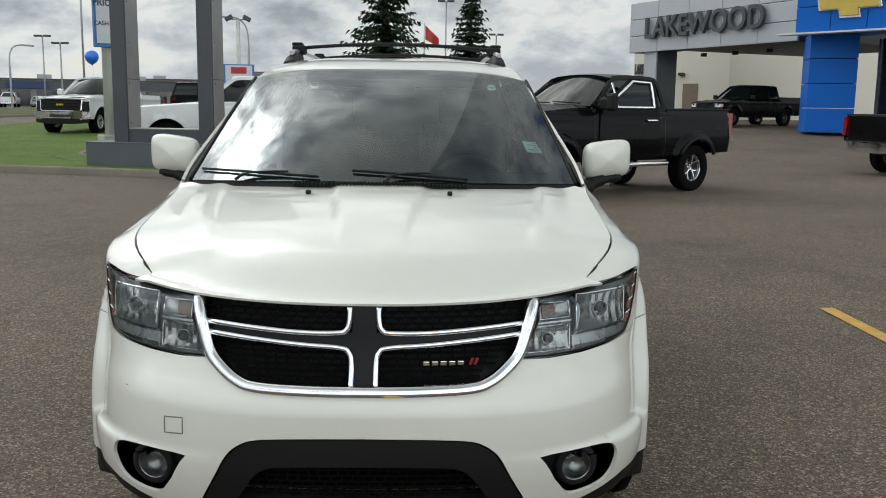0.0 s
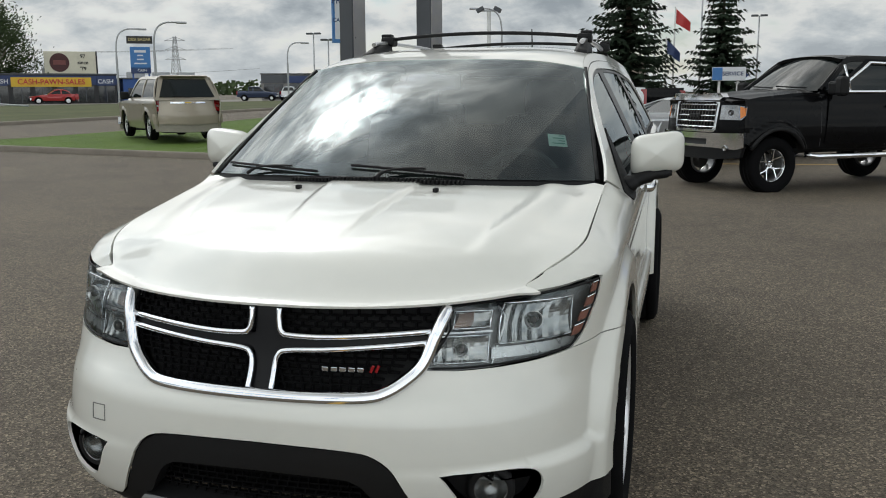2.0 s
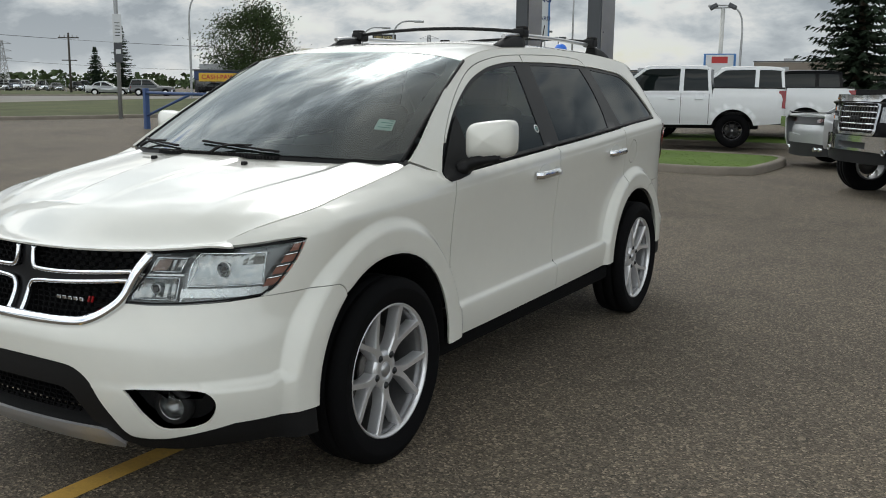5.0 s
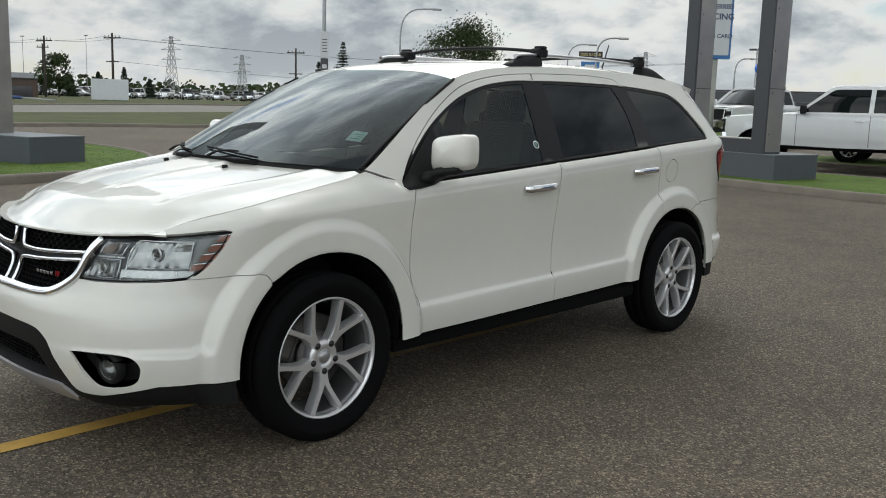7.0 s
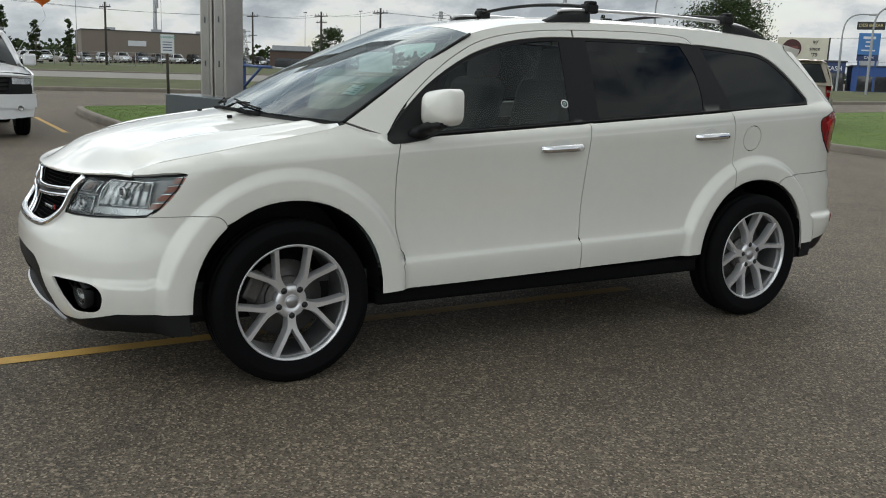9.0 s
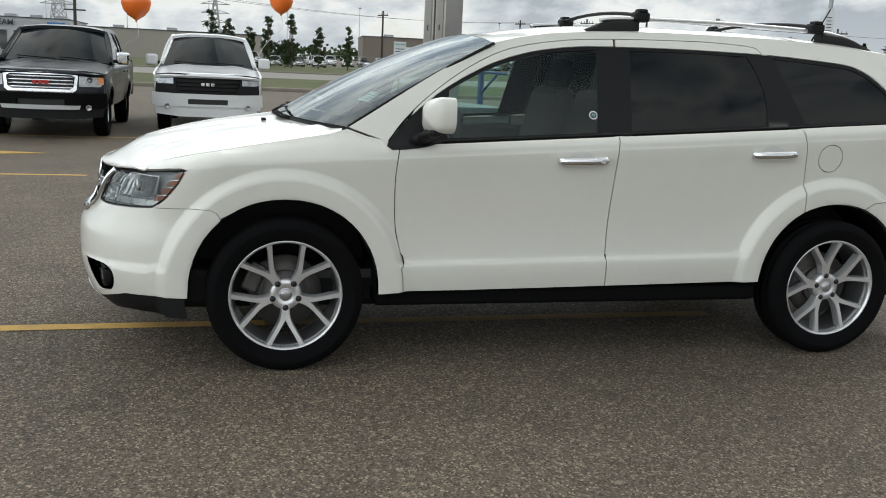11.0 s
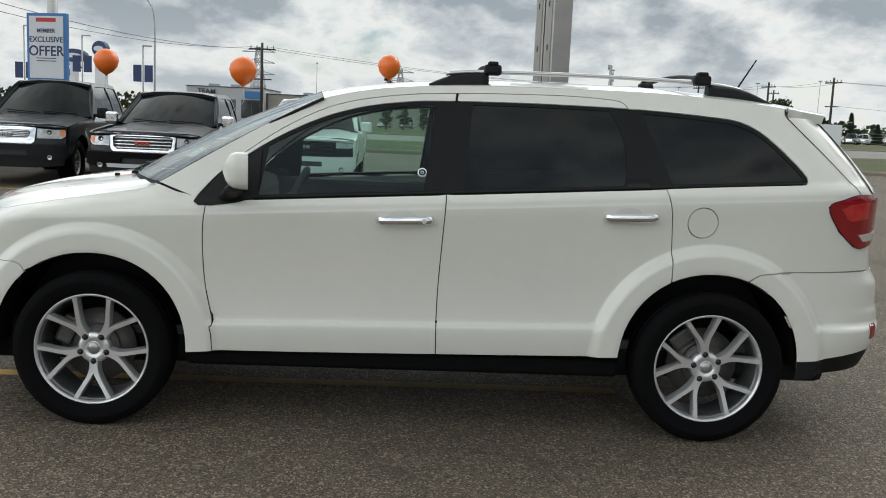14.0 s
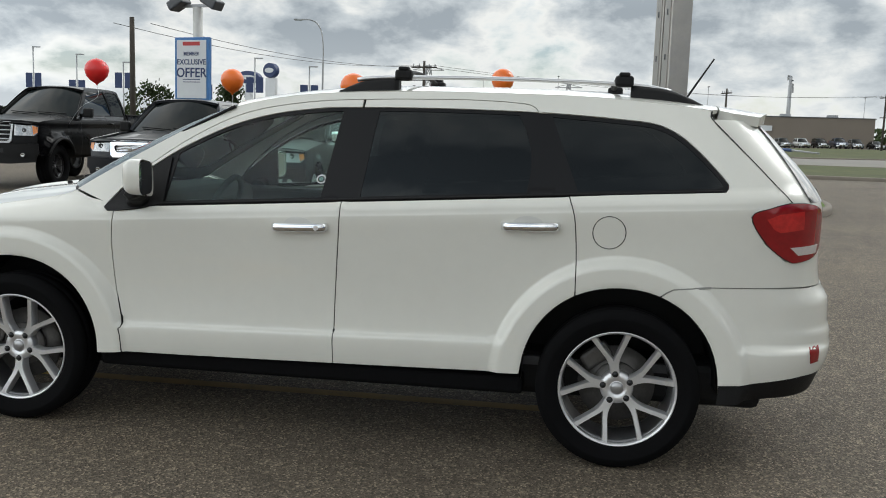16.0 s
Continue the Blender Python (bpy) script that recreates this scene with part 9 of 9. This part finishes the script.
# ---- parked cars far off ----
def small_car(mat, style, seed):
    sp = dict(wb=2.7, fo=0.88, ro=0.95, hw=0.88, sill=0.36, belt=0.95, hood0=0.78, hood1=0.92, roof=1.44, ws0=-0.55, ws1=0.15, rf=0.95, cab=1.65, bed=1.0, tyre=0.33, rim=0.21, arch=0.39, paint=mat, roofx=0.60, step=0.35, detail=False, style="saloon", pairs=0)
    if style == "suv":
        sp.update(style="suv", belt=1.05, hood0=0.95, hood1=1.03, roof=1.70, sill=0.42, rf=2.0, tyre=0.36, arch=0.42)
    if style == "pickup":
        sp.update(style="pickup", wb=3.5, hw=0.95, belt=1.2, hood0=1.1, hood1=1.2, roof=1.85, sill=0.5, ws0=-0.95, ws1=-0.25, rf=1.1, cab=1.25, bed=1.3, tyre=0.39, arch=0.46)
    return make_vehicle("parked_car" if style != "pickup" else "parked_pickup", {"saloon": "saloon car in a far car park", "suv": "SUV in a far car park", "pickup": "pickup in a far car park"}[style], pose(0, 0, 0), sp, "car")


PROTO = []
for mat, style in ((WHITE2, "suv"), (BLACKPAINT, "saloon"), (GREYPAINT, "suv"), (SILVERP, "saloon"), (BLUEPAINT, "pickup"), (WHITE2, "pickup"), (REDPAINT, "saloon"), (BLACKPAINT, "suv")):
    PROTO.append(small_car(mat, style, 0))
SPOTS = []
rnd = random.Random(12)
for i in range(26):
    SPOTS.append((-152 - rnd.uniform(0, 1.5), 14 + 2.9 * i, 90 + rnd.uniform(-4, 4)))
for i in range(18):
    SPOTS.append((-160 - rnd.uniform(0, 1.5), 58 + 3.2 * i, 90 + rnd.uniform(-4, 4)))
for i in range(14):
    SPOTS.append((-128 - rnd.uniform(0, 4), 62 + 3.4 * i, 60 + rnd.uniform(-8, 8)))
for i in range(6):
    SPOTS.append((-124, -3 + 3.0 * i, 90 + rnd.uniform(-5, 5)))
for i in range(12):
    SPOTS.append((-50 + 3.1 * i, 108 + 1.2 * i, 200 + rnd.uniform(-6, 6)))
group = "cars in the far car parks"
for p, (x, y, a) in zip(PROTO, ((-37.0, 119.5, 95), (-66.4, 68.0, PA + 90), (-72.8, 64.5, PA + 90), (-76.5, 62.0, PA + 92), (-53.5, 106.0, 110), (-30, 118.0, 95), (-59.6, 73.6, PA - 90), (-9.8, 40.5, 100))):
    p.matrix_basis = pose(x, y, lot_z(x, y) + 0.0, 0, 0, a)
    p["group"] = group
kinds = [PROTO[i] for i in (0, 1, 2, 3, 4, 5, 7)]
for i, (x, y, a) in enumerate(SPOTS):
    copy_thing(kinds[(i * 5 + i // 3) % len(kinds)], pose(x, y, lot_z(x, y), 0, 0, a))


def chain_fence(a, b, n, h=1.8):
    v = empty("chain_fence", label="grey chain-link fence along the far yard", category="fence")
    a, b = Vector(a), Vector(b)
    for i in range(n + 1):
        p = a.lerp(b, i / n)
        part("fence_post", rodded((p.x, p.y, -0.1), (p.x, p.y, h), 0.04, sides=6), GALV, v)
    bm = bmesh.new()
    for k in range(5):
        rod(bm, (*a.xy, h * (k + 1) / 5), (*b.xy, h * (k + 1) / 5), 0.015, sides=4)
    part("fence_wire", bm, GALV, v)
    return v


chain_fence((-112, -2, 0), (-108, 24, 0), 9)
chain_fence((-118, 62, 0), (-112, 84, 0), 8, 2.2)


# ---- the crossover itself ----
make_crossover()
